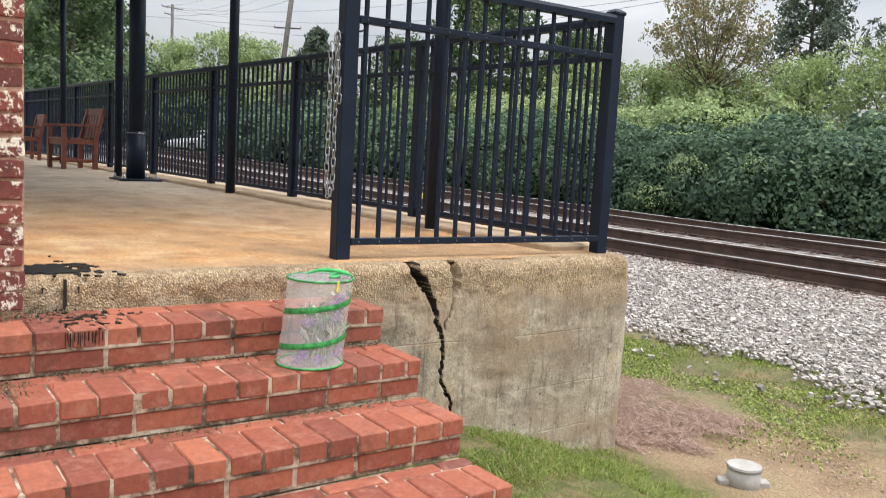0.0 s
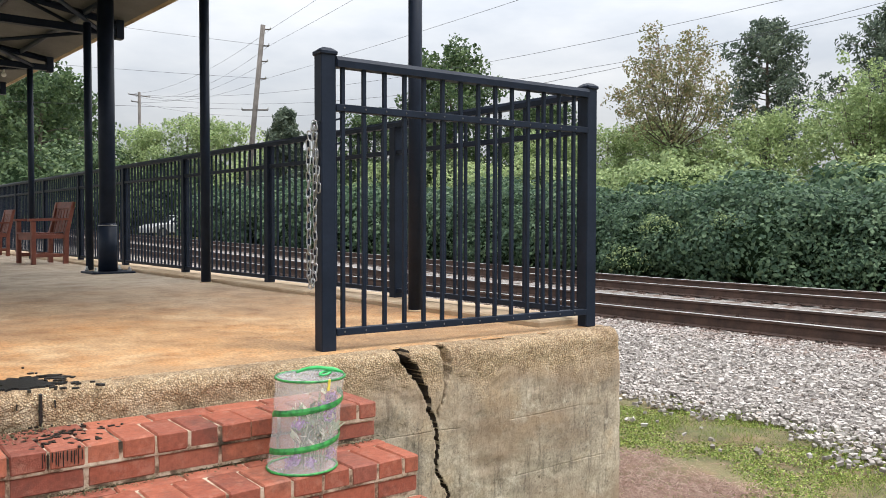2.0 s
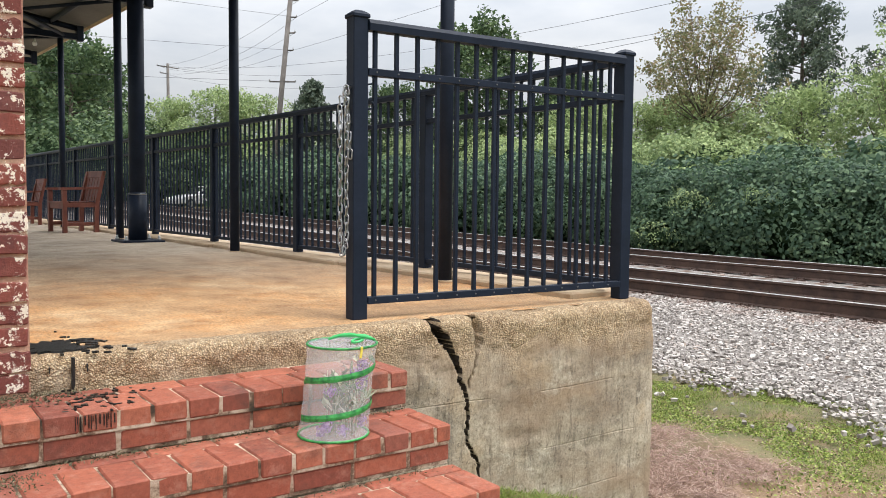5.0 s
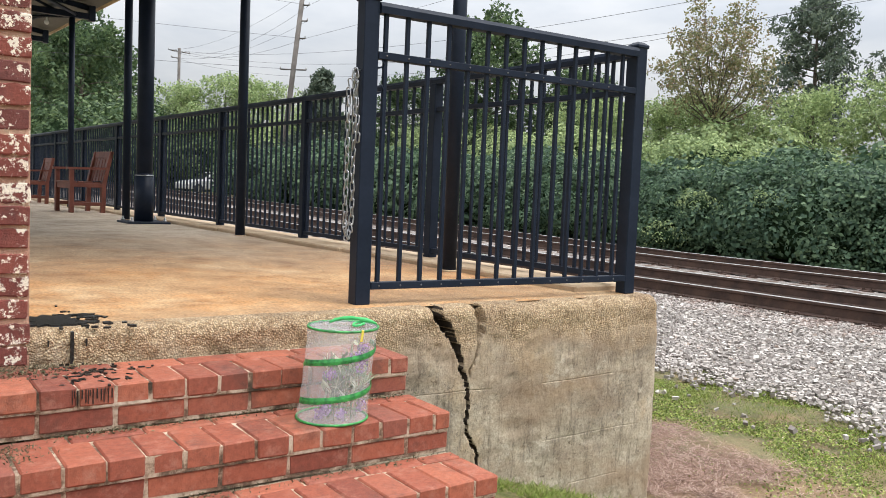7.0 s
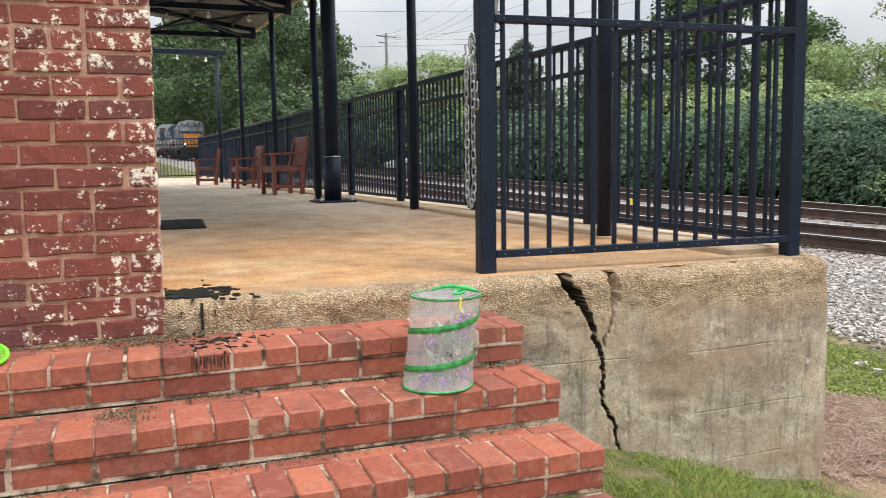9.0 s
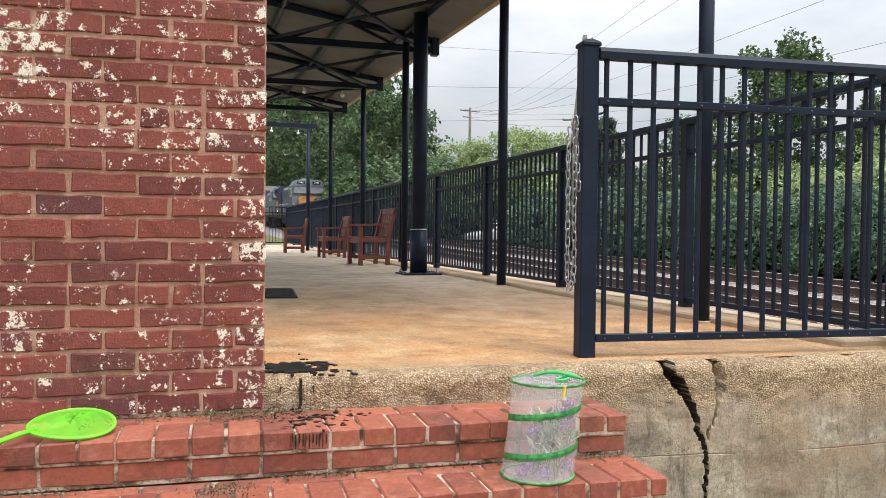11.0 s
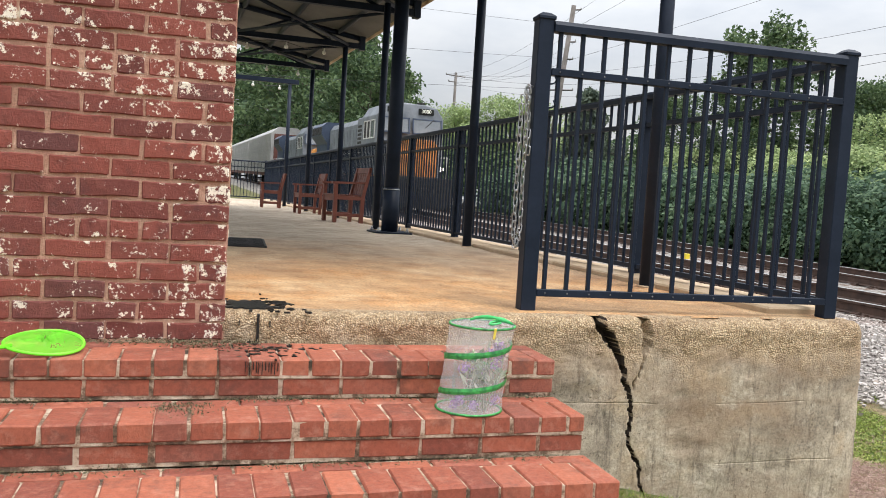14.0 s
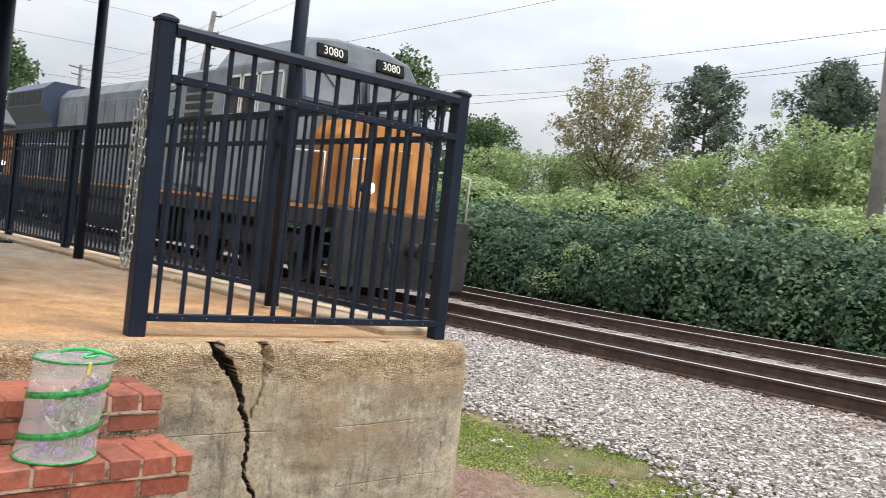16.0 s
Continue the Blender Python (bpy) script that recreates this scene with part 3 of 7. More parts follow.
def build_ballast():
    def scatter(n, u0, u1, v0, v1, lift):
        u, v = rng.uniform(u0, u1, n), rng.uniform(v0, v1, n)
        keep = rng.uniform(size=n) < (0.012 * smooth(3.0, 3.5, u) + smooth(3.6 + 0.3 * np.sin(v * 1.7) + 0.2 * np.sin(v * 4.1), 4.65, u) ** 1.3)
        u, v = u[keep], v[keep]
        return np.stack([u, v, ground_z(u, v) + lift + rng.uniform(-0.012, 0.014, len(u))], -1)
    near = stones("ballast_stones", np.concatenate([scatter(42000, 3.0, 7.7, -2.2, 6.0, 0.034), scatter(9000, 4.3, 7.7, 6.0, 12.0, 0.034)]), 0.0235, M_STONE, BLOCK)
    ob = new("ballast_stones", near)
    ob.matrix_basis = TRACK
    tagged(ob, "loose pale grey crushed stones on the track bank", "gravel", kind="stuff")
    far = stones("ballast_stones", np.concatenate([scatter(10000, 7.7, 15.0, -5, 24, 0.012), scatter(3000, 4.5, 7.3, 12, 30, 0.03)]), 0.034, M_STONE, BLOCK)
    ob = new("ballast_stones", far)
    ob.matrix_basis = TRACK
    tagged(ob, "pale crushed stones between the rails and sleepers", "gravel", kind="stuff")


RAIL_PROFILE = [(-0.075, -0.18), (0.075, -0.18), (0.075, -0.168), (0.012, -0.15), (0.012, -0.045), (0.036, -0.036), (0.036, -0.004),
                (0.028, 0.0), (-0.028, 0.0), (-0.036, -0.004), (-0.036, -0.036), (-0.012, -0.045), (-0.012, -0.15), (-0.075, -0.168)]


def build_track(name, centre, label):
    r = root(name, TRACK, label, "railway track", "tracks", "structure")
    stations = [-90, -20, 0, 4, 6, 7, 8, 9, 10, 14, 30, 60, 110, 150, 260, 460]
    for side in (-0.7535, 0.7535):
        bm = bmesh.new()
        rings = [[bm.verts.new((centre + side + x, v, RAIL_TOP + z + grade(v))) for x, z in RAIL_PROFILE] for v in stations]
        k = len(RAIL_PROFILE)
        for a, b in zip(rings, rings[1:]):
            for i in range(k):
                f = bm.faces.new((a[i], a[(i + 1) % k], b[(i + 1) % k], b[i]))
                f.material_index = 1 if i in (6, 7, 8) else 0
        bmesh.ops.recalc_face_normals(bm, faces=bm.faces[:])
        part("rail", bm, [M_RAIL, M_RAIL_HEAD], r, "rusty steel rail with a worn shiny head")
    mesh = bm_mesh("sleeper", boxm(-1.3, 1.3, -0.115, 0.115, -0.17, 0.0, 0.012), M_TIE)
    plate = bmesh.new()
    for x in (-0.7535, 0.7535):
        box(plate, x - 0.18, x + 0.18, -0.09, 0.09, 0.0, 0.018)
        for y in (-0.06, 0.06):
            for dx in (-0.1, 0.1):
                box(plate, x + dx - 0.02, x + dx + 0.02, y - 0.012, y + 0.012, 0.018, 0.05)
    plate = bm_mesh("tie_plate", plate, M_RAIL)
    rest = bmesh.new()
    for i in range(-12, 110):
        v = 0.53 * i + 0.04 * math.sin(i * 7.3)
        m = pose(centre + 0.05 * math.sin(i * 3.1), v, RAIL_TOP - 0.198 + grade(v), 0, 0, 1.2 * math.sin(i * 5.7))
        if i < 60:
            t = piece("sleeper", mesh, r, m)
            if i < 30:
                piece("tie_plate", plate, r, m)
        else:
            box(rest, centre - 1.3, centre + 1.3, v - 0.115, v + 0.115, RAIL_TOP - 0.37 + grade(v), RAIL_TOP - 0.198 + grade(v))
    part("far_sleepers", rest, M_TIE, r)["kind"] = "stuff"
    return r


# ---------------------------------------------------------------- platform, end wall, steps, pillar
CRACKS = [([(0.262, 0.02), (0.275, -0.04), (0.317, -0.086), (0.345, -0.13), (0.369, -0.182), (0.395, -0.265), (0.43, -0.361), (0.424, -0.455), (0.442, -0.551), (0.486, -0.64), (0.505, -0.72), (0.53, -0.80)],
           [0.022, 0.021, 0.018, 0.014, 0.011, 0.0085, 0.0065, 0.0055, 0.005, 0.0045, 0.004, 0.003], 0.17),
          ([(0.475, 0.02), (0.497, -0.05), (0.49, -0.11), (0.478, -0.17)], [0.027, 0.022, 0.016, 0.005], 0.08),
          ([(0.478, -0.17), (0.461, -0.212), (0.435, -0.30)], [0.005, 0.0035, 0.002], 0.03)]


def crack_depth(s, z):
    best = np.zeros_like(s)
    wob = 0.007 * lattice(z * 22 + 60, z * 0 + 3, 15) + 0.005 * lattice(z * 70 + 60, z * 0 + 5, 16) + 0.003 * lattice(z * 160 + 60, s * 60 + 60, 17)
    for pts, widths, depth in CRACKS:
        for (a, b, wa, wb) in zip(pts, pts[1:], widths, widths[1:]):
            ax, az, bx, bz = *a, *b
            L2 = (bx - ax) ** 2 + (bz - az) ** 2
            t = np.clip(((s + wob - ax) * (bx - ax) + (z - az) * (bz - az)) / L2, 0, 1)
            d = np.hypot(s + wob - ax - t * (bx - ax), z - az - t * (bz - az))
            w = wa + (wb - wa) * t + 0.0004
            rag = 1 + 0.35 * lattice(s * 90 + 70, z * 90 + 70, 18)
            best = np.maximum(best, 1.35 * depth * np.clip((1.1 * rag - d / w) / 0.25, 0, 1))
    return best


def lattice(x, y, seed):
    """Smooth value noise on a plane."""
    g = np.random.default_rng(seed).uniform(-1, 1, (256, 256))
    xi, yi = np.floor(x).astype(int), np.floor(y).astype(int)
    fx, fy = x - xi, y - yi
    fx, fy = fx * fx * (3 - 2 * fx), fy * fy * (3 - 2 * fy)
    a, b = g[xi % 256, yi % 256], g[(xi + 1) % 256, yi % 256]
    c, d = g[xi % 256, (yi + 1) % 256], g[(xi + 1) % 256, (yi + 1) % 256]
    return (a * (1 - fx) + b * fx) * (1 - fy) + (c * (1 - fx) + d * fx) * fy


WALL_RIGHT, CORNER = 1.65, 0.10


def build_end_wall():
    """Sheet of concrete that turns from the platform's end round a soft corner to its long side."""
    s = np.concatenate([np.arange(-1.26, 0.2, 0.0095), np.arange(0.2, 0.6, 0.004), np.arange(0.6, 1.9, 0.0095), np.arange(1.9, 4.0, 0.05), np.arange(4.0, 30.0, 1.0)])
    turn = math.pi / 2 + radians(1.4)
    s1 = WALL_RIGHT - CORNER
    s2 = s1 + CORNER * turn
    ang = np.clip((s - s1) / CORNER, 0, turn)
    px = np.where(s < s1, s, s1 + CORNER * np.sin(ang)) + np.where(s > s2, (s - s2) * math.cos(turn), 0)
    py = np.where(s < s1, 0, CORNER * (1 - np.cos(ang))) + np.where(s > s2, (s - s2) * math.sin(turn), 0)
    nx, ny = np.sin(ang), -np.cos(ang)
    rad = 0.045
    zs = np.concatenate([np.unique(np.concatenate([np.arange(-1.3, -rad, 0.0088)] + [zl + np.arange(-0.0135, 0.0136, 0.0016) for zl in (-0.36, -0.63, -0.86)])), -rad + rad * np.sin(np.linspace(0, math.pi / 2, 7))])
    back = np.concatenate([np.zeros(len(zs) - 7), rad * (1 - np.cos(np.linspace(0, math.pi / 2, 7)))])
    zs, back = np.append(zs, 0.001), np.append(back, 0.11)
    S, Z = np.meshgrid(s, zs)
    B = np.broadcast_to(back[:, None], S.shape)
    top = np.clip((Z + 0.22 + 0.05 * lattice(S * 4, Z * 4, 3)) / 0.08, 0, 1)
    d = 0.004 * lattice(S * 9, Z * 9, 1) + 0.0015 * lattice(S * 40, Z * 40, 2) + 0.006 * lattice(S * 2.3, Z * 2.3, 8)
    d = d + top * (0.0035 * lattice(S * 75, Z * 75, 4) + 0.004 * lattice(S * 25, Z * 25, 5) - 0.008)
    d = d - 0.012 * np.clip(lattice(S * 6, Z * 9, 6) - 0.55, 0, 1) * 2
    for zl, w in ((-0.36, 0.5), (-0.63, 0.6), (-0.86, 0.6)):
        d = d - 0.007 * w * np.exp(-((Z - zl - 0.006 * lattice(S * 3, S * 0, 9)) / 0.0017) ** 2) * (lattice(S * 5, Z * 0 + zl * 10, 11) > -0.05)
    # the slab's edge is chipped
    chip = np.clip(lattice(S * 7, Z * 0, 12) - 0.35, 0, 1) * np.clip((Z + 0.07) / 0.05, 0, 1) * 0.035
    d = d - chip - crack_depth(S, Z)
    X = px[None] + nx[None] * d - nx[None] * B
    Y = py[None] + ny[None] * d - ny[None] * B
    Zf = Z - np.where(B > rad * 0.6, crack_depth(S, Z * 0) * np.clip(1 - (B - rad) * 12, 0, 1) * 0.7, 0) * 1.0 + np.where(B > 0.002, 0.002 * lattice(S * 60, B * 60, 13), 0)
    Zf = np.where(B > 0.1, 0.0005, Zf)
    Zf = Zf - 0.7 * chip * (B > 0.02) * (B < 0.1)
    n, m = S.shape
    idx = np.arange(n * m).reshape(n, m)
    q = np.stack([idx[:-1, :-1], idx[:-1, 1:], idx[1:, 1:], idx[1:, :-1]], -1).reshape(-1, 4)
    me = indexed("wall_end", np.stack([X, Y, Zf], -1), q, M_CONCRETE)
    # deep crack faces get a dark colour in place of their shade
    me.materials.append(M_CRACK_SHADE)
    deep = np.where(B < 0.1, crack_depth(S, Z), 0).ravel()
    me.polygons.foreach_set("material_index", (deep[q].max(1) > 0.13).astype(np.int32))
    ob = new("wall_end", me)
    ob.matrix_basis = END
    tagged(ob, "weathered cracked concrete retaining wall with bare pebbles along its top", "wall", kind="structure")
    # earth fill behind the wall; its dark colour stands in for the crack's shade
    part("wall_core", boxm(-1.25, WALL_RIGHT - 0.14, 0.115, 0.5, -1.3, -0.03), M_CRACK_SHADE, ob)


def build_platform():
    us = np.linspace(-3.6, 1.56, 60)
    vs = np.concatenate([np.linspace(0, 6, 90), np.linspace(6.3, 24.0, 60)])
    U, V = np.meshgrid(us, vs)
    # the near edge follows the end wall
    front = -0.119 - (U - 0) * 0.0245
    V2 = V + front * (1 - smooth(0, 3, V))
    Z = (0.0035 * lattice(U * 2.0, V2 * 2.0, 21) + 0.002 * lattice(U * 7, V2 * 7, 22)) * smooth(0.0, 0.5, V) + 0.0015 - 0.004 * (V < 0.01)
    n, m = U.shape
    idx = np.arange(n * m).reshape(n, m)
    q = np.stack([idx[:-1, :-1], idx[:-1, 1:], idx[1:, 1:], idx[1:, :-1]], -1).reshape(-1, 4)
    ob = new("floor", indexed("floor", np.stack([U, V2, Z], -1), q, M_PLATFORM))
    ob.matrix_basis = TRACK
    tagged(ob, "worn tan and rust-stained concrete station platform", "platform", kind="structure")
    bm = boxm(-3.6, 1.56, 0.05, 24.0, -1.2, -0.02)
    part("platform_body", bm, M_CURB, ob)
    bm = bmesh.new()
    vs = [0.0, 2.4, 4.8, 7.2, 9.6, 12, 14.4, 16.8, 19.2, 21.6, 24.0]
    for i, (a, b) in enumerate(zip(vs, vs[1:])):
        box(bm, 1.27 - 0.012 * (a + b) / 2, 1.625, a + 0.004, b - 0.004, -0.1, 0.034, 0.010)
    ob = part("curb", bm, M_CURB)
    ob.matrix_basis = TRACK
    tagged(ob, "pale concrete strip along the platform's edge", "kerb", kind="structure")


BRICK_PITCH = 0.1015


def bump_brick(lx, ly, lz, name, mat, seed, bevel=0.005, rough=0.0):
    bm = boxm(-lx / 2, lx / 2, -ly / 2, ly / 2, -lz / 2, lz / 2)
    r = random.Random(seed)
    if rough:
        bmesh.ops.subdivide_edges(bm, edges=[e for e in bm.edges if abs(e.verts[0].co.x - e.verts[1].co.x) > 0.05], cuts=3, use_grid_fill=True)
    for v in bm.verts:
        v.co += Vector((r.uniform(-1, 1), r.uniform(-0.6, 0.6), r.uniform(-1, 1))) * (rough or 0.0018)
    bmesh.ops.bevel(bm, geom=bm.edges[:], offset=bevel, segments=1, affect="EDGES", profile=0.5) if not rough else None
    if rough:
        es = [e for e in bm.edges if e.is_manifold and e.calc_face_angle(0) > 0.8]
        bmesh.ops.bevel(bm, geom=es, offset=bevel, segments=1, affect="EDGES", profile=0.5)
    return bm_mesh(name, bm, mat)


OVER = (0.025, 0.040, 0.012, 0.030, 0.02)


def build_steps():
    st = root("steps", END, "red brick steps with pale mortar joints, weeds in the corners", "steps", kind="structure")
    headers = [bump_brick(0.0940, 0.19, 0.0585, "brick", M_STEP, i) for i in range(5)]
    stretchers = [bump_brick(0.1955, 0.0915, 0.0595, "brick", M_STEP, 10 + i) for i in range(5)]
    backs = [bump_brick(0.1955, 0.088, 0.0575, "brick", M_STEP, 20 + i) for i in range(3)]
    fills = [bump_brick(0.1955, 0.056, 0.0575, "brick", M_STEP, 30 + i) for i in range(3)]
    r = random.Random(5)
    low = bmesh.new()
    x_right = -0.078
    for k in range(5):
        top = -0.11 - 0.1345 * k
        nose = -0.305 - 0.26 * k
        back = 0.0 if k == 0 else nose + 0.26 + 0.008
        right = x_right + 0.004 * k
        bed = bmesh.new()
        box(bed, -3.2, right - 0.006, nose - 0.0045, back, top - 0.064, top - 0.0062)
        box(bed, -3.2, right - 0.006, nose + 0.0035, back, top - 0.134, top - 0.060)
        part("mortar_bed", bed, M_STEP_MORTAR, st, "pale crumbling mortar")
        jit = lambda s=1.0: (r.uniform(-0.0025, 0.0025) * s, r.uniform(-0.003, 0.003) * s, r.uniform(-0.0012, 0.0012) * s)
        for i in range(30):
            dx, dy, dz = jit()
            x = right + OVER[k] - 0.05075 - BRICK_PITCH * i
            if i == 0:
                bm = boxm(-0.0915 / 2, right - x, -0.095, 0.095, -0.0285, 0.0285, 0.005)
                if k < 4:
                    part("brick", bm, M_STEP, st, m=pose(x, nose + 0.087, top - 0.0285))
                else:
                    bm.free()
                continue
            m = pose(x + dx, nose - 0.008 + 0.095 + dy, top - 0.0285 + dz, r.uniform(-0.3, 0.3), r.uniform(-0.5, 0.5), r.uniform(-0.6, 0.6))
            if k < 4:
                piece("brick", headers[r.randrange(5)], st, m)
            else:
                box(low, m.translation.x - 0.0455, m.translation.x + 0.0455, nose - 0.008, nose + 0.18, top - 0.057, top, 0.004)
        for i in range(15):
            dx, dy, dz = jit()
            x = right + OVER[k] - 0.1015 - 0.203 * i
            if i == 0:
                bm = boxm(-0.0965, right - x, -0.0455, 0.0455, -0.0285, 0.0285, 0.005)
                part("brick", bm, M_STEP, st, m=pose(x, nose + 0.047, top - 0.096))
                half = 0.044 if k == 0 else 0.028
                bm = boxm(-0.046, right - x, -half, half, -0.0285, 0.0285, 0.004)
                part("brick", bm, M_STEP, st, m=pose(x, nose + 0.192 + half, top - 0.0285))
                continue
            m = pose(x + dx, nose + 0.047 + dy * 0.6, top - 0.0285 - 0.0675 + dz, 0, r.uniform(-0.4, 0.4), r.uniform(-0.4, 0.4))
            if k < 4:
                piece("brick", stretchers[r.randrange(5)], st, m)
            else:
                box(low, x - 0.0965, x + 0.0965, nose + 0.001, nose + 0.09, top - 0.125, top - 0.068, 0.004)
            m = pose(x + 0.05 + dx, nose - 0.008 + 0.2 + (0.044 if k == 0 else 0.029), top - 0.0285 + dz, r.uniform(-0.4, 0.4), 0, r.uniform(-0.4, 0.4))
            if k < 4:
                piece("brick", (backs if k == 0 else fills)[r.randrange(3)], st, m)
    part("lower_bricks", low, M_STEP, st)["kind"] = "stuff"
    return st


def build_pillar():
    p = root("brick_pillar", END, "old red brick pier with flaking white limewash", "pillar", kind="structure")
    x0, x1, depth = -2.055, -1.243, 0.62
    course, pitch = 0.0712, 0.203
    part("mortar_core", boxm(x0 + 0.005, x1 - 0.005, 0.0048, depth, -0.115, 3.6), M_WALL_MORTAR, p, "reddish painted mortar")
    full = [bump_brick(0.191, 0.095, 0.0585, "brick", M_WALL_BRICK, 40 + i, 0.0035, 0.003) for i in range(6)]
    half = [bump_brick(0.0885, 0.095, 0.0585, "brick", M_WALL_BRICK, 50 + i, 0.0035, 0.003) for i in range(4)]
    side = [bump_brick(0.095, 0.191, 0.0585, "brick", M_WALL_BRICK, 60 + i, 0.004) for i in range(3)]
    r = random.Random(9)
    for k in range(50):
        z = -0.075 + course * k
        xs = [(x0 + pitch * (i + 0.5), full) for i in range(4)] if k % 2 == 0 else [(x0 + 0.051, half)] + [(x0 + 0.1015 + pitch * (i + 0.5), full) for i in range(3)] + [(x1 - 0.051, half)]
        if k in (5, 13, 22):
            xs = [(x0 + 0.1015, full)] + [(x0 + 0.203 + BRICK_PITCH * (i + 0.5), half) for i in range(4)] + [(x1 - 0.1015, full)]
        for x, kind in xs:
            piece("brick", kind[r.randrange(len(kind))], p, pose(x + r.uniform(-0.004, 0.004), 0.046 + r.uniform(-0.004, 0.003), z + r.uniform(-0.002, 0.002), 0, r.uniform(-0.5, 0.5), r.uniform(-0.7, 0.7)))
        for j in range(2):
            piece("brick", side[r.randrange(3)], p, pose(x1 - 0.047, 0.2 + pitch * j + (0.0 if k % 2 else 0.1), z))
    return p


def build_depot():
    """The depot beside the pier: a dark door recess and the plain wall that closes the platform."""
    bm = boxm(-3.4, -2.06, 0.16, 0.22, -0.02, 2.3)
    d = part("door_1", bm, M_FENCE)
    d.matrix_basis = END
    tagged(d, "black painted door beside the brick pier", "door", kind="structure")
    bm = boxm(-3.4, -2.06, -0.02, 0.3, -0.11, -0.02, 0.01)
    d = part("door_sill", bm, M_CURB)
    d.matrix_basis = END
    tagged(d, "grey concrete door sill", "sill", kind="structure")
    bm = boxm(-4.2, -2.065, 0.3, 0.6, -0.5, 3.6)
    w = part("wall_depot_end", bm, M_WALL_BRICK)
    w.matrix_basis = END
    tagged(w, "red brick end wall of the depot", "wall", kind="structure")


# ---------------------------------------------------------------- fences
FENCE_TOP = 1.225
PICKET_GAP = 0.1014


def fence_u(v):
    return 1.505 - 0.013 * v


def fence_meshes():
    post = bmesh.new()
    box(post, -0.034, 0.034, -0.034, 0.034, 0.0, 1.235, 0.004)
    box(post, -0.040, 0.040, -0.040, 0.040, 1.225, 1.243, 0.004)
    a = [post.verts.new(c) for c in ((-0.036, -0.036, 1.243), (0.036, -0.036, 1.243), (0.036, 0.036, 1.243), (-0.036, 0.036, 1.243))]
    b = [post.verts.new(c) for c in ((-0.018, -0.018, 1.256), (0.018, -0.018, 1.256), (0.018, 0.018, 1.256), (-0.018, 0.018, 1.256))]
    post.faces.new(b)
    for i in range(4):
        post.faces.new((a[i], a[(i + 1) % 4], b[(i + 1) % 4], b[i]))
    plain = boxm(-0.034, 0.034, -0.034, 0.034, -0.02, 1.16, 0.004)
    picket = boxm(-0.0085, 0.0085, -0.0085, 0.0085, 0.07, 1.2, 0.0015)
    return bm_mesh("post", post, M_FENCE), bm_mesh("post", plain, M_FENCE), bm_mesh("picket", picket, M_FENCE)


def fence_rails(length):
    top = bmesh.new()
    prism(top, [(-0.026, 1.178), (0.026, 1.178), (0.028, 1.205), (0.018, FENCE_TOP - 0.003), (-0.018, FENCE_TOP - 0.003), (-0.028, 1.205)], 0.0, length)
    mid = boxm(-0.018, 0.018, 0.0, length, 0.997, 1.027, 0.002)
    low = boxm(-0.018, 0.018, 0.0, length, 0.064, 0.094, 0.002)
    return top, mid, low


def panel(f, length, m, post, picket, first, screws=False):
    """One bay: three rails and its pickets, from m along its y."""
    top, mid, low = fence_rails(length)
    for name, bm in (("top_rail", top), ("middle_rail", mid), ("bottom_rail", low)):
        part(name, bm, M_FENCE, f, m=m)
    n = int((length - 0.06) / PICKET_GAP) + 2
    screw = None
    for i in range(n):
        y = first + PICKET_GAP * i
        if y > length - 0.03:
            break
        piece("picket", picket, f, m @ pose(0, y, 0))
        if screws:
            for z in (0.079, 1.012):
                if screw is None:
                    bm = bmesh.new()
                    bmesh.ops.create_uvsphere(bm, u_segments=6, v_segments=4, radius=0.0042)
                    screw = bm_mesh("screw", bm, M_FENCE_SCREW)
                piece("screw", screw, f, m @ pose(0.0185, y, z))


def build_fences():
    post, plain, picket = fence_meshes()
    f = root("end_fence", Matrix.Identity(4), "black metal railing panel across the end of the platform", "fence", "railings")
    A, B = pose(0, 0, 0), pose(1.508, 0, 0)
    piece("post", post, f, A)
    piece("post", post, f, B)
    panel(f, 1.508 - 0.068, pose(0.034, -0.02, 0, 0, 0, -90), post, picket, 0.036, True)
    hook = bmesh.new()
    sweep(hook, [(0.0, 0, 0), (0.02, 0, 0.005), (0.03, 0, 0.02), (0.022, 0, 0.035)], 0.004)
    for z in (0.86, 0.96):
        part("hook", hook.copy(), M_FENCE, f, m=pose(0.03, -0.03, z))
    hook.free()
    f = root("platform_fence", TRACK, "long black metal railing along the track side of the platform", "fence", "railings")
    vs = [-0.09, 1.60] + [1.60 + 1.828 * k for k in range(1, 13)]
    for a, b in zip(vs, vs[1:]):
        ua, ub = fence_u(a), fence_u(b)
        turn = math.degrees(math.atan2(ua - ub, b - a))
        if a > 0:
            piece("post", plain, f, pose(ua, a, 0.022, 0, 0, turn))
        panel(f, b - a, pose(ua - 0.004, a, 0.0, 0, 0, turn), post, picket, 0.05)
    v = vs[-1]
    piece("post", post, f, pose(fence_u(v), v, 0.0))
    f = root("far_fence", TRACK, "black metal railing that closes the far end of the platform", "fence", "railings")
    for i in range(3):
        u = fence_u(v) - 1.65 * (i + 1)
        piece("post", post, f, pose(u, v, 0.0))
        panel(f, 1.58, pose(u + 0.034, v, 0, 0, 0, -90), post, picket, 0.05)


def link_mesh():
    bm = bmesh.new()
    pts = []
    for i in range(14):
        a = 2 * math.pi * i / 14
        pts.append((0.0088 * math.cos(a), 0, 0.0088 * math.sin(a) + (0.0115 if math.sin(a) > 0 else -0.0115)))
    sweep(bm, pts, 0.0031, 6, True)
    return bm_mesh("link", bm, M_STEEL)


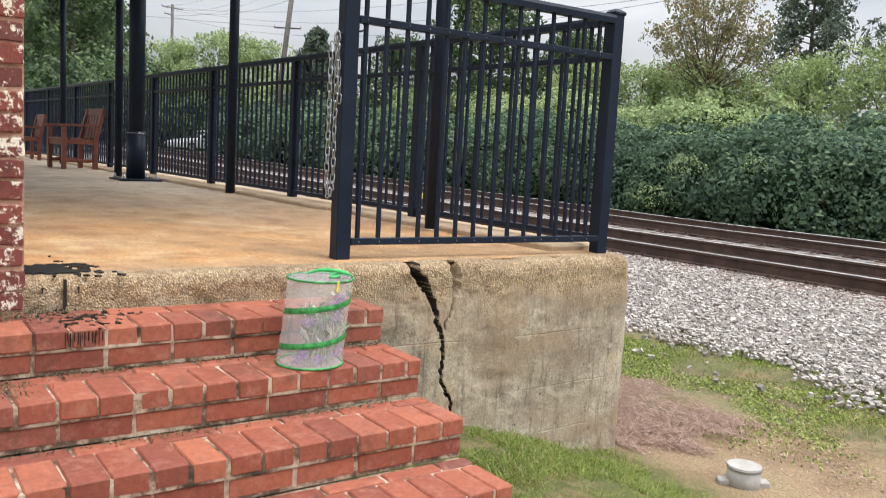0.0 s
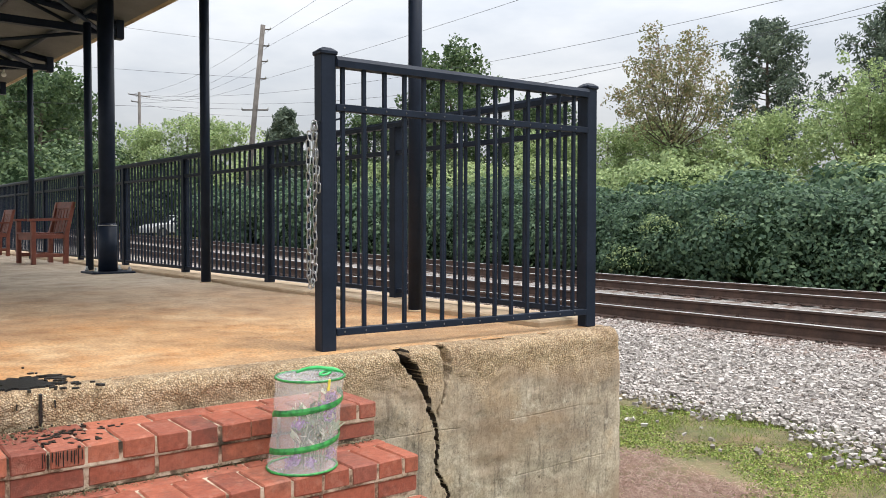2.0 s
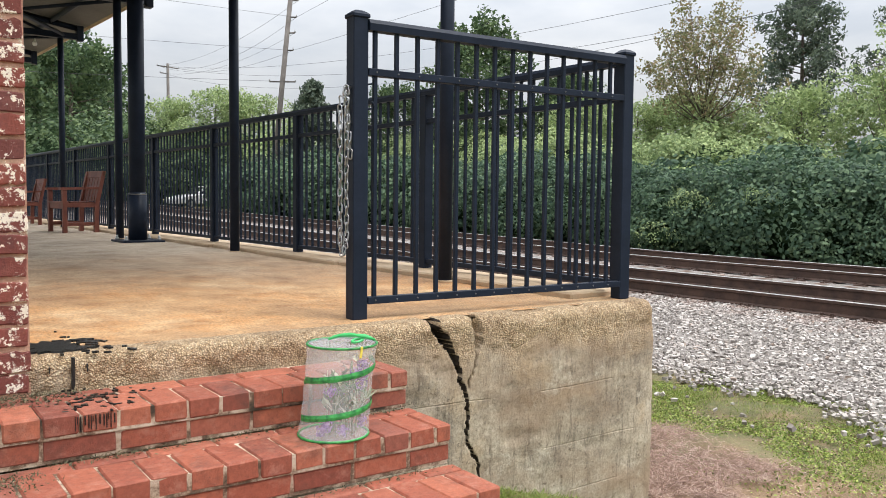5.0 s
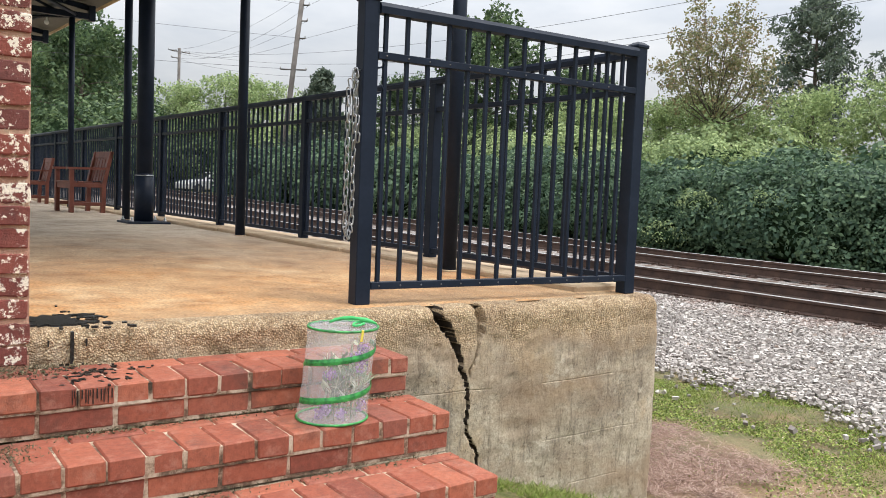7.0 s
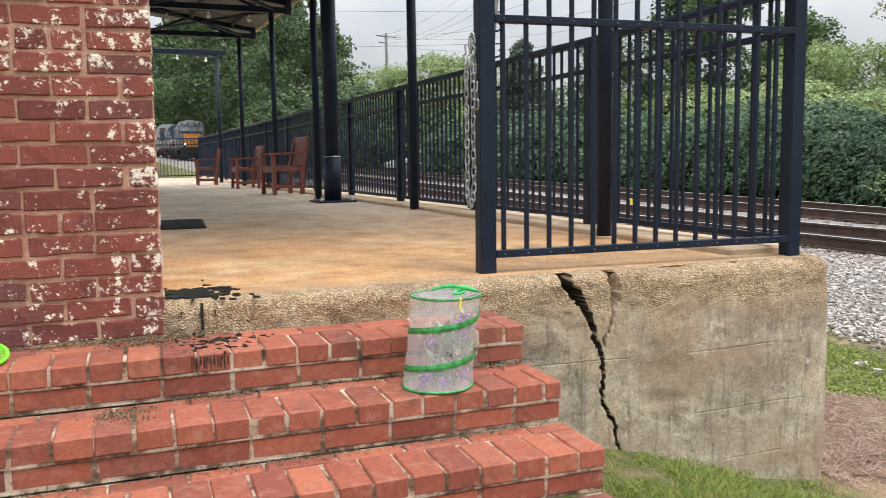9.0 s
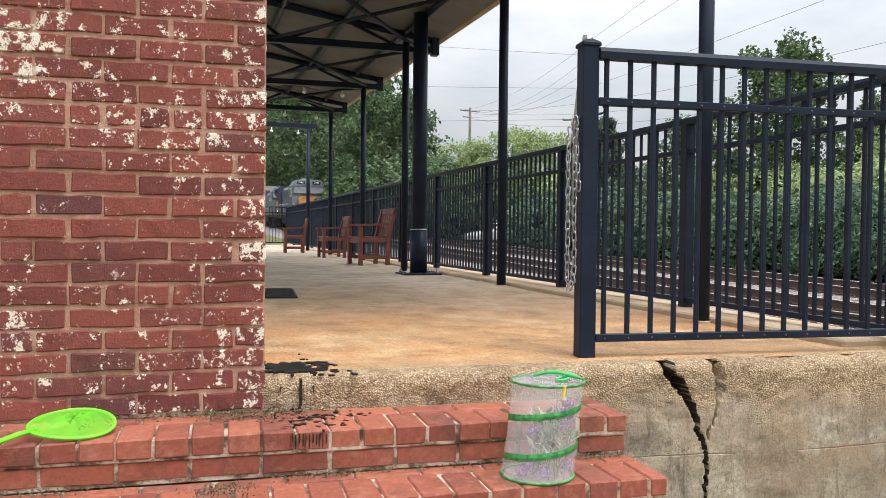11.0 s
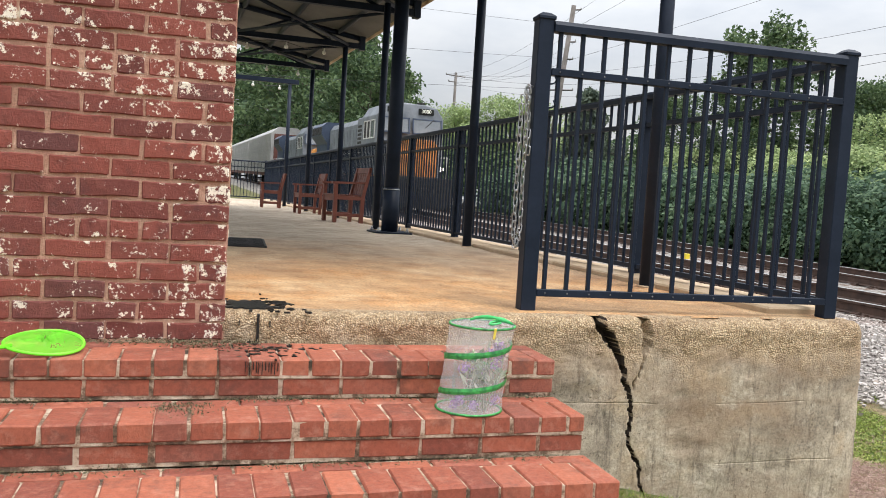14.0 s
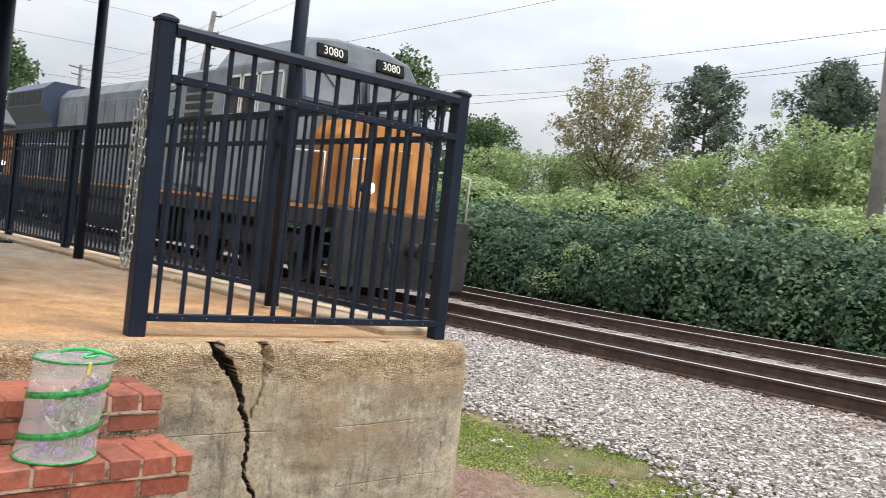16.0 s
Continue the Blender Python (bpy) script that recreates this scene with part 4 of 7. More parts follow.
def build_chain():
    c = root("chain", pose(-0.045, -0.012, 0.0), "galvanised steel chain hung in loops from the fence post", "chain")
    mesh = link_mesh()
    r = random.Random(3)
    hook = bmesh.new()
    sweep(hook, [(0.012, 0, 0.945), (-0.012, 0, 0.95), (-0.022, 0, 0.94), (-0.024, 0, 0.925)], 0.004)
    part("hook", hook, M_STEEL, c, "steel hook screwed to the post")
    def strand(x0, y0, z0, x1, y1, z1, phase):
        length = math.dist((x0, y0, z0), (x1, y1, z1))
        n = max(2, round(length / 0.0335))
        for i in range(n):
            t = (i + 0.5) / n
            lean = math.degrees(math.atan2(x1 - x0, z1 - z0 if z1 > z0 else z0 - z1))
            piece("link", mesh, c, pose(x0 + (x1 - x0) * t + r.uniform(-0.001, 0.001), y0 + (y1 - y0) * t, z0 + (z1 - z0) * t, r.uniform(-7, 7), (lean if z1 > z0 else -lean) + r.uniform(-6, 6), (90 if (i + phase) % 2 else 0) + 35 + r.uniform(-12, 12)))
    strand(-0.012, 0, 0.95, -0.036, 0.004, 0.87, 0)
    strand(-0.036, 0.004, 0.87, -0.034, 0.006, 0.31, 1)
    strand(-0.034, 0.006, 0.31, -0.022, 0, 0.275, 0)
    strand(-0.022, 0, 0.275, -0.010, -0.004, 0.33, 0)
    strand(-0.010, -0.004, 0.33, -0.014, -0.006, 0.90, 1)
    strand(-0.014, -0.006, 0.90, -0.008, -0.002, 0.945, 0)
    strand(-0.006, 0.010, 0.94, 0.004, -0.012, 0.66, 0)


# ---------------------------------------------------------------- canopy
def pipe_u(v):
    return 1.235 - 0.018 * v


PIPES = [1.02 + 3.05 * k for k in range(6)]


def chord_z(v):
    return 2.72 + 0.012 * (v - 7)


def build_canopy():
    for i, v in enumerate(PIPES):
        u = pipe_u(v)
        if i == 2:
            u, v = 0.885, 6.65
        p = root("canopy_post", at_track(u, v), "slim black steel pipe post carrying the canopy", "post", "canopy posts")
        h = chord_z(v) + 0.02
        bm = bmesh.new()
        tube(bm, (0, 0, 0.01), (0, 0, h), 0.042, seg=16)
        part("pipe", bm, M_FENCE, p)
        bm = bmesh.new()
        tube(bm, (0, 0, 0), (0, 0, 0.014), 0.05, seg=16)
        part("foot_ring", bm, M_CURB, p)
    # the one stout column
    c = root("canopy_column", at_track(0.925, 6.12), "stout black steel column with a collar and bolted base", "column")
    bm = bmesh.new()
    tube(bm, (0, 0, 0.03), (0, 0, 2.95), 0.083, seg=24)
    part("shaft", bm, M_FENCE, c)
    bm = bmesh.new()
    tube(bm, (0, 0, 0.02), (0, 0, 0.50), 0.096, 0.095, seg=24)
    tube(bm, (0, 0, 0.50), (0, 0, 0.53), 0.095, 0.083, seg=24)
    part("collar", bm, M_FENCE, c)
    bm = bmesh.new()
    tube(bm, (0, 0, 0.505), (0, 0, 0.513), 0.0965, seg=24)
    part("worn_ring", bm, M_STEEL, c, "bare worn metal ring")
    bm = boxm(-0.22, 0.22, -0.22, 0.22, 0.0, 0.022, 0.004)
    part("base_plate", bm, M_FENCE, c)
    for x in (-0.17, 0.17):
        for y in (-0.17, 0.17):
            bm = bmesh.new()
            tube(bm, (x, y, 0.02), (x, y, 0.07), 0.012, seg=8)
            tube(bm, (x, y, 0.022), (x, y, 0.042), 0.022, seg=6)
            part("bolt", bm, M_STEEL, c)
    # trusses
    for i, v in enumerate(PIPES[:-1]):
        t = root("roof_truss", at_track(0, v), "black steel roof truss under the canopy", "truss", "roof trusses")
        z = chord_z(v)
        end = pipe_u(v) + 0.28
        part("bottom_chord", boxm(-3.6, end, -0.045, 0.045, z, z + 0.085, 0.004), M_FENCE, t)
        part("end_cap", boxm(end - 0.06, end + 0.03, -0.06, 0.06, z - 0.02, z + 0.2, 0.006), M_FENCE, t)
        bm = bmesh.new()
        rise = 0.155
        n0, n1 = Vector((end, 0, z + 0.16)), Vector((-3.6, 0, z + 0.16 + rise * (end + 3.6)))
        sweep(bm, [n0, n1], 0.045, 4)
        part("top_chord", bm, M_FENCE, t)
        xs = [end - 0.45 - 0.72 * k for k in range(7)]
        for k, (xa, xb) in enumerate(zip(xs, xs[1:])):
            za, zb = z + 0.16 + rise * (end - xa), z + 0.16 + rise * (end - xb)
            bm = bmesh.new()
            if k % 2 == 0:
                sweep(bm, [(xa, 0, z + 0.05), (xb, 0, zb)], 0.022, 4)
            else:
                sweep(bm, [(xa, 0, za), (xb, 0, z + 0.05)], 0.022, 4)
            part("diagonal", bm, M_FENCE, t)
        if i < 4:
            bm = bmesh.new()
            for x0, x1 in ((end - 0.3, end - 2.1), (end - 2.1, end - 0.3)):
                sweep(bm, [(x0, 0.05, z + 0.04), (x1, 3.0, z + 0.08)], 0.026, 4)
            part("cross_brace", bm, M_FENCE, t)
    v = PIPES[-1]
    t = root("end_beam", at_track(0, v), "black steel beam on the last canopy post", "beam")
    part("beam", boxm(-3.6, pipe_u(v) + 0.2, -0.05, 0.05, chord_z(v), chord_z(v) + 0.1, 0.004), M_FENCE, t)
    # deck
    bm = bmesh.new()
    us = np.linspace(1.62, -3.7, 18)
    rows = []
    for v in (0.75, 2.0, 6.0, 10.0, 14.2):
        rows.append([(u - 0.016 * v, v, chord_z(v) + 0.21 + 0.155 * (1.62 - u) * 0.92) for u in us])
    for lift, mat in ((0.0, 0), (0.09, 1)):
        g = [[bm.verts.new((x, y, z + lift)) for x, y, z in r] for r in rows]
        for a, b in zip(g, g[1:]):
            for i in range(len(us) - 1):
                f = bm.faces.new((a[i], a[i + 1], b[i + 1], b[i]))
                f.material_index = mat
    deck = part("canopy_roof", bm, [M_ROOF_UNDER, M_ROOF_TOP])
    deck.matrix_basis = TRACK
    tagged(deck, "pale canopy roof deck above the platform", "canopy roof", kind="structure")
    bm = bmesh.new()
    pts = [(r[0][0] + 0.01, r[0][1], r[0][2] + 0.03) for r in rows]
    sweep(bm, pts, 0.06, 4)
    part("fascia", bm, M_CURB, deck)
    for k in range(6):
        u = 1.1 - 0.75 * k
        bm = bmesh.new()
        sweep(bm, [(u - 0.016 * v, v, chord_z(v) + 0.16 + 0.143 * (1.62 - u)) for v in (0.75, 6.0, 14.2)], 0.04, 4)
        part("purlin", bm, M_FENCE, deck)
    # string lights
    bulb = bmesh.new()
    bmesh.ops.create_uvsphere(bulb, u_segments=8, v_segments=6, radius=0.035, matrix=Matrix.Translation((0, 0, -0.075)))
    tube(bulb, (0, 0, -0.05), (0, 0, 0.0), 0.014, seg=6)
    bulb = bm_mesh("bulb", bulb, M_BULB)
    for k, v in enumerate((10.2, 13.25, 16.3)):
        s = root("string_lights", at_track(0, v - 0.1), "string of clear glass bulbs hung under a beam", "string lights", "string lights")
        z = chord_z(v) - 0.02
        bm = bmesh.new()
        pts = [(1.0 - 0.3 * i, 0, z - 0.10 + 0.10 * abs(math.cos(i * 0.9))) for i in range(14)]
        sweep(bm, pts, 0.006, 4)
        part("cord", bm, M_WIRE, s)
        for p in pts[1::2]:
            piece("bulb", bulb, s, pose(*p))


M_BULB = material("bulb_glass", two_tone((0.75, 0.73, 0.68), (0.85, 0.84, 0.8), 9, 0.15))


def build_benches():
    """Slatted wooden armchairs with their backs to the fence."""
    def slab(bm, *a):
        box(bm, *a, 0.006)
        return bm
    first = root("wooden_armchair", Matrix.Identity(4), "red-brown stained wooden armchair with a slatted back", "chair", "chairs along the fence")
    w = 0.60
    for y in (0.0, w):
        part("leg", boxm(-0.20, -0.14, y - 0.03, y + 0.03, 0, 0.60, 0.006), M_WOOD, first)
        bm = bmesh.new()
        prism(bm, [(0.23, 0), (0.29, 0), (0.30, 0.42), (0.40, 0.88), (0.35, 0.88), (0.24, 0.42)], y - 0.03, y + 0.03)
        part("back_leg", bm, M_WOOD, first)
        bm = bmesh.new()
        prism(bm, [(-0.23, 0.60), (0.32, 0.62), (0.32, 0.65), (-0.23, 0.635)], y - 0.04, y + 0.04)
        part("arm", bm, M_WOOD, first)
        part("side_rail", boxm(-0.15, 0.25, y - 0.02, y + 0.02, 0.10, 0.15, 0.004), M_WOOD, first)
        part("seat_rail", boxm(-0.15, 0.25, y - 0.02, y + 0.02, 0.36, 0.42, 0.004), M_WOOD, first)
    part("apron", boxm(-0.185, -0.155, 0.03, w - 0.03, 0.34, 0.42, 0.004), M_WOOD, first)
    part("stretcher", boxm(-0.02, 0.02, 0.0, w, 0.105, 0.145, 0.004), M_WOOD, first)
    for k in range(4):
        part("seat_slat", boxm(-0.20 + 0.114 * k, -0.10 + 0.114 * k, 0.02, w - 0.02, 0.42, 0.442, 0.004), M_WOOD, first)
    tilt = math.degrees(math.atan2(0.10, 0.46))
    part("top_rail", boxm(-0.02, 0.02, -0.03, w + 0.03, 0.80, 0.90, 0.008), M_WOOD, first, m=pose(0.0, 0, 0) @ Matrix.Translation((0.28 - 0.085, 0, 0.0)) @ pose(0, 0, 0, 0, tilt * 0.98, 0))
    for k in range(5):
        y = 0.075 + 0.1125 * k
        part("back_slat", boxm(-0.011, 0.011, y - 0.045, y + 0.045, 0.46, 0.81, 0.003), M_WOOD, first, m=Matrix.Translation((0.28 - 0.085, 0, 0.0)) @ pose(0, 0, 0, 0, tilt * 0.98, 0))
    first.matrix_basis = at_track(0.86, 8.5, 0.0, 6.0) @ Matrix.Scale(0.92, 4)
    for u, v, turn in ((0.80, 11.7, 2.0), (0.42, 14.6, -3.0)):
        copy_thing(first, at_track(u, v, 0.0, turn) @ Matrix.Scale(0.92, 4))


build_ground()
build_track("track_1", 8.47, "rusty near railway track on wooden sleepers")
build_track("track_2", 12.47, "rusty far railway track on wooden sleepers")
build_end_wall()
build_platform()
build_depot()
build_fences()
build_canopy()
build_benches()
build_chain()


# ---------------------------------------------------------------- plants
def ground_at(x, y):
    u = x * math.cos(ALONG) + y * math.sin(ALONG)
    v = -x * math.sin(ALONG) + y * math.cos(ALONG)
    return float(ground_z(u, v))


def clump_cloud(n, clumps, spread):
    """Points gathered round the clump centres, thickest at their rims."""
    c = clumps[rng.integers(0, len(clumps), n)]
    d = unit(n) * (rng.uniform(0.45, 1.0, (n, 1)) ** 0.6)
    return c[:, :3] + d * c[:, 3:4] * spread


def make_shrub(seed, n, half, length, width, mat, lobes=60):
    """A broad bush: leaves over the outer side of many lobes, round an added solid painted as inner shade; half: its
    half sizes.
    """
    global rng
    rng = np.random.default_rng(seed)
    half = np.array(half)
    k = np.arange(lobes)
    up = 1 - 1.45 * (k + 0.5) / lobes + rng.uniform(-0.03, 0.03, lobes)
    ang = k * 2.39996 + rng.uniform(-0.25, 0.25, lobes)
    level = np.sqrt(np.clip(1 - up ** 2, 0, 1))
    d = np.stack([level * np.cos(ang), level * np.sin(ang), up], -1)
    centre = d * rng.uniform(0.60, 0.86, (lobes, 1)) * half + np.array([0, 0, half[2] * 0.45])
    size = rng.uniform(0.34, 0.56, lobes)
    pick = rng.integers(0, lobes, n)
    out = unit(n) + d[pick] * 0.9 + np.array([0, 0, 0.35])
    out /= np.linalg.norm(out, axis=1, keepdims=True)
    pts = centre[pick] + out * (size[pick] * rng.uniform(0.72, 1.06, n))[:, None] * np.array([1, 1, 0.85])
    stray = rng.uniform(size=n) < 0.05
    pts[stray] += out[stray] * rng.uniform(0.05, 0.28, (stray.sum(), 1))
    crown = soup("leaves", leaves(pts, length, width, out * 1.2 + np.array([0, 0, 0.3])), 4, mat)
    # added solid, coloured dark for the shade between the leaves
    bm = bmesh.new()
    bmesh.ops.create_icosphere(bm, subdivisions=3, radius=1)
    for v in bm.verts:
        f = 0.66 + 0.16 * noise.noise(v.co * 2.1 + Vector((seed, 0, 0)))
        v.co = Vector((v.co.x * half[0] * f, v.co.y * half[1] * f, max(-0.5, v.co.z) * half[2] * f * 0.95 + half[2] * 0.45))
    heart = bm_mesh("heart", bm, M_FOLIAGE_SHADE)
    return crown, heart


def place_shrub(meshes, x, y, turn, size, label, name="shrub", group="hedge", dz=0.0):
    s = root(name, pose(x, y, ground_at(x, y) + dz, 0, 0, turn), label, "shrub", group)
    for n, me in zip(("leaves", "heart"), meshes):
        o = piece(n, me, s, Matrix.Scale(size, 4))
    return s


def build_hedge():
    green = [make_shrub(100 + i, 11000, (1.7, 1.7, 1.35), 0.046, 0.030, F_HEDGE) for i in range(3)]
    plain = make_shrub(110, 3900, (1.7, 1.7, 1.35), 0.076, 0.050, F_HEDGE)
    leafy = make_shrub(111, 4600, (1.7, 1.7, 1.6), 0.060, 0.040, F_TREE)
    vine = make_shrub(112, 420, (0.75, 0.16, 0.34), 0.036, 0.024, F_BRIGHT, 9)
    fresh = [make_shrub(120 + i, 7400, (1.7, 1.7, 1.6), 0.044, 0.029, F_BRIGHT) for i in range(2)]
    r = random.Random(21)
    i = 0
    v = -4.0
    while v < 44:
        p = TRACK @ Vector((17.6 + r.uniform(-0.3, 0.5) + 0.02 * max(0, v - 14), v, 0))
        s = r.uniform(1.08, 1.42) * (1.0 if v < 14 else 1.0 + 0.006 * (v - 14))
        place_shrub(green[i % 3] if v < 20 else plain, p.x, p.y, r.uniform(0, 360), s, "dense dark green evergreen shrub in a hedge across the tracks")
        i += 1
        v += 1.75 + r.uniform(-0.2, 0.2)
    v = -4.0
    while v < 48:
        p = TRACK @ Vector((19.9 + r.uniform(-0.4, 0.4) + 0.02 * max(0, v - 14), v, 0))
        place_shrub(plain, p.x, p.y, r.uniform(0, 360), r.uniform(1.3, 1.5), "tall dark green shrub in the second row of the hedge")
        i += 1
        v += 3.6 + r.uniform(-0.3, 0.3)
    for v, u, s in ((16, 23.5, 1.5), (19, 22.8, 1.45), (22.5, 24, 1.7), (13.2, 24.6, 1.35), (26, 23.5, 1.6), (6.5, 24.5, 1.45), (3.2, 24.2, 1.7), (0.2, 24.5, 1.5), (-3.5, 24, 1.9), (-8, 24.5, 1.9), (30, 25, 1.8), (35, 25, 1.9), (17, 27, 1.9), (8.8, 27, 1.7)):
        p = TRACK @ Vector((u, v, 0))
        place_shrub(fresh[i % 2], p.x, p.y, r.uniform(0, 360), s, "fresh yellow-green bush rising behind the hedge", "bush", "bushes behind the hedge", 0.4)
        i += 1
    for u, v, z, s in ((15.75, 11.2, -0.1, 0.8), (15.8, 10.2, 0.8, 0.7), (15.7, 8.2, 0.9, 0.6)):
        p = TRACK @ Vector((u, v, 0))
        place_shrub(vine, p.x, p.y, 90, s, "light green vine climbing over the hedge", "vine", "vines on the hedge", z + 0.4)
    # low bright bushes and far thickets seen through the railing
    for x, y, s in ((11.6, 58, 2.6), (18, 56.5, 2.6), (21.5, 53, 2.6), (25, 50, 2.6), (15.0, 64, 3.2), (28, 46, 2.4), (30, 42, 2.3), (24.6, 41, 2.0), (27, 36, 2.0), (8.8, 66, 2.8), (12, 70, 3.3)):
        place_shrub(fresh[0] if x > 20 and i % 2 else leafy, x, y, r.uniform(0, 360), s, "bright green bush beyond the tracks", "bush", "far bushes", -0.3)
        i += 1


def tree_parts(seed, height, trunk_r, limbs, crown_lo, spread, leaf_n, leaf_l, leaf_w, clump_r, mat, squash=1.0):
    """A trunk with forking limbs and clumps of leaves at the limbs' ends."""
    global rng
    rng = np.random.default_rng(seed)
    r = random.Random(seed)
    trunk = bmesh.new()
    pts = [Vector((0, 0, -0.4))]
    for i in range(1, 8):
        t = i / 7
        pts.append(Vector((0.05 * spread * math.sin(seed + 3 * t), 0.05 * spread * math.cos(seed * 1.7 + 2.6 * t), height * 0.92 * t)))
    tapered(trunk, pts, trunk_r, trunk_r * 0.16)
    clumps = []
    for k in range(limbs):
        t = crown_lo + (0.97 - crown_lo) * (k + 0.5) / limbs
        i = min(6, int(t / 0.92 * 7))
        base = pts[i].lerp(pts[i + 1], min(1, t / 0.92 * 7 - i)) if t < 0.92 else pts[-1]
        ang = k * 2.4 + r.uniform(-0.4, 0.4)
        prof = math.sin(math.pi * min(1, max(0.08, (t - crown_lo) / (1.02 - crown_lo))) ** 0.75) * squash
        reach = spread * (0.35 + 0.75 * prof) * r.uniform(0.75, 1.1)
        tip = base + Vector((math.cos(ang) * reach, math.sin(ang) * reach, r.uniform(0.05, 0.3) * spread))
        mid = base.lerp(tip, 0.5) + Vector((0, 0, 0.06 * spread))
        tapered(trunk, [base, mid, tip], trunk_r * 0.34 * (1.15 - t), trunk_r * 0.06, 5)
        for q in (0.55, 0.8, 1.02):
            c = base.lerp(tip, q)
            for _ in range(2):
                j = Vector((r.gauss(0, 1), r.gauss(0, 1), r.gauss(0, 0.7))) * clump_r * 0.55
                clumps.append((*(c + j), clump_r * r.uniform(0.6, 1.15)))
    clumps.append((0, 0, height * 0.96, clump_r * 0.9))
    clumps = np.array(clumps)
    p = clump_cloud(leaf_n, clumps, 1.0)
    lean = np.zeros_like(p)
    lean[:, 2] = 0.5
    return bm_mesh("trunk", trunk, M_BARK), soup("crown", leaves(p, leaf_l, leaf_w, lean), 4, mat)


def vase_tree(seed, height, trunk_r, fork, stems, spread, leaf_n, leaf_l, leaf_w, clump_r, mat):
    """A short trunk that forks into many rising stems, with a domed crown of airy clumps."""
    global rng
    rng = np.random.default_rng(seed)
    r = random.Random(seed)
    trunk = bmesh.new()
    top = Vector((0, 0, height * fork))
    tapered(trunk, [Vector((0, 0, -0.4)), Vector((0.05, 0, height * fork * 0.5)), top], trunk_r, trunk_r * 0.8)
    clumps = []
    for k in range(stems):
        ang = k * 2.4 + r.uniform(-0.3, 0.3)
        f = math.sqrt((k + 0.4) / stems)
        out = Vector((math.cos(ang), math.sin(ang), 0))
        tip = out * spread * f * r.uniform(0.85, 1.1) + Vector((0, 0, height * (1.0 - 0.30 * f ** 2.2) * r.uniform(0.94, 1.02)))
        base = top.lerp(Vector((0, 0, height * 0.8)), 0.45 * (1 - f) * r.random())
        bow = base.lerp(tip, 0.5) + out * spread * 0.10 * f - Vector((0, 0, 0.04 * height * f))
        tapered(trunk, [base, bow, tip], trunk_r * 0.3, trunk_r * 0.05, 5)
        for q in (0.34, 0.5, 0.66, 0.82, 0.97):
            c = bow.lerp(tip, 2 * q - 1) if q >= 0.5 else base.lerp(bow, 2 * q)
            for _ in range(3 if q > 0.6 else 1):
                j = Vector((r.gauss(0, 1), r.gauss(0, 1), r.gauss(0, 0.6))) * clump_r * 0.9
                tapered(trunk, [c, c + j], trunk_r * 0.1, trunk_r * 0.03, 3)
                clumps.append((*(c + j), clump_r * r.uniform(0.55, 1.05)))
    p = clump_cloud(leaf_n, np.array(clumps), 1.0)
    lean = np.zeros_like(p)
    lean[:, 2] = 0.6
    return bm_mesh("trunk", trunk, M_BARK), soup("crown", leaves(p, leaf_l, leaf_w, lean), 4, mat)


def needle_tree(seed, height, trunk_r, spread, leaf_n, leaf_l, leaf_w, cone, crown_lo, mat):
    global rng
    rng = np.random.default_rng(seed)
    r = random.Random(seed)
    trunk = bmesh.new()
    tapered(trunk, [Vector((0, 0, -0.4)), Vector((0.1, 0.05, height * 0.5)), Vector((0.0, 0.1, height * 0.98))], trunk_r, trunk_r * 0.12)
    clumps = []
    n = 46
    for k in range(n):
        t = crown_lo + (1 - crown_lo) * (k / n)
        f = (1 - (t - crown_lo) / (1 - crown_lo)) if cone else math.sin(math.pi * (0.16 + 0.8 * (t - crown_lo) / (1 - crown_lo)))
        reach = spread * max(0.08, f) * r.uniform(0.55, 1.1)
        ang = k * 2.4
        base = Vector((0.05, 0.08, height * t))
        tip = base + Vector((math.cos(ang) * reach, math.sin(ang) * reach, reach * (0.1 if cone else 0.25)))
        tapered(trunk, [base, tip], trunk_r * 0.2, trunk_r * 0.04, 4)
        for q in (0.5, 0.8, 1.0):
            c = base.lerp(tip, q)
            clumps.append((c.x, c.y, c.z, (0.32 if cone else 0.5) * (0.5 + 0.5 * q) * spread * 0.38))
    p = clump_cloud(leaf_n, np.array(clumps), 1.0)
    return bm_mesh("trunk", trunk, M_BARK), soup("crown", leaves(p, leaf_l, leaf_w), 4, mat)


def plant(name, parts_, x, y, turn, size, label, group="trees beyond the tracks", dz=0.0):
    t = root(name, pose(x, y, ground_at(x, y) + dz, 0, 0, turn), label, "tree", group)
    for n, me in zip(("trunk", "crown"), parts_):
        piece(n, me, t, Matrix.Scale(size, 4))
    return t


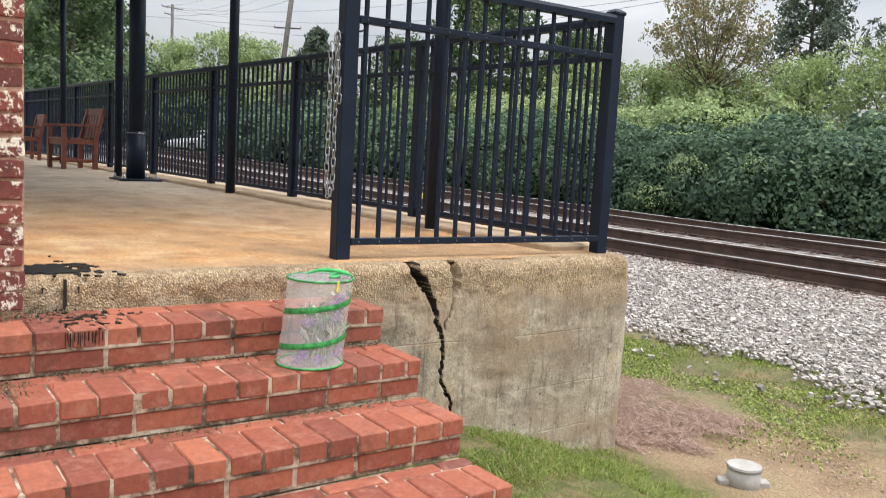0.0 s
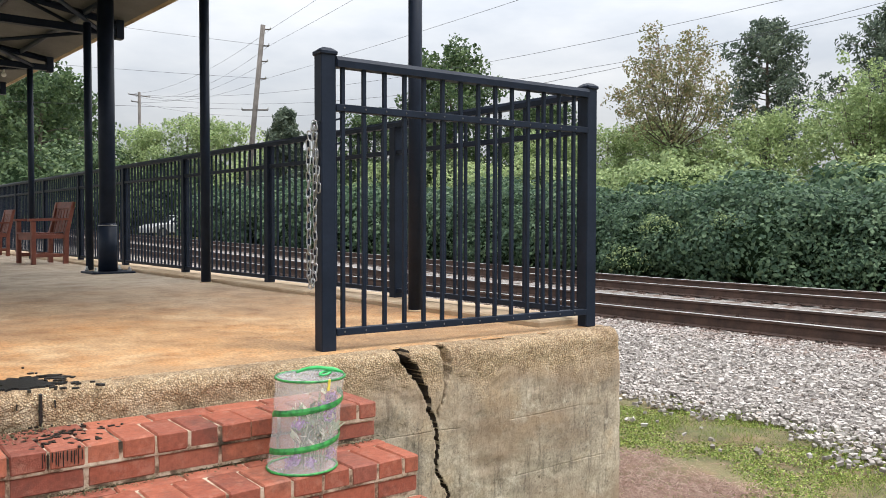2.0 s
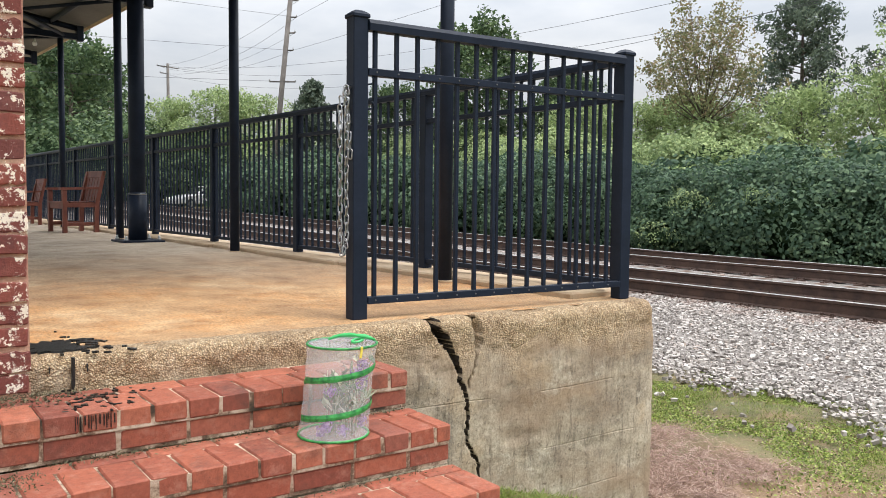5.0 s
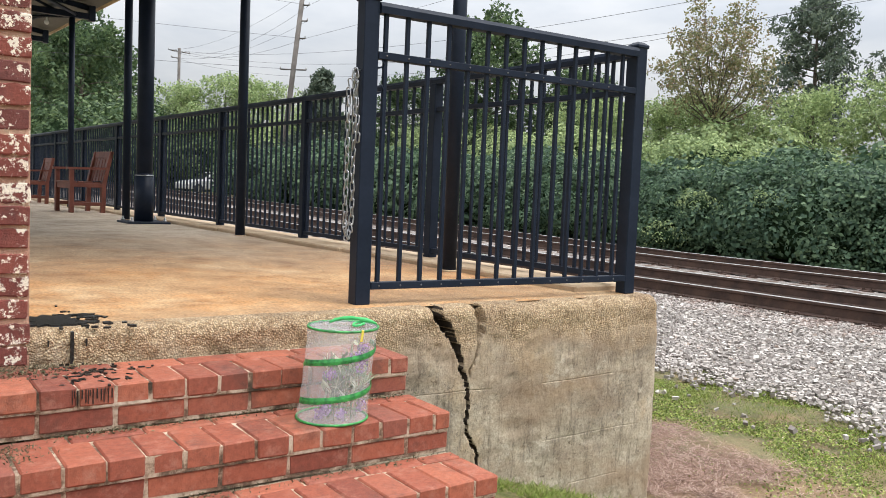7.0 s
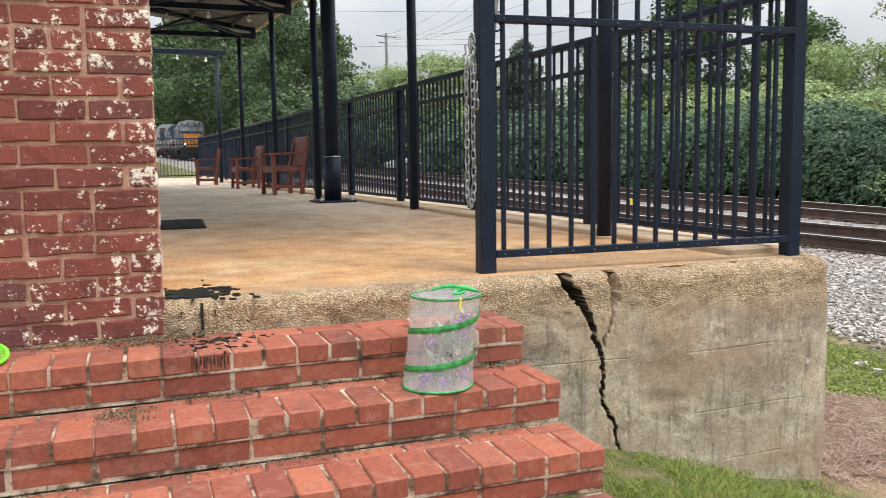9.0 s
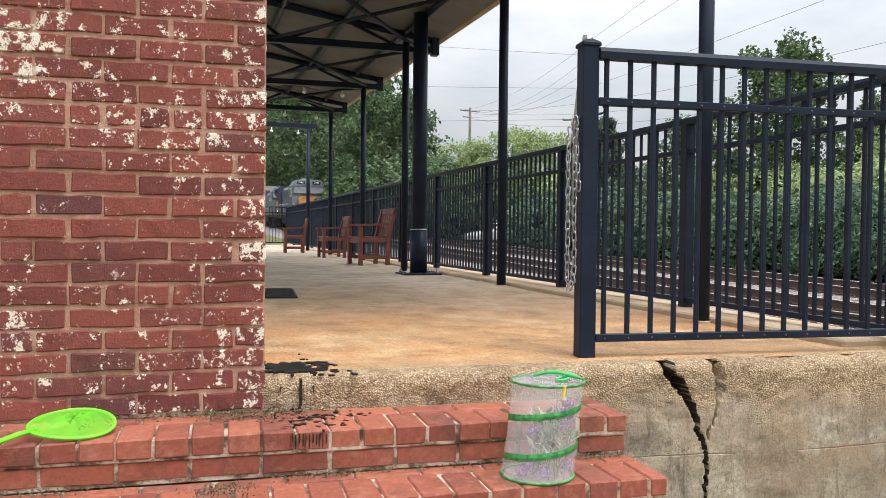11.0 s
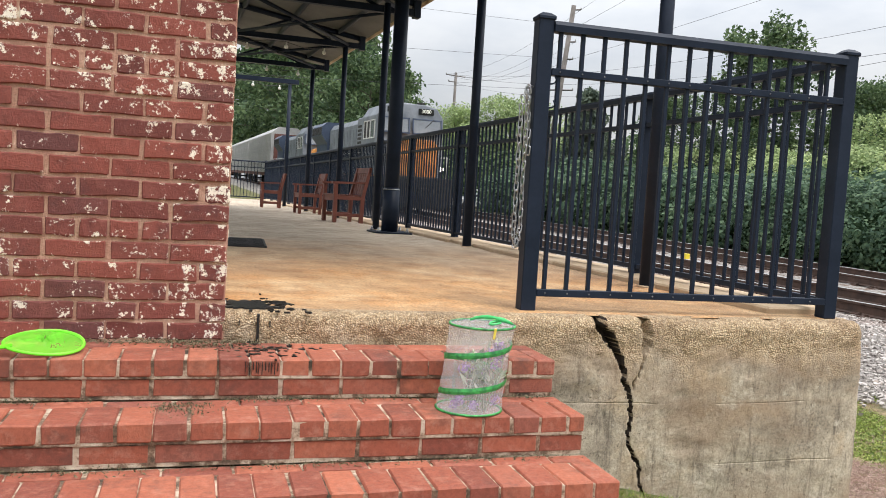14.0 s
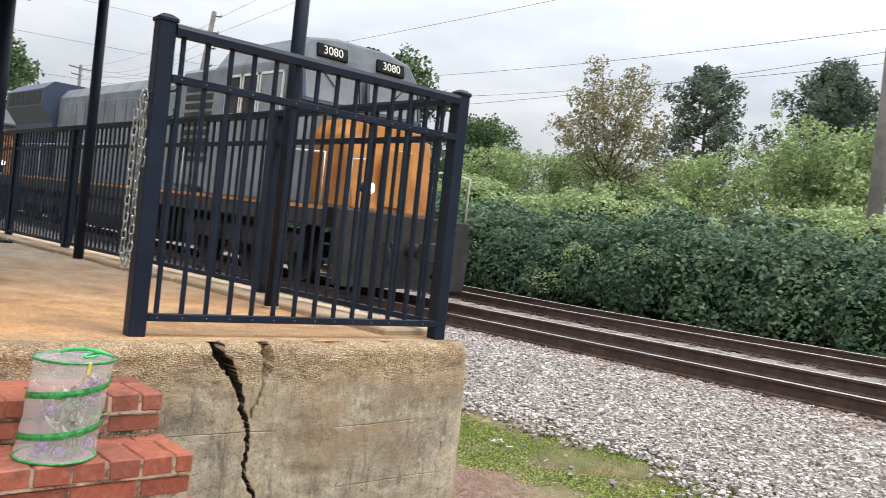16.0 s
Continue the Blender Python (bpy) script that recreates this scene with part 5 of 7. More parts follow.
def build_trees():
    maple = vase_tree(31, 9.2, 0.12, 0.46, 20, 2.45, 9500, 0.058, 0.040, 0.42, F_MAPLE)
    plant("maple_tree", maple, 25.3, 19.2, 0, 1.0, "slender tree with thin rusty brown-green leaves")
    pine = needle_tree(32, 11.0, 0.2, 2.7, 11500, 0.13, 0.042, False, 0.36, F_PINE)
    plant("pine_tree", pine, 35.0, 21.4, 0, 1.02, "tall dark green pine")
    plant("pine_tree", pine, 37.5, 15.6, 120, 0.98, "tall dark green pine")
    plant("pine_tree", pine, 36.5, 11.2, 200, 1.08, "tall dark green pine")
    plant("pine_tree", pine, 40.5, 18.0, 250, 1.12, "tall dark green pine")
    plant("pine_tree", pine, 39.0, 6.0, 20, 1.1, "tall dark green pine")
    young = tree_parts(33, 5.8, 0.11, 24, 0.16, 1.9, 10000, 0.064, 0.043, 0.52, F_BRIGHT)
    airy = vase_tree(37, 7.6, 0.13, 0.3, 18, 2.6, 10500, 0.066, 0.044, 0.46, F_BRIGHT)
    plant("young_tree", airy, 30.5, 13.6, 0, 1.02, "spreading young tree with pale yellow-green leaves")
    plant("young_tree", airy, 34.0, 8.0, 140, 1.05, "spreading young tree with pale yellow-green leaves")
    plant("young_tree", airy, 27.4, 19.4, 60, 0.74, "spreading young tree with pale yellow-green leaves")
    for x, y, s, a in ((28.5, 17.0, 1.0, 0), (27.0, 21.5, 0.98, 90), (31.5, 15.0, 1.12, 40), (31.0, 11.0, 1.22, 200), (32.0, 7.4, 1.05, 10), (31.5, 2.5, 1.05, 130), (23.8, 24.5, 0.95, 70), (29.5, 24.0, 1.05, 33), (15.6, 60.5, 1.32, 20), (18.2, 58.5, 1.45, 75), (20.6, 57.5, 1.42, 160), (22.3, 52.0, 1.1, 240), (24.6, 22.2, 0.92, 100)):
        plant("young_tree", young, x, y, a, s, "young tree with light yellow-green leaves")
    mid = tree_parts(34, 10.4, 0.2, 30, 0.25, 2.5, 15000, 0.11, 0.07, 0.7, F_TREE)
    plant("broadleaf_tree", mid, 24.3, 33.2, 0, 1.0, "mid-green broadleaf tree beyond the railing")
    plant("broadleaf_tree", mid, 27.0, 29.5, 110, 0.72, "mid-green broadleaf tree beyond the railing")
    plant("broadleaf_tree", mid, 23.0, 40.0, 60, 0.72, "mid-green broadleaf tree beyond the railing")
    plant("broadleaf_tree", mid, 31.5, 34.0, 210, 0.8, "mid-green broadleaf tree beyond the railing")
    cedar = needle_tree(35, 7.4, 0.14, 3.6, 9000, 0.17, 0.055, True, 0.2, F_PINE)
    plant("cedar_tree", cedar, 19.3, 43.5, 0, 1.04, "small dark pointed cedar")
    plant("cedar_tree", cedar, 23.5, 36.5, 80, 0.72, "small dark pointed cedar")
    big = tree_parts(36, 14.5, 0.4, 36, 0.12, 5.4, 12000, 0.23, 0.14, 1.25, F_TREE)
    for x, y, s, a in ((11.2, 77, 0.92, 0), (12.5, 100, 1.3, 140), (-6.5, 62, 0.75, 60), (-9.5, 84, 1.1, 250), (13.5, 150, 1.9, 300), (13.6, 88, 0.9, 30), (-16.0, 100, 1.2, 100), (11.0, 300, 3.4, 0), (-26, 300, 3.6, 200), (-22, 170, 2.0, 10), (8.0, 190, 2.2, 33)):
        plant("large_tree", big, x, y, a, s, "large leafy green tree beyond the railway line", "large trees")
    # distant wood that closes the view
    global rng
    rng = np.random.default_rng(40)
    n = 30000
    ang = rng.uniform(radians(-60), radians(115), n)
    rad = rng.uniform(95, 125, n)
    z = rng.uniform(0, 1, n) ** 0.8 * (5.2 + 1.6 * np.sin(ang * 17) + 1.1 * np.sin(ang * 41))
    pts = np.stack([np.cos(ang) * rad, np.sin(ang) * rad, z], -1)
    keep = (np.abs(pts[:, 0] * math.cos(ALONG) + pts[:, 1] * math.sin(ALONG) - 10) > 9)
    wood = new("far_wood", soup("far_wood", leaves(pts[keep], 0.55, 0.4), 4, F_TREE))
    tagged(wood, "distant green woodland along the horizon", "woodland", kind="stuff")


def blades(pts, h, w, lean):
    n = len(pts)
    a = rng.uniform(0, 2 * math.pi, n)
    side = np.stack([np.cos(a), np.sin(a), np.zeros(n)], -1) * w
    hs = (h * rng.uniform(0.5, 1.3, n))[:, None]
    tip = pts + np.stack([rng.normal(0, lean, n), rng.normal(0, lean, n), np.ones(n)], -1) * hs
    return np.stack([pts - side, pts + side, tip], 1).reshape(-1, 3)


def field(n, x0, x1, y0, y1, keep):
    x, y = rng.uniform(x0, x1, n), rng.uniform(y0, y1, n)
    k = rng.uniform(size=n) < keep(x, y)
    x, y = x[k], y[k]
    u, v = x * math.cos(ALONG) + y * math.sin(ALONG), -x * math.sin(ALONG) + y * math.cos(ALONG)
    return np.stack([x, y, ground_z(u, v) - 0.005], -1)


def build_ground_cover():
    global rng
    rng = np.random.default_rng(50)
    lawn = lambda x, y: smooth(-2.2, -1.5, y) * smooth(0.0, 0.25, -0.10 + 0.0366 * x - 0.06 - y) * smooth(0, 0.5, 1.62 - 0.35 * np.sin(y * 4) * 0.3 - x) * smooth(-0.75, 0.25, lattice(x * 6 + 40, y * 6 + 40, 31) + 0.5 * lattice(x * 15 + 40, y * 15 + 40, 38))
    pts = field(85000, -0.05, 2.0, -2.2, -0.12, lawn)
    g = new("grass", soup("grass", blades(pts, 0.029, 0.0030, 1.0), 3, M_BLADE))
    tagged(g, "lush green tuft grass at the foot of the wall", "grass", kind="stuff")
    patch = lambda x, y: smooth(0.42, 0.62, 0.5 + 0.5 * lattice(x * 1.7 + 50, y * 1.7 + 50, 32) + 0.25 * lattice(x * 5 + 9, y * 5 + 9, 33)) * smooth(1.9, 2.6, x + 0.35 * y) * smooth(0.0, 0.5, 4.55 - x - 0.02 * y) * 1.0
    edge = lambda x, y: x + 0.16 * lattice(x * 4 + 30, y * 4 + 30, 34) + 0.35 * smooth(0.7, 1.3, y)
    cover = lambda x, y: smooth(2.62, 2.95, edge(x, y)) * smooth(5.0, 4.35, x + 0.3 * lattice(x * 2 + 8, y * 2 + 8, 36)) * smooth(0.1, 0.55, 0.5 + 0.5 * lattice(x * 3.3 + 20, y * 3.3 + 20, 35)) * smooth(-1.3, -0.5, y - 0.4 * (x - 2.6))
    pts = field(210000, 1.8, 5.1, -3.0, 4.5, lambda x, y: cover(x, y) + 0.25 * patch(x, y))
    w = leaves(pts + np.array([0, 0, 0.010]), 0.0100, 0.0058, np.array([0, 0, 0.6]))
    g = new("weeds", soup("weeds", w, 4, M_WEED))
    tagged(g, "low yellow-green weeds and clover on bare earth", "weeds", kind="stuff")
    tufts = np.concatenate([field(1500, cx - r, cx + r, cy - r, cy + r, lambda x, y, cx=cx, cy=cy, r=r: smooth(0, 1, 1.2 - np.hypot(x - cx, y - cy) / r)) for cx, cy, r in ((3.3, 1.9, 0.42), (3.75, 0.7, 0.35), (3.6, 1.2, 0.3), (2.5, 1.6, 0.3), (4.1, 0.1, 0.35), (3.3, -0.6, 0.4))])
    g = new("grass_tufts", soup("grass_tufts", blades(tufts, 0.055, 0.003, 0.8), 3, M_BLADE))
    tagged(g, "tufts of green grass at the edge of the gravel", "grass", kind="stuff")
    # pine straw
    straw = lambda x, y: smooth(2.9, 2.6, edge(x, y)) * smooth(-0.42, -0.12, y + 0.15 * lattice(x * 5 + 9, y * 5 + 9, 37)) * smooth(1.6, 1.1, y)
    p = field(30000, 1.66, 3.1, -0.6, 1.7, straw)
    n = len(p)
    a = rng.uniform(0, math.pi, n)
    l = rng.uniform(0.02, 0.06, n)[:, None]
    dvec = np.stack([np.cos(a), np.sin(a), rng.normal(0, 0.16, n)], -1) * l
    side = np.stack([-np.sin(a), np.cos(a), np.zeros(n)], -1) * 0.0012
    mid = p + np.stack([rng.normal(0, 0.008, n), rng.normal(0, 0.008, n), rng.uniform(0.012, 0.03, n)], -1)
    q = np.stack([mid - dvec - side, mid - dvec + side, mid + dvec + side, mid + dvec - side], 1).reshape(-1, 3)
    g = new("pine_straw", soup("pine_straw", q, 4, M_STRAW))
    tagged(g, "bed of fallen brown pine straw beside the wall", "pine straw", kind="stuff")
    # dry litter and grit on the bare earth
    bare = lambda x, y: smooth(1.35, 1.9, x + 0.2 * lattice(x * 3 + 9, y * 3 + 9, 41)) * (0.25 + 0.75 * smooth(-0.2, 0.5, lattice(x * 4 + 60, y * 4 + 60, 42)))
    p = field(9000, 1.3, 3.6, -2.2, 1.6, bare)
    n = len(p)
    a = rng.uniform(0, math.pi, n)
    dvec = np.stack([np.cos(a), np.sin(a), rng.normal(0, 0.1, n)], -1) * rng.uniform(0.008, 0.03, n)[:, None]
    side = np.stack([-np.sin(a), np.cos(a), np.zeros(n)], -1) * 0.0013
    mid = p + np.stack([np.zeros(n), np.zeros(n), rng.uniform(0.009, 0.016, n)], -1)
    g = new("dry_litter", soup("dry_litter", np.stack([mid - dvec - side, mid - dvec + side, mid + dvec + side, mid + dvec - side], 1).reshape(-1, 3), 4, M_STRAW))
    tagged(g, "dry needles and stalks strewn over bare earth", "litter", kind="stuff")
    p = field(3600, 1.3, 4.2, -2.2, 1.9, bare)
    g = new("grit", stones("grit", p + np.array([0, 0, 0.007]), 0.0075, M_GRIT, BLOCK))
    tagged(g, "small stones and clods on bare earth", "grit", kind="stuff")
    # sprigs of weed in the corners of the steps
    rows = []
    for cx, cy, cz, n, sx, sy in ((-1.42, -0.045, -0.108, 420, 0.26, 0.03), (-1.30, -0.11, -0.108, 260, 0.13, 0.05), (-1.1, -0.34, -0.243, 160, 0.18, 0.02), (-1.38, -0.42, -0.243, 260, 0.09, 0.07),
                                  (-0.75, -0.335, -0.243, 150, 0.3, 0.015), (-0.2, -0.335, -0.243, 90, 0.12, 0.012), (-1.9, -0.335, -0.243, 160, 0.2, 0.02), (-1.0, -0.60, -0.378, 200, 0.3, 0.02), (-1.7, -0.60, -0.378, 200, 0.3, 0.025), (-0.4, -0.60, -0.378, 120, 0.3, 0.015)):
        n = int(n * 1.3)
        x, y = rng.normal(cx, sx * 0.6, n), cy + rng.normal(0, sy * 0.7, n)
        rows.append(np.stack([x, np.minimum(y, cy + 0.03), np.full(n, cz) + rng.uniform(0.0, 0.012, n)], -1))
    p = np.concatenate(rows)
    g = new("step_weeds", soup("step_weeds", leaves(p, 0.0058, 0.0019, np.array([0, 0, 0.6])), 4, M_SPRIG))
    g.matrix_basis = END
    tagged(g, "dry grey-green weeds growing in the joints of the steps", "weeds", kind="stuff")


M_GRIT = material("grit", island_tone([(0.0, (0.20, 0.13, 0.075)), (0.5, (0.38, 0.28, 0.175)), (1.0, (0.52, 0.45, 0.36))], 0.9))
M_SPRIG = material("sprig", island_tone([(0.0, (0.05, 0.05, 0.025)), (0.5, (0.115, 0.11, 0.055)), (1.0, (0.20, 0.155, 0.09))], 0.8))


# ---------------------------------------------------------------- poles and wires
def build_poles():
    def pole(x, y, z_top, lean, r, arms, label):
        z0 = ground_at(x, y) - 0.3
        p = root("utility_pole", pose(x, y, z0), label, "utility pole", "utility poles")
        h = z_top - z0
        bm = bmesh.new()
        tapered(bm, [Vector((0, 0, 0)), Vector((lean[0] * 0.5, lean[1] * 0.5, h * 0.5)), Vector((*lean, h))], r * 1.25, r, 10)
        part("shaft", bm, M_POLE, p)
        tips = []
        for dz, length, ang in arms:
            c = Vector((*lean, h)) * (1 - dz / h)
            d = Vector((math.cos(radians(ang)), math.sin(radians(ang)), 0)) * length
            bm = bmesh.new()
            sweep(bm, [c, c + d], 0.05, 4)
            part("arm", bm, M_POLE, p)
            bm = bmesh.new()
            tube(bm, c + d, c + d + Vector((0, 0, 0.16)), 0.045, 0.03, seg=8)
            part("insulator", bm, M_INSULATOR, p, "grey ceramic insulator")
            tips.append(Vector((x, y, z0)) + c + d)
        return tips
    a = pole(16.4, 43.0, 12.0, (1.15, -0.45), 0.14, ((0.25, 0.45, -35), (1.2, 0.45, -35), (2.1, 0.45, -35), (3.1, 0.45, -35), (4.9, 0.75, -35), (4.9, 0.75, 145)), "leaning weathered timber utility pole beyond the tracks")
    b = pole(24.46, 8.05, 8.3, (0.0, 0.0), 0.2, ((0.3, 0.8, 200), (0.9, 0.9, 20), (1.0, 0.9, 200)), "grey timber utility pole behind the hedge")
    c = pole(18.9, 74.0, 12.3, (0, 0), 0.125, ((0.3, 1.1, 200), (0.3, 1.1, 20), (0.9, 0.8, 200)), "far timber utility pole")
    def wire(p, q, sag):
        bm = bmesh.new()
        pts = [Vector(p).lerp(Vector(q), i / 16) - Vector((0, 0, sag * 4 * (i / 16) * (1 - i / 16))) for i in range(17)]
        sweep(bm, pts, 0.0095, 4)
        w = part("overhead_wire", bm, M_WIRE)
        tagged(w, "thin dark overhead wire strung between poles", "wire", "overhead wires")
    wire(b[0], c[0], 1.5)
    wire(b[1], c[1], 1.7)
    wire(b[2], c[2], 2.4)
    for k, tip in enumerate(b):
        wire(tip, tip + Vector((6.0 + 0.5 * k, -60, 2.5)), 0.8)
    wire(a[0], (13, -28, 15.5), 0.7)
    wire(a[1], (14.5, -28, 14.5), 0.8)
    wire(a[3], (22, -28, 11.0), 0.6)
    for i in range(4):
        wire(a[i], c[i % 3], 0.9)
    wire(a[1], (-26, 58, 15.5), 0.4)
    wire(a[3], (-26, 60, 11.5), 0.4)
    wire(a[4], (-26, 62, 8.6), 0.4)


M_INSULATOR = material("insulator", two_tone((0.3, 0.3, 0.3), (0.45, 0.45, 0.44), 8, 0.3))


# ---------------------------------------------------------------- small things
M_NET_WHITE = material("white_netting", sheer((0.95, 0.94, 0.93), 0.262))
M_NET_LIME = material("lime_netting", sheer((0.19, 0.74, 0.03), 0.52))
M_LIME = material("lime_plastic", two_tone((0.17, 0.80, 0.02), (0.24, 0.95, 0.05), 14, 0.4, 90, 0.1))
M_RIBBON = material("green_ribbon", two_tone((0.006, 0.11, 0.035), (0.07, 0.42, 0.10), 60, 0.4, 120, 0.2))
M_RIBBON2 = material("bright_green_strap", two_tone((0.03, 0.42, 0.10), (0.08, 0.58, 0.18), 20, 0.5))
M_TAG = material("yellow_tag", two_tone((0.78, 0.60, 0.06), (0.88, 0.72, 0.12), 20, 0.6))
M_PETAL = material("purple_petals", island_tone([(0.0, (0.16, 0.05, 0.28)), (0.5, (0.34, 0.15, 0.46)), (1.0, (0.50, 0.30, 0.60))], 0.7, trans=0.3))
M_STALK = material("cut_stalks", island_tone([(0.0, (0.06, 0.10, 0.04)), (0.6, (0.17, 0.23, 0.10)), (1.0, (0.62, 0.6, 0.45))], 0.7))
M_FILM = material("clear_film", sheer((0.55, 0.57, 0.60), 0.45, 0.12))
M_CAP = material("grey_pvc", two_tone((0.34, 0.32, 0.295), (0.46, 0.435, 0.405), 12, 0.75, 120, 0.15))
M_MAT = material("rubber_mat", two_tone((0.018, 0.018, 0.019), (0.035, 0.034, 0.033), 15, 0.7, 90, 0.5))
M_YELLOW = material("marker_yellow", two_tone((0.75, 0.58, 0.03), (0.85, 0.68, 0.06), 9, 0.5))


def spiral_band(bm, radius, z0, z1, a0, a1, height, n=40):
    """A ribbon wound round a drum."""
    rows = []
    for i in range(n + 1):
        t = i / n
        a = a0 + (a1 - a0) * t
        z = z0 + (z1 - z0) * t
        r = radius + 0.0018
        rows.append([bm.verts.new((rr * math.cos(a), rr * math.sin(a), z + dz)) for rr, dz in ((r, -height / 2), (r + 0.0016, 0), (r, height / 2), (r - 0.003, 0))])
    for a, b in zip(rows, rows[1:]):
        for k in range(4):
            bm.faces.new((a[k], a[(k + 1) % 4], b[(k + 1) % 4], b[k]))
    bmesh.ops.recalc_face_normals(bm, faces=bm.faces[:])
    return bm


def sheared(bm, m):
    bm.transform(m)
    return bm


def build_basket():
    R, H = 0.110, 0.285
    lean = Matrix.Identity(4)
    lean[0][2], lean[1][2] = 0.12, 0.03
    b = root("mesh_cage", pose(-0.440, -0.700, -0.2425), "white pop-up mesh cage with green bands, cut flowers inside", "mesh cage")
    bm = bmesh.new()
    n = 40
    rings = []
    for k in range(15):
        z = H * k / 14
        rr = R * (1 - 0.035 * math.sin(math.pi * k / 14)) * (1.0 + 0.012 * math.sin(k * 1.9))
        rings.append([bm.verts.new((rr * math.cos(2 * math.pi * i / n) * (1 + 0.012 * math.sin(3 * i + k)), rr * math.sin(2 * math.pi * i / n), z)) for i in range(n)])
    for p, q in zip(rings, rings[1:]):
        for i in range(n):
            bm.faces.new((p[i], p[(i + 1) % n], q[(i + 1) % n], q[i])).smooth = True
    part("mesh_wall", sheared(bm, lean), M_NET_WHITE, b, "sheer white netting")
    for z, name in ((0.004, "bottom_hoop"), (H, "top_hoop")):
        bm = bmesh.new()
        sweep(bm, [(R * math.cos(2 * math.pi * i / 40), R * math.sin(2 * math.pi * i / 40), z) for i in range(40)], 0.0042, 6, True)
        part(name, sheared(bm, lean), M_RIBBON, b, "green edging")
    for zl, zr in ((0.178, 0.228), (0.062, 0.112)):
        bm = bmesh.new()
        spiral_band(bm, R * 0.985, zl, zr, radians(172), radians(366), 0.019)
        part("band", sheared(bm, lean), M_RIBBON, b, "shiny green ribbon")
    bm = bmesh.new()
    spiral_band(bm, R * 0.96, 0.118, 0.172, radians(6), radians(172), 0.016)
    part("band", sheared(bm, lean), M_RIBBON, b, "shiny green ribbon")
    bm = bmesh.new()
    bmesh.ops.create_circle(bm, cap_ends=True, segments=40, radius=R * 0.97, matrix=Matrix.Translation((0, 0, H + 0.002)))
    part("lid", sheared(bm, lean), M_FILM, b, "clear film lid")
    bm = bmesh.new()
    bmesh.ops.create_circle(bm, cap_ends=True, segments=40, radius=R * 0.97, matrix=Matrix.Translation((0, 0, 0.003)))
    part("floor_panel", sheared(bm, lean), M_NET_WHITE, b)
    bm = bmesh.new()
    sweep(bm, [(-0.04 + 0.018 * i, 0.02 - 0.012 * i + 0.01 * math.sin(i), H + 0.012 + 0.016 * math.sin(math.pi * i / 7)) for i in range(8)], [0.004, 0.006, 0.0055, 0.007, 0.005, 0.008, 0.006, 0.003], 6)
    sweep(bm, [(0.03 + 0.012 * math.cos(2 * math.pi * i / 8) * 1.6, -0.045 + 0.012 * math.sin(2 * math.pi * i / 8), H + 0.012 + 0.004 * math.sin(i)) for i in range(8)], 0.0042, 6, True)
    part("handle", sheared(bm, lean), M_RIBBON2, b, "knotted bright green strap")
    part("tag", boxm(-0.004, 0.004, -0.0015, 0.0015, -0.018, 0.018, 0.001), M_TAG, b, "small yellow tag", m=pose(0.008 + 0.12 * H, -R - 0.006 + 0.03 * H, H - 0.012, 0, 8, 0))
    r = random.Random(8)
    stalks = bmesh.new()
    petals = []
    for i in range(42):
        a, d = r.uniform(0, 6.28), r.uniform(0.02, 0.085)
        x, y = d * math.cos(a) * 0.75 + 0.022, d * math.sin(a)
        h = r.uniform(0.09, 0.25)
        tip = Vector((max(-0.085, min(0.085, x + r.uniform(-0.05, 0.05))), max(-0.08, min(0.08, y + r.uniform(-0.05, 0.05))), h))
        sweep(stalks, [(x, y, 0.006), Vector((x, y, 0)).lerp(tip, 0.55) + Vector((0.006, 0, 0)), tip], 0.0013, 4)
        for _ in range(3):
            q = Vector((x, y, 0)).lerp(tip, r.uniform(0.3, 0.9))
            w = stalks
            a2 = r.uniform(0, 6.28)
            e = q + Vector((math.cos(a2), math.sin(a2), r.uniform(0.1, 1.0))) * 0.042
            s = Vector((-math.sin(a2), math.cos(a2), 0)) * 0.0095
            m0 = q.lerp(e, 0.5)
            w.faces.new([w.verts.new(c) for c in (q, m0 + s, e, m0 - s)])
    part("stalks", sheared(stalks, lean), M_STALK, b, "cut green stalks and leaves")
    heads = ((0.058, -0.055, 0.195), (0.05, -0.062, 0.165), (-0.055, -0.06, 0.15), (-0.065, -0.045, 0.03), (-0.01, -0.078, 0.03), (0.07, -0.045, 0.04), (-0.055, -0.06, 0.045), (0.055, -0.05, 0.22), (0.03, 0.05, 0.12), (0.02, -0.075, 0.20))
    for hx, hy, hz in heads:
        bm = bmesh.new()
        for i in range(70):
            d = Vector((r.gauss(0, 1), r.gauss(0, 1), r.gauss(0, 1))).normalized()
            c = Vector((hx, hy, hz)) + d * 0.023 * r.random() ** 0.4
            s, t = d.orthogonal().normalized() * 0.0055, d.cross(d.orthogonal()).normalized() * 0.0035
            bm.faces.new([bm.verts.new(p) for p in (c - s, c + t, c + s, c - t)])
        part("flower", sheared(bm, lean), M_PETAL, b, "purple flower head")


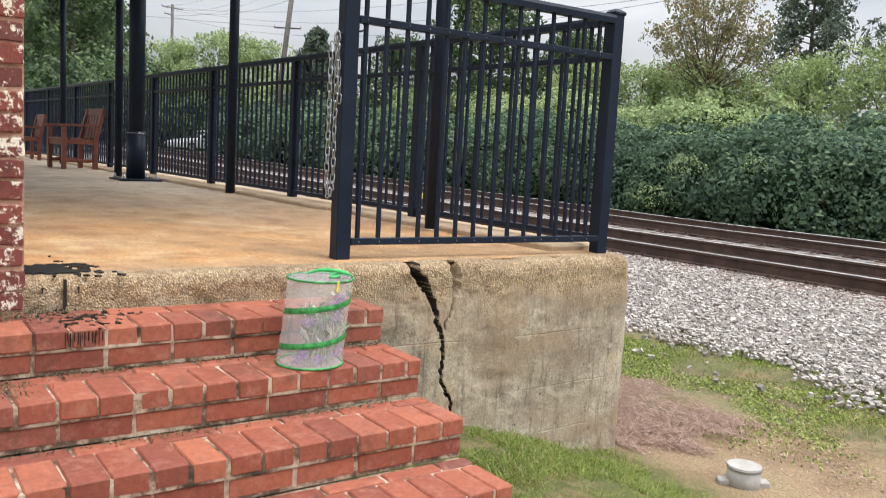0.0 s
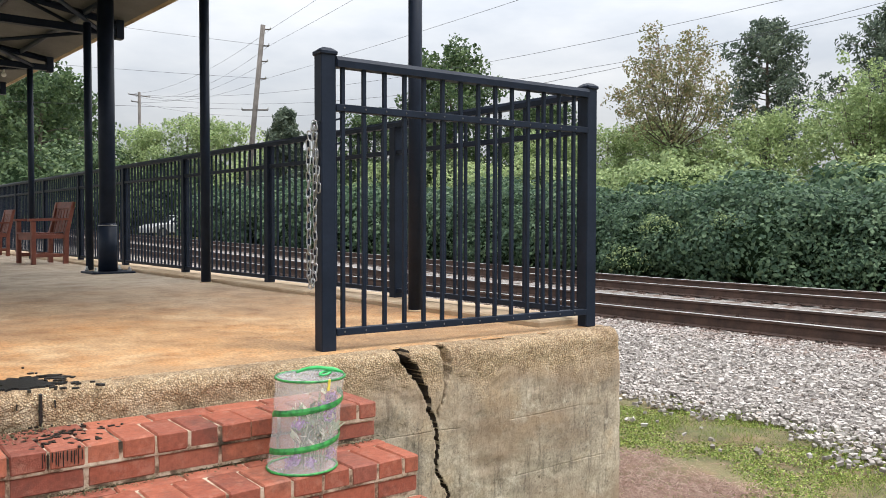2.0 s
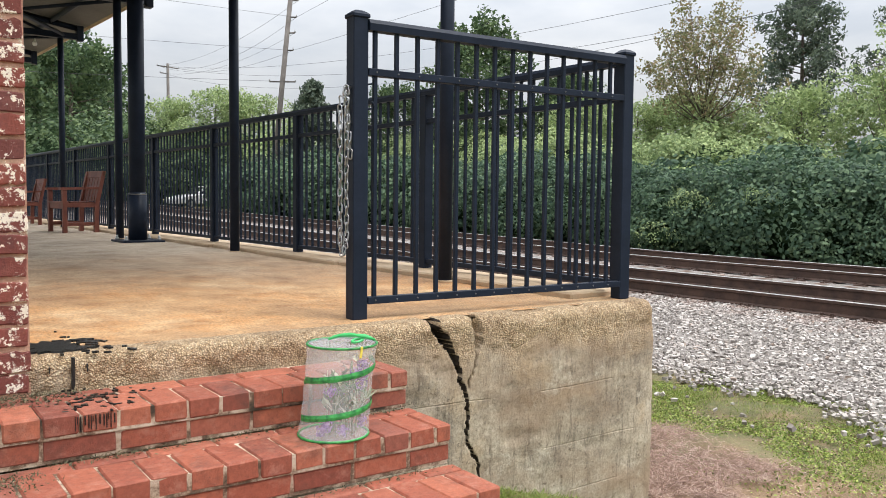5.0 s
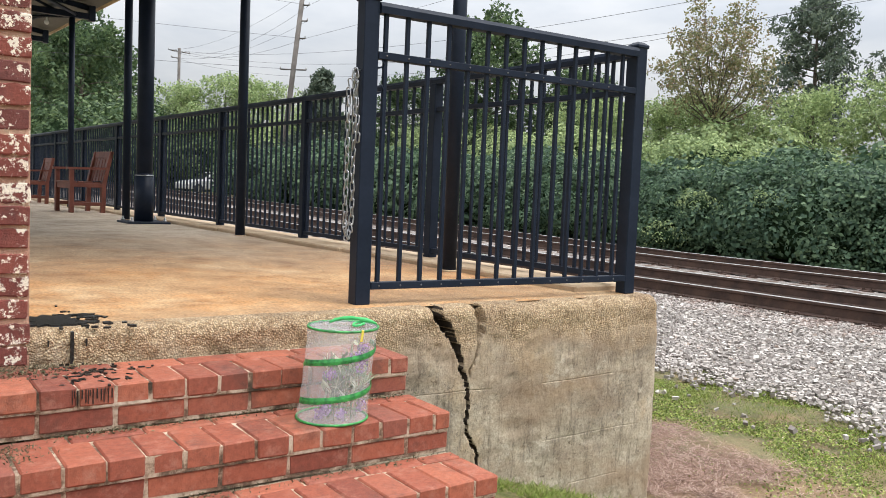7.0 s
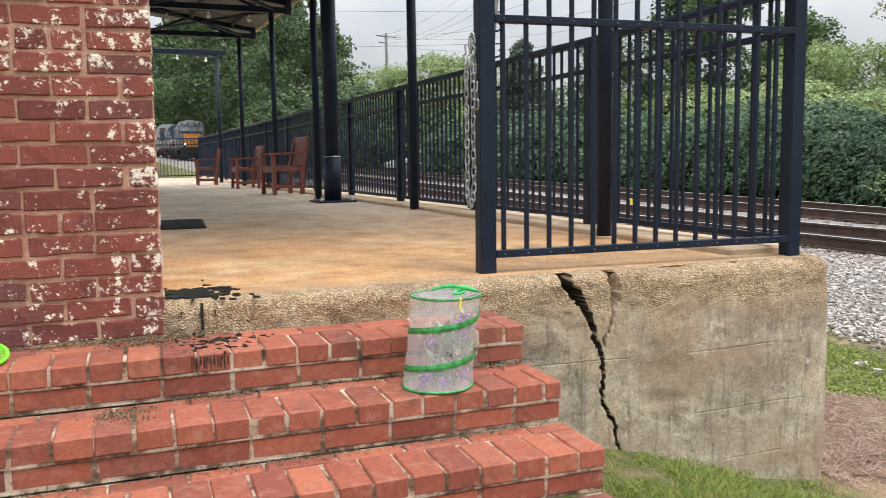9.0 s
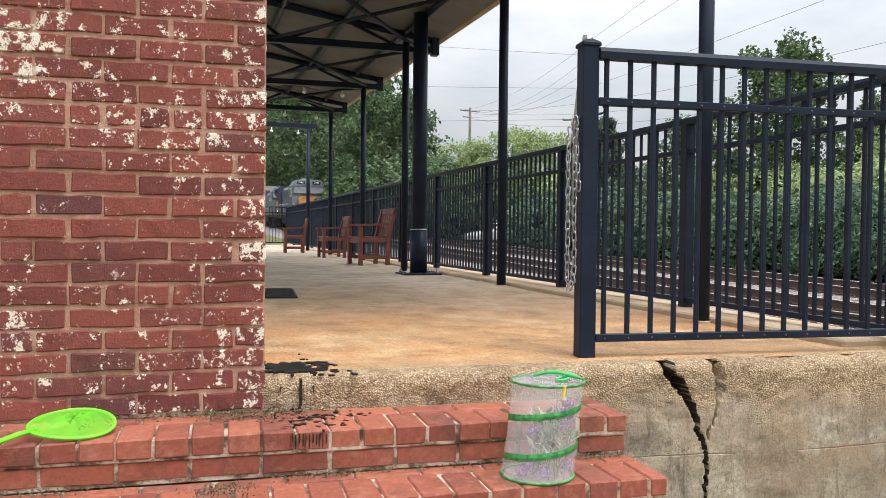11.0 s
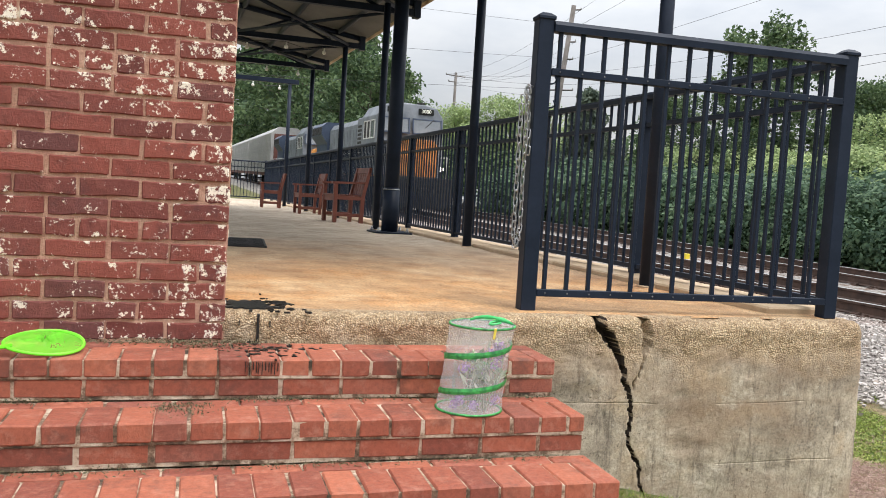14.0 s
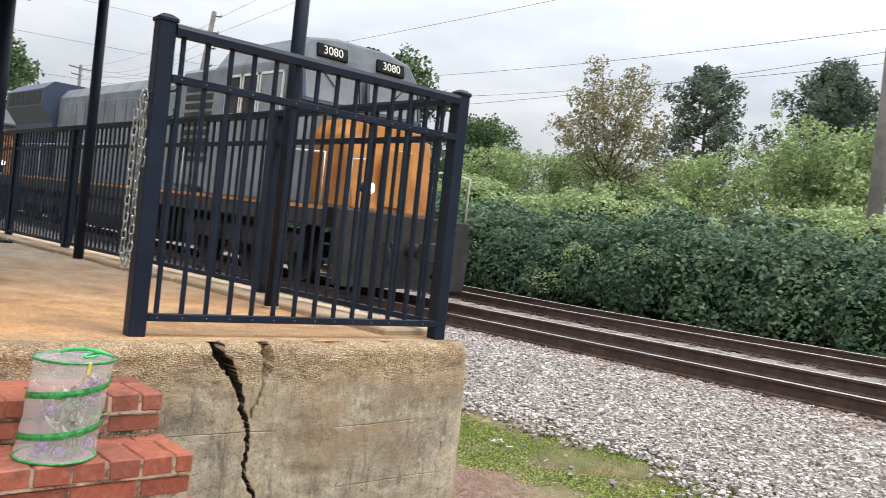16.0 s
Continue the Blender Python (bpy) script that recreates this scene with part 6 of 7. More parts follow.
def build_net():
    n = root("hand_net", pose(-1.80, -0.485, -0.090, 12, 0, 24), "lime green toy hand net lying on the top step", "hand net")
    a, b_ = 0.118, 0.10
    hoop = [(a * math.cos(2 * math.pi * i / 36), b_ * math.sin(2 * math.pi * i / 36), 0.011 + 0.004 * math.sin(4 * math.pi * i / 36)) for i in range(36)]
    bm = bmesh.new()
    sweep(bm, hoop, 0.0055, 6, True)
    part("hoop", bm, M_LIME, n)
    bm = bmesh.new()
    rows = []
    r = random.Random(12)
    for k in range(9):
        f = 1 - k / 8
        rows.append([bm.verts.new((x * (0.03 + 0.97 * f) + 0.0 * k, y * (0.03 + 0.97 * f), 0.008 + 0.032 * (1 - f ** 2) * (0.4 + 0.9 * noise.noise(Vector((x * 26, y * 26, k * 0.9)))) + 0.004)) for x, y, z in hoop])
    for p, q in zip(rows, rows[1:]):
        for i in range(36):
            bm.faces.new((p[i], p[(i + 1) % 36], q[(i + 1) % 36], q[i])).smooth = True
    bag = part("bag", bm, M_NET_LIME, n, "crumpled sheer lime netting")
    bm = bmesh.new()
    pts = [(-a + 0.02, -0.01, 0.012), (-a - 0.03, -0.035, 0.016), (-a - 0.12, -0.10, 0.022), (-a - 0.42, -0.32, 0.046)]
    sweep(bm, pts, [0.007, 0.008, 0.0075, 0.0075], 8)
    part("handle", bm, M_LIME, n, "lime green plastic handle")


def build_stain():
    """Spilt tar: a pool on the platform, a run down the edge and splashes on the step."""
    s = root("tar_stain", END, "spilt black tar on the platform edge and top step", "stain")
    r = random.Random(4)
    def blot(cx, cy, z, rx, ry, seed, n=48, thick=0.0022):
        bm = bmesh.new()
        c = bm.verts.new((cx, cy, z + thick))
        ring, foot = [], []
        for i in range(n):
            a = 2 * math.pi * i / n
            f = 0.72 + 0.45 * noise.noise(Vector((math.cos(a) * 2.3, math.sin(a) * 2.3, seed))) + 0.28 * noise.noise(Vector((math.cos(a) * 7, math.sin(a) * 7, seed + 5)))
            ring.append(bm.verts.new((cx + rx * f * math.cos(a), cy + ry * f * math.sin(a), z + thick)))
            foot.append(bm.verts.new((cx + rx * f * 1.01 * math.cos(a), cy + ry * f * 1.01 * math.sin(a), z - 0.004)))
        for i in range(n):
            j = (i + 1) % n
            bm.faces.new((c, ring[i], ring[j]))
            bm.faces.new((ring[i], foot[i], foot[j], ring[j]))
        part("splash", bm, M_TAR, s)
    blot(-1.165, 0.17, 0.0045, 0.115, 0.14, 1.0)
    blot(-1.11, 0.11, 0.0040, 0.10, 0.055, 3.0)
    for i in range(40):
        blot(-1.09 + r.gauss(0, 0.075), 0.15 + r.gauss(0, 0.10), 0.0034, r.uniform(0.004, 0.017), r.uniform(0.004, 0.02), 80 + i, 14)
    blot(-1.05, 0.27, 0.003, 0.06, 0.03, 2.0)
    blot(-1.03, 0.22, 0.003, 0.05, 0.03, 7.0)
    for i in range(16):
        blot(-1.12 + r.gauss(0, 0.07), 0.19 + r.gauss(0, 0.09), 0.003, r.uniform(0.005, 0.016), r.uniform(0.005, 0.018), 10 + i, 12)
    for i in range(80):
        blot(-1.10 + r.gauss(0, 0.075), -0.13 + r.gauss(0, 0.07), -0.1092, r.uniform(0.003, 0.014), r.uniform(0.003, 0.014), 40 + i, 24, 0.0014)
    # runs down the faces
    for x, y, z0, z1, w in ((-1.128, -0.008, -0.005, -0.107, 0.0048), (-1.195, -0.004, -0.03, -0.05, 0.0015), (-1.085, -0.004, -0.03, -0.055, 0.002),
                            *((-1.185 + 0.0082 * i + 0.003 * math.sin(i * 5.1), -0.3142, -0.116 - 0.003 * math.sin(i * 2.3) ** 2, -0.132 - 0.03 * abs(math.sin(i * 1.9 + 1)), 0.0009 + 0.0007 * math.sin(i * 3.7) ** 2) for i in range(14))):
        part("run", boxm(x - w, x + w, y - 0.002, y + 0.012, z1, z0, 0.0008), M_TAR, s)


def build_floor_things():
    m = root("floor_mat", at_track(-1.0, 3.42, 0.004, -4), "dark ribbed rubber mat on the platform", "mat")
    part("base", boxm(-0.36, 0.24, -0.42, 0.42, 0, 0.012, 0.004), M_MAT, m)
    rib = bm_mesh("rib", boxm(-0.34, 0.22, -0.006, 0.006, 0.012, 0.017), M_MAT)
    for i in range(27):
        piece("rib", rib, m, pose(0, -0.39 + 0.03 * i, 0))
    z = ground_at(1.82, -0.77)
    c = root("pipe_cap", pose(1.805, -0.805, z - 0.014, 0, 0, -36), "pale grey plastic drain cap in the bare earth", "pipe cap")
    bm = bmesh.new()
    tube(bm, (0, 0, 0), (0, 0, 0.125), 0.083, 0.078, seg=28)
    tube(bm, (0, 0, 0.118), (0, 0, 0.130), 0.083, 0.083, seg=28)
    tube(bm, (0, 0, 0.130), (0, 0, 0.134), 0.083, 0.079, seg=28)
    part("cap", bm, M_CAP, c)
    for s in (-1, 1):
        part("flange", boxm(min(0.07 * s, 0.122 * s), max(0.07 * s, 0.122 * s), -0.03, 0.03, 0.0, 0.062, 0.006), M_CAP, c)
    bm = bmesh.new()
    for x in (-0.012, 0.012):
        tube(bm, (x, -0.078, 0.03), (x, -0.088, 0.03), 0.009, seg=8)
    part("nub", bm, M_CAP, c)
    k = root("track_marker", at_track(10.35, 14.0, -0.8 + grade(14)), "small yellow marker block between the tracks", "marker")
    part("block", boxm(-0.055, 0.055, -0.05, 0.05, 0, 0.15, 0.01), M_YELLOW, k)
    part("base", boxm(-0.09, 0.09, -0.08, 0.08, -0.06, 0.02, 0.01), M_CURB, k)


# ---------------------------------------------------------------- train
M_LOCO = material("locomotive_grey", two_tone((0.105, 0.12, 0.14), (0.20, 0.22, 0.245), 1.2, 0.55, 40, 0.08, distance=0.002))
M_LOCO_BLUE = material("locomotive_blue", two_tone((0.028, 0.045, 0.085), (0.045, 0.065, 0.11), 1.5, 0.5, 40, 0.08, distance=0.002))
M_LOCO_YELLOW = material("locomotive_yellow", two_tone((0.33, 0.125, 0.025), (0.58, 0.24, 0.045), 1.6, 0.6, 40, 0.08, distance=0.002))
M_LOCO_DARK = material("underframe_grime", two_tone((0.011, 0.0105, 0.011), (0.034, 0.031, 0.029), 3.0, 0.85, 30, 0.4))
# Pale grey base paints in the sky that the panes reflect.
M_GLASS = material("sky_toned_cab_glass", two_tone((0.12, 0.135, 0.15), (0.2, 0.215, 0.23), 1.0, 0.08), Specular_IOR_Level=0.9)
M_BOARD = material("number_board", two_tone((0.01, 0.012, 0.012), (0.02, 0.022, 0.02), 5, 0.6), Specular_IOR_Level=0.1)
M_DIGIT = material("number_white", two_tone((0.82, 0.84, 0.72), (0.9, 0.9, 0.8), 9, 0.5))
M_LAMP = material("headlight", two_tone((0.8, 0.78, 0.7), (0.9, 0.88, 0.82), 9, 0.2))
M_LIT = material("lit_lamp", two_tone((0.9, 0.88, 0.8), (0.95, 0.93, 0.86), 9, 0.2), Emission_Color=(1.0, 0.93, 0.78, 1.0), Emission_Strength=2.5)
M_SILVER = material("rack_silver", two_tone((0.38, 0.375, 0.365), (0.52, 0.51, 0.50), 0.8, 0.55, 12, 0.2, metal=0.3))
M_RACK_RED = material("rack_brown", two_tone((0.12, 0.045, 0.035), (0.18, 0.065, 0.05), 2, 0.7))
M_WHITE_STRIPE = material("handrail_white", two_tone((0.6, 0.6, 0.58), (0.7, 0.7, 0.68), 6, 0.5))

WHEEL_R = 0.53


# ---------------------------------------------------------------- parked car
M_CAR = material("silver_car_paint", two_tone((0.50, 0.51, 0.52), (0.58, 0.59, 0.60), 2, 0.3, 60, 0.05, metal=0.3, distance=0.001))
M_CAR_GLASS = material("car_glass", two_tone((0.015, 0.018, 0.02), (0.03, 0.033, 0.036), 2, 0.08))
M_TYRE = material("tyre_rubber", two_tone((0.015, 0.015, 0.015), (0.03, 0.03, 0.03), 20, 0.85))


def build_car():
    x, y = 14.9, 50.5
    c = root("car", pose(x, y, ground_at(x, y), 0, 0, 12), "pale silver saloon car parked beyond the tracks", "car")
    bm = bmesh.new()
    prism(bm, [(-2.2, 0.28), (2.2, 0.28), (2.25, 0.60), (2.15, 0.88), (1.4, 0.92), (-0.95, 0.90), (-1.9, 0.76), (-2.22, 0.58)], -0.87, 0.87)
    bmesh.ops.bevel(bm, geom=bm.edges[:], offset=0.06, segments=2, affect="EDGES", profile=0.5)
    body = part("body", bm, M_CAR, c)
    bm = bmesh.new()
    prism(bm, [(-1.0, 0.88), (1.75, 0.9), (1.15, 1.36), (0.7, 1.43), (0.1, 1.43), (-0.3, 1.36)], -0.70, 0.70)
    bmesh.ops.bevel(bm, geom=bm.edges[:], offset=0.05, segments=2, affect="EDGES", profile=0.5)
    part("cabin", bm, M_CAR, c)
    for s in (-1, 1):
        for o in ([(-0.72, 0.93), (0.28, 0.93), (0.28, 1.34), (-0.22, 1.32)], [(0.36, 0.93), (1.45, 0.95), (1.05, 1.32), (0.36, 1.34)]):
            bm = bmesh.new()
            prism(bm, o, min(0.69 * s, 0.708 * s), max(0.69 * s, 0.708 * s))
            part("side_window", bm, M_CAR_GLASS, c)
    bm = bmesh.new()
    prism(bm, [(-0.97, 0.925), (-0.35, 1.345), (-0.365, 1.36), (-0.99, 0.93)], -0.6, 0.6)
    part("windscreen", bm, M_CAR_GLASS, c)
    for wx in (-1.4, 1.35):
        for s in (-1, 1):
            bm = bmesh.new()
            tube(bm, (wx, 0.68 * s, 0.31), (wx, 0.885 * s, 0.31), 0.31, seg=24)
            wheel = part("wheel", bm, M_TYRE, c)
            bm = bmesh.new()
            tube(bm, (wx, 0.88 * s, 0.31), (wx, 0.895 * s, 0.31), 0.19, seg=20)
            part("rim", bm, M_STEEL, wheel, "bright metal rim")
    for s in (-1, 1):
        part("headlight", boxm(-2.235, -2.1, min(0.5 * s, 0.78 * s), max(0.5 * s, 0.78 * s), 0.58, 0.68, 0.02), M_LAMP, c)


def wheelset_mesh():
    bm = bmesh.new()
    tube(bm, (-0.9, 0, 0), (0.9, 0, 0), 0.09, seg=10)
    for s in (-1, 1):
        tube(bm, (s * 0.70, 0, 0), (s * 0.82, 0, 0), WHEEL_R, seg=28)
        tube(bm, (s * 0.66, 0, 0), (s * 0.70, 0, 0), WHEEL_R + 0.028, seg=28)
        tube(bm, (s * 0.82, 0, 0), (s * 0.835, 0, 0), 0.2, seg=12)
        for k in range(3):
            a = k * 2.094
            box(bm, s * 0.825 - 0.012, s * 0.825 + 0.012, math.cos(a) * 0.34 - 0.05, math.cos(a) * 0.34 + 0.05, math.sin(a) * 0.34 - 0.05, math.sin(a) * 0.34 + 0.05)
    return bm_mesh("wheelset", bm, M_LOCO_DARK)


def digits(text, size, parent, m, mat):
    cu = bpy.data.curves.new("number", "FONT")
    cu.body, cu.size, cu.extrude = text, size, 0.004
    cu.align_x, cu.align_y = "CENTER", "CENTER"
    tmp = bpy.data.objects.new("number", cu)
    me = bpy.data.meshes.new_from_object(tmp)
    bpy.data.objects.remove(tmp)
    me.materials.clear()
    me.materials.append(mat)
    return piece("number", me, parent, m)


def build_locomotive(name, label, hood_mat, wheel):
    """Front at y = 0, rail top at z = 0."""
    L = root(name, Matrix.Identity(4), label, "locomotive", "locomotives")
    part("frame", boxm(-1.5, 1.5, 0.55, 22.2, 1.12, 1.52, 0.03), M_LOCO_DARK, L)
    for s in (-1, 1):
        part("sill_stripe", boxm(min(s * 1.5, s * 1.508), max(s * 1.5, s * 1.508), 1.0, 21.8, 1.43, 1.5), M_LOCO_YELLOW, L, "yellow stripe along the sill")
    bm = bmesh.new()
    prism(bm, [(-1.45, 0.16), (1.45, 0.16), (1.5, 1.2), (-1.5, 1.2)], 0.3, 0.6)
    part("pilot", bm, M_LOCO_DARK, L)
    bm = bmesh.new()
    tube(bm, (0, -0.25, 0.88), (0, 0.5, 0.88), 0.13, seg=10)
    box(bm, -0.18, 0.18, -0.35, -0.1, 0.7, 1.06, 0.03)
    part("coupler", bm, M_LOCO_DARK, L)
    for x in (-0.62, -0.45, 0.45, 0.62):
        bm = bmesh.new()
        sweep(bm, [(x, 0.3, 1.0), (x, 0.12, 0.85), (x * 1.05, 0.1, 0.55), (x * 1.1, 0.2, 0.4)], 0.025, 6)
        part("air_hose", bm, M_LOCO_DARK, L)
    # nose
    bm = bmesh.new()
    prism(bm, [(-1.05, 1.5), (1.05, 1.5), (1.05, 2.85), (0.85, 3.16), (-0.85, 3.16), (-1.05, 2.85)], 0.95, 2.5)
    for v in bm.verts:
        if v.co.y < 1.2 and v.co.z > 2.5:
            v.co.y += 0.28
        if v.co.y < 1.2:
            v.co.x *= 0.86
    bmesh.ops.bevel(bm, geom=bm.edges[:], offset=0.06, segments=2, affect="EDGES", profile=0.6)
    part("nose", bm, M_LOCO_YELLOW, L, "yellow-orange nose")
    part("nose_door", boxm(-0.35, 0.35, 0.925, 0.96, 1.6, 2.7, 0.02), M_LOCO_YELLOW, L)
    part("anticlimber", boxm(-1.5, 1.5, 0.35, 1.0, 1.12, 1.5, 0.03), M_LOCO_DARK, L, "dark front platform")
    for s in (-1, 1):
        bm = bmesh.new()
        tube(bm, (s * 0.98, 0.46, 1.9), (s * 0.98, 0.40, 1.9), 0.1, seg=14)
        part("ditch_light", bm, M_LIT, L, "round lit ditch light")
        bm = bmesh.new()
        tube(bm, (s * 0.98, 0.62, 1.9), (s * 0.98, 0.45, 1.9), 0.09, 0.125, seg=14)
        box(bm, s * 0.98 - 0.05, s * 0.98 + 0.05, 0.48, 0.58, 1.48, 1.85)
        part("ditch_light_housing", bm, M_LOCO_DARK, L)
        bm = bmesh.new()
        sweep(bm, [(s * 1.42, 0.42, 1.5), (s * 1.42, 0.42, 2.35), (s * 0.95, 0.5, 2.4)], 0.022, 6)
        sweep(bm, [(s * 1.42, 0.42, 1.5), (s * 1.42, 0.42, 0.4)], 0.022, 6)
        sweep(bm, [(s * 1.46, 1.2, 1.5), (s * 1.46, 1.2, 2.45), (s * 1.46, 2.4, 2.5)], 0.022, 6)
        part("grab_rail", bm, M_WHITE_STRIPE, L, "white hand rail")
        for k in range(4):
            part("step", boxm(min(s * 1.08, s * 1.5), max(s * 1.08, s * 1.5), 0.62, 0.92, 0.28 + 0.27 * k, 0.32 + 0.27 * k), M_LOCO_DARK, L)
    # cab
    bm = bmesh.new()
    prism(bm, [(-1.55, 1.5), (1.55, 1.5), (1.55, 4.2), (1.25, 4.68), (0.6, 4.8), (-0.6, 4.8), (-1.25, 4.68), (-1.55, 4.2)], 2.15, 5.6)
    for v in bm.verts:
        if v.co.y < 2.5:
            v.co.y += 0.34 * max(0, (v.co.z - 3.0)) / 1.7
    bmesh.ops.bevel(bm, geom=bm.edges[:], offset=0.05, segments=2, affect="EDGES", profile=0.6)
    part("cab", bm, M_LOCO, L, "grey-blue cab")
    for s in (-1, 1):
        tilt = math.degrees(math.atan2(0.34, 1.7))
        w = part("windshield", boxm(-0.64, 0.64, -0.03, 0.03, -0.31, 0.31, 0.02), M_GLASS, L, "wide windshield pane", m=pose(s * 0.76, 2.27, 3.78, -tilt, 0, 0))
        bm = bmesh.new()
        for a in ((-0.69, 0.69, -0.042, 0.0, 0.31, 0.36), (-0.69, 0.69, -0.042, 0.0, -0.36, -0.31), (-0.69, -0.64, -0.042, 0.0, -0.36, 0.36), (0.64, 0.69, -0.042, 0.0, -0.36, 0.36)):
            box(bm, *a)
        part("frame", bm, M_LOCO_BLUE, w)
        bm = bmesh.new()
        sweep(bm, [(s * 0.3, -0.05, 0.36), (s * -0.1, -0.05, -0.05)], 0.012, 4)
        part("wiper", bm, M_LOCO_DARK, w)
        nb = part("number_board", boxm(-0.36, 0.36, -0.05, 0.03, -0.13, 0.13, 0.015), M_BOARD, L, "black number board with white digits", m=pose(s * 0.725, 2.455, 4.48, -tilt, 0, 0))
        digits("3080", 0.235, nb, pose(0, -0.055, 0.0, 90, 0, 0), M_DIGIT)
        for y0, y1 in ((2.75, 3.55), (3.7, 4.25), (4.4, 4.95)):
            wd = part("side_window", boxm(min(s * 1.535, s * 1.562), max(s * 1.535, s * 1.562), y0, y1, 3.2, 3.95, 0.01), M_LOCO_DARK if y0 > 3.6 else M_GLASS, L, "cab side window")
            bm = bmesh.new()
            for a in ((y0 - 0.05, y1 + 0.05, 3.95, 4.0), (y0 - 0.05, y1 + 0.05, 3.15, 3.2), (y0 - 0.05, y0, 3.15, 4.0), (y1, y1 + 0.05, 3.15, 4.0)):
                box(bm, min(s * 1.54, s * 1.58), max(s * 1.54, s * 1.58), *a)
            part("frame", bm, M_WHITE_STRIPE, wd)
    bm = bmesh.new()
    for x in (-0.12, 0.12):
        tube(bm, (x, 1.02, 2.62), (x, 1.2, 2.62), 0.085, seg=12)
    part("headlight", bm, M_LAMP, L)
    bm = bmesh.new()
    for i in range(3):
        tube(bm, (0.5 + 0.12 * i, 3.4, 4.85), (0.5 + 0.12 * i, 2.95, 4.87), 0.03, 0.07, seg=8)
    box(bm, 0.4, 0.85, 3.3, 3.5, 4.74, 4.86)
    part("horn", bm, M_LOCO_DARK, L)
    bm = boxm(-0.5, 0.4, 3.6, 4.8, 4.75, 4.93, 0.04)
    part("air_conditioner", bm, M_LOCO, L)
    # long hood
    bm = bmesh.new()
    prism(bm, [(-1.0, 1.5), (1.0, 1.5), (1.0, 4.1), (0.8, 4.4), (-0.8, 4.4), (-1.0, 4.1)], 5.3, 17.5)
    part("hood", bm, hood_mat, L, "long engine hood")
    bm = bmesh.new()
    prism(bm, [(-1.15, 1.5), (1.15, 1.5), (1.15, 3.3), (1.52, 3.8), (1.52, 4.35), (1.2, 4.62), (-1.2, 4.62), (-1.52, 4.35), (-1.52, 3.8), (-1.15, 3.3)], 17.5, 21.6)
    part("radiator_section", bm, M_LOCO_BLUE, L, "flared dark blue radiator section")
    bm = boxm(-1.35, 1.35, 5.35, 7.6, 1.6, 4.3, 0.06)
    part("equipment_cabinet", bm, hood_mat, L)
    for s in (-1, 1):
        for k in range(12):
            part("hood_door", boxm(min(s * 0.995, s * 1.02), max(s * 0.995, s * 1.02), 7.8 + 0.8 * k, 8.5 + 0.8 * k, 1.7, 3.9, 0.01), hood_mat, L)
        for k in range(9):
            part("louver", boxm(min(s * 1.34, s * 1.375), max(s * 1.34, s * 1.375), 5.6, 7.3, 2.2 + 0.2 * k, 2.32 + 0.2 * k), M_LOCO_DARK, L)
        for k in range(6):
            part("radiator_grille", boxm(min(s * 1.5, s * 1.535), max(s * 1.5, s * 1.535), 17.7 + 0.62 * k, 18.2 + 0.62 * k, 3.86, 4.3), M_LOCO_DARK, L)
        bm = bmesh.new()
        sweep(bm, [(s * 1.47, 5.4, 2.55), (s * 1.47, 21.9, 2.55)], 0.02, 4)
        for k in range(12):
            sweep(bm, [(s * 1.47, 5.4 + 1.5 * k, 1.5), (s * 1.47, 5.4 + 1.5 * k, 2.55)], 0.018, 4)
        part("handrail", bm, M_WHITE_STRIPE, L, "white walkway hand rail")
    bm = boxm(-0.45, 0.45, 10.5, 11.4, 4.38, 4.58, 0.04)
    part("exhaust_stack", bm, M_LOCO_DARK, L)
    bm = bmesh.new()
    prism(bm, [(-1.0, 0.25), (1.0, 0.25), (1.42, 0.7), (1.42, 1.15), (-1.42, 1.15), (-1.42, 0.7)], 8.3, 13.6)
    part("fuel_tank", bm, M_LOCO_DARK, L)
    axles = []
    for y0 in (2.6, 15.6):
        bm = bmesh.new()
        for s in (-1, 1):
            box(bm, s * 1.08 - 0.09, s * 1.08 + 0.09, y0 - 0.5, y0 + 4.5, 0.55, 0.95, 0.04)
            for k in range(3):
                box(bm, s * 1.1 - 0.13, s * 1.1 + 0.13, y0 + 2.0 * k - 0.22, y0 + 2.0 * k + 0.22, 0.32, 0.8, 0.04)
                tube(bm, (s * 1.16, y0 + 2.0 * k + 0.7, 0.55), (s * 1.16, y0 + 2.0 * k + 0.7, 1.05), 0.09, seg=10)
        part("truck_frame", bm, M_LOCO_DARK, L)
        for k in range(3):
            axles.append(piece("wheelset", wheel, L, pose(0, y0 + 2.0 * k, WHEEL_R)))
    return L, axles


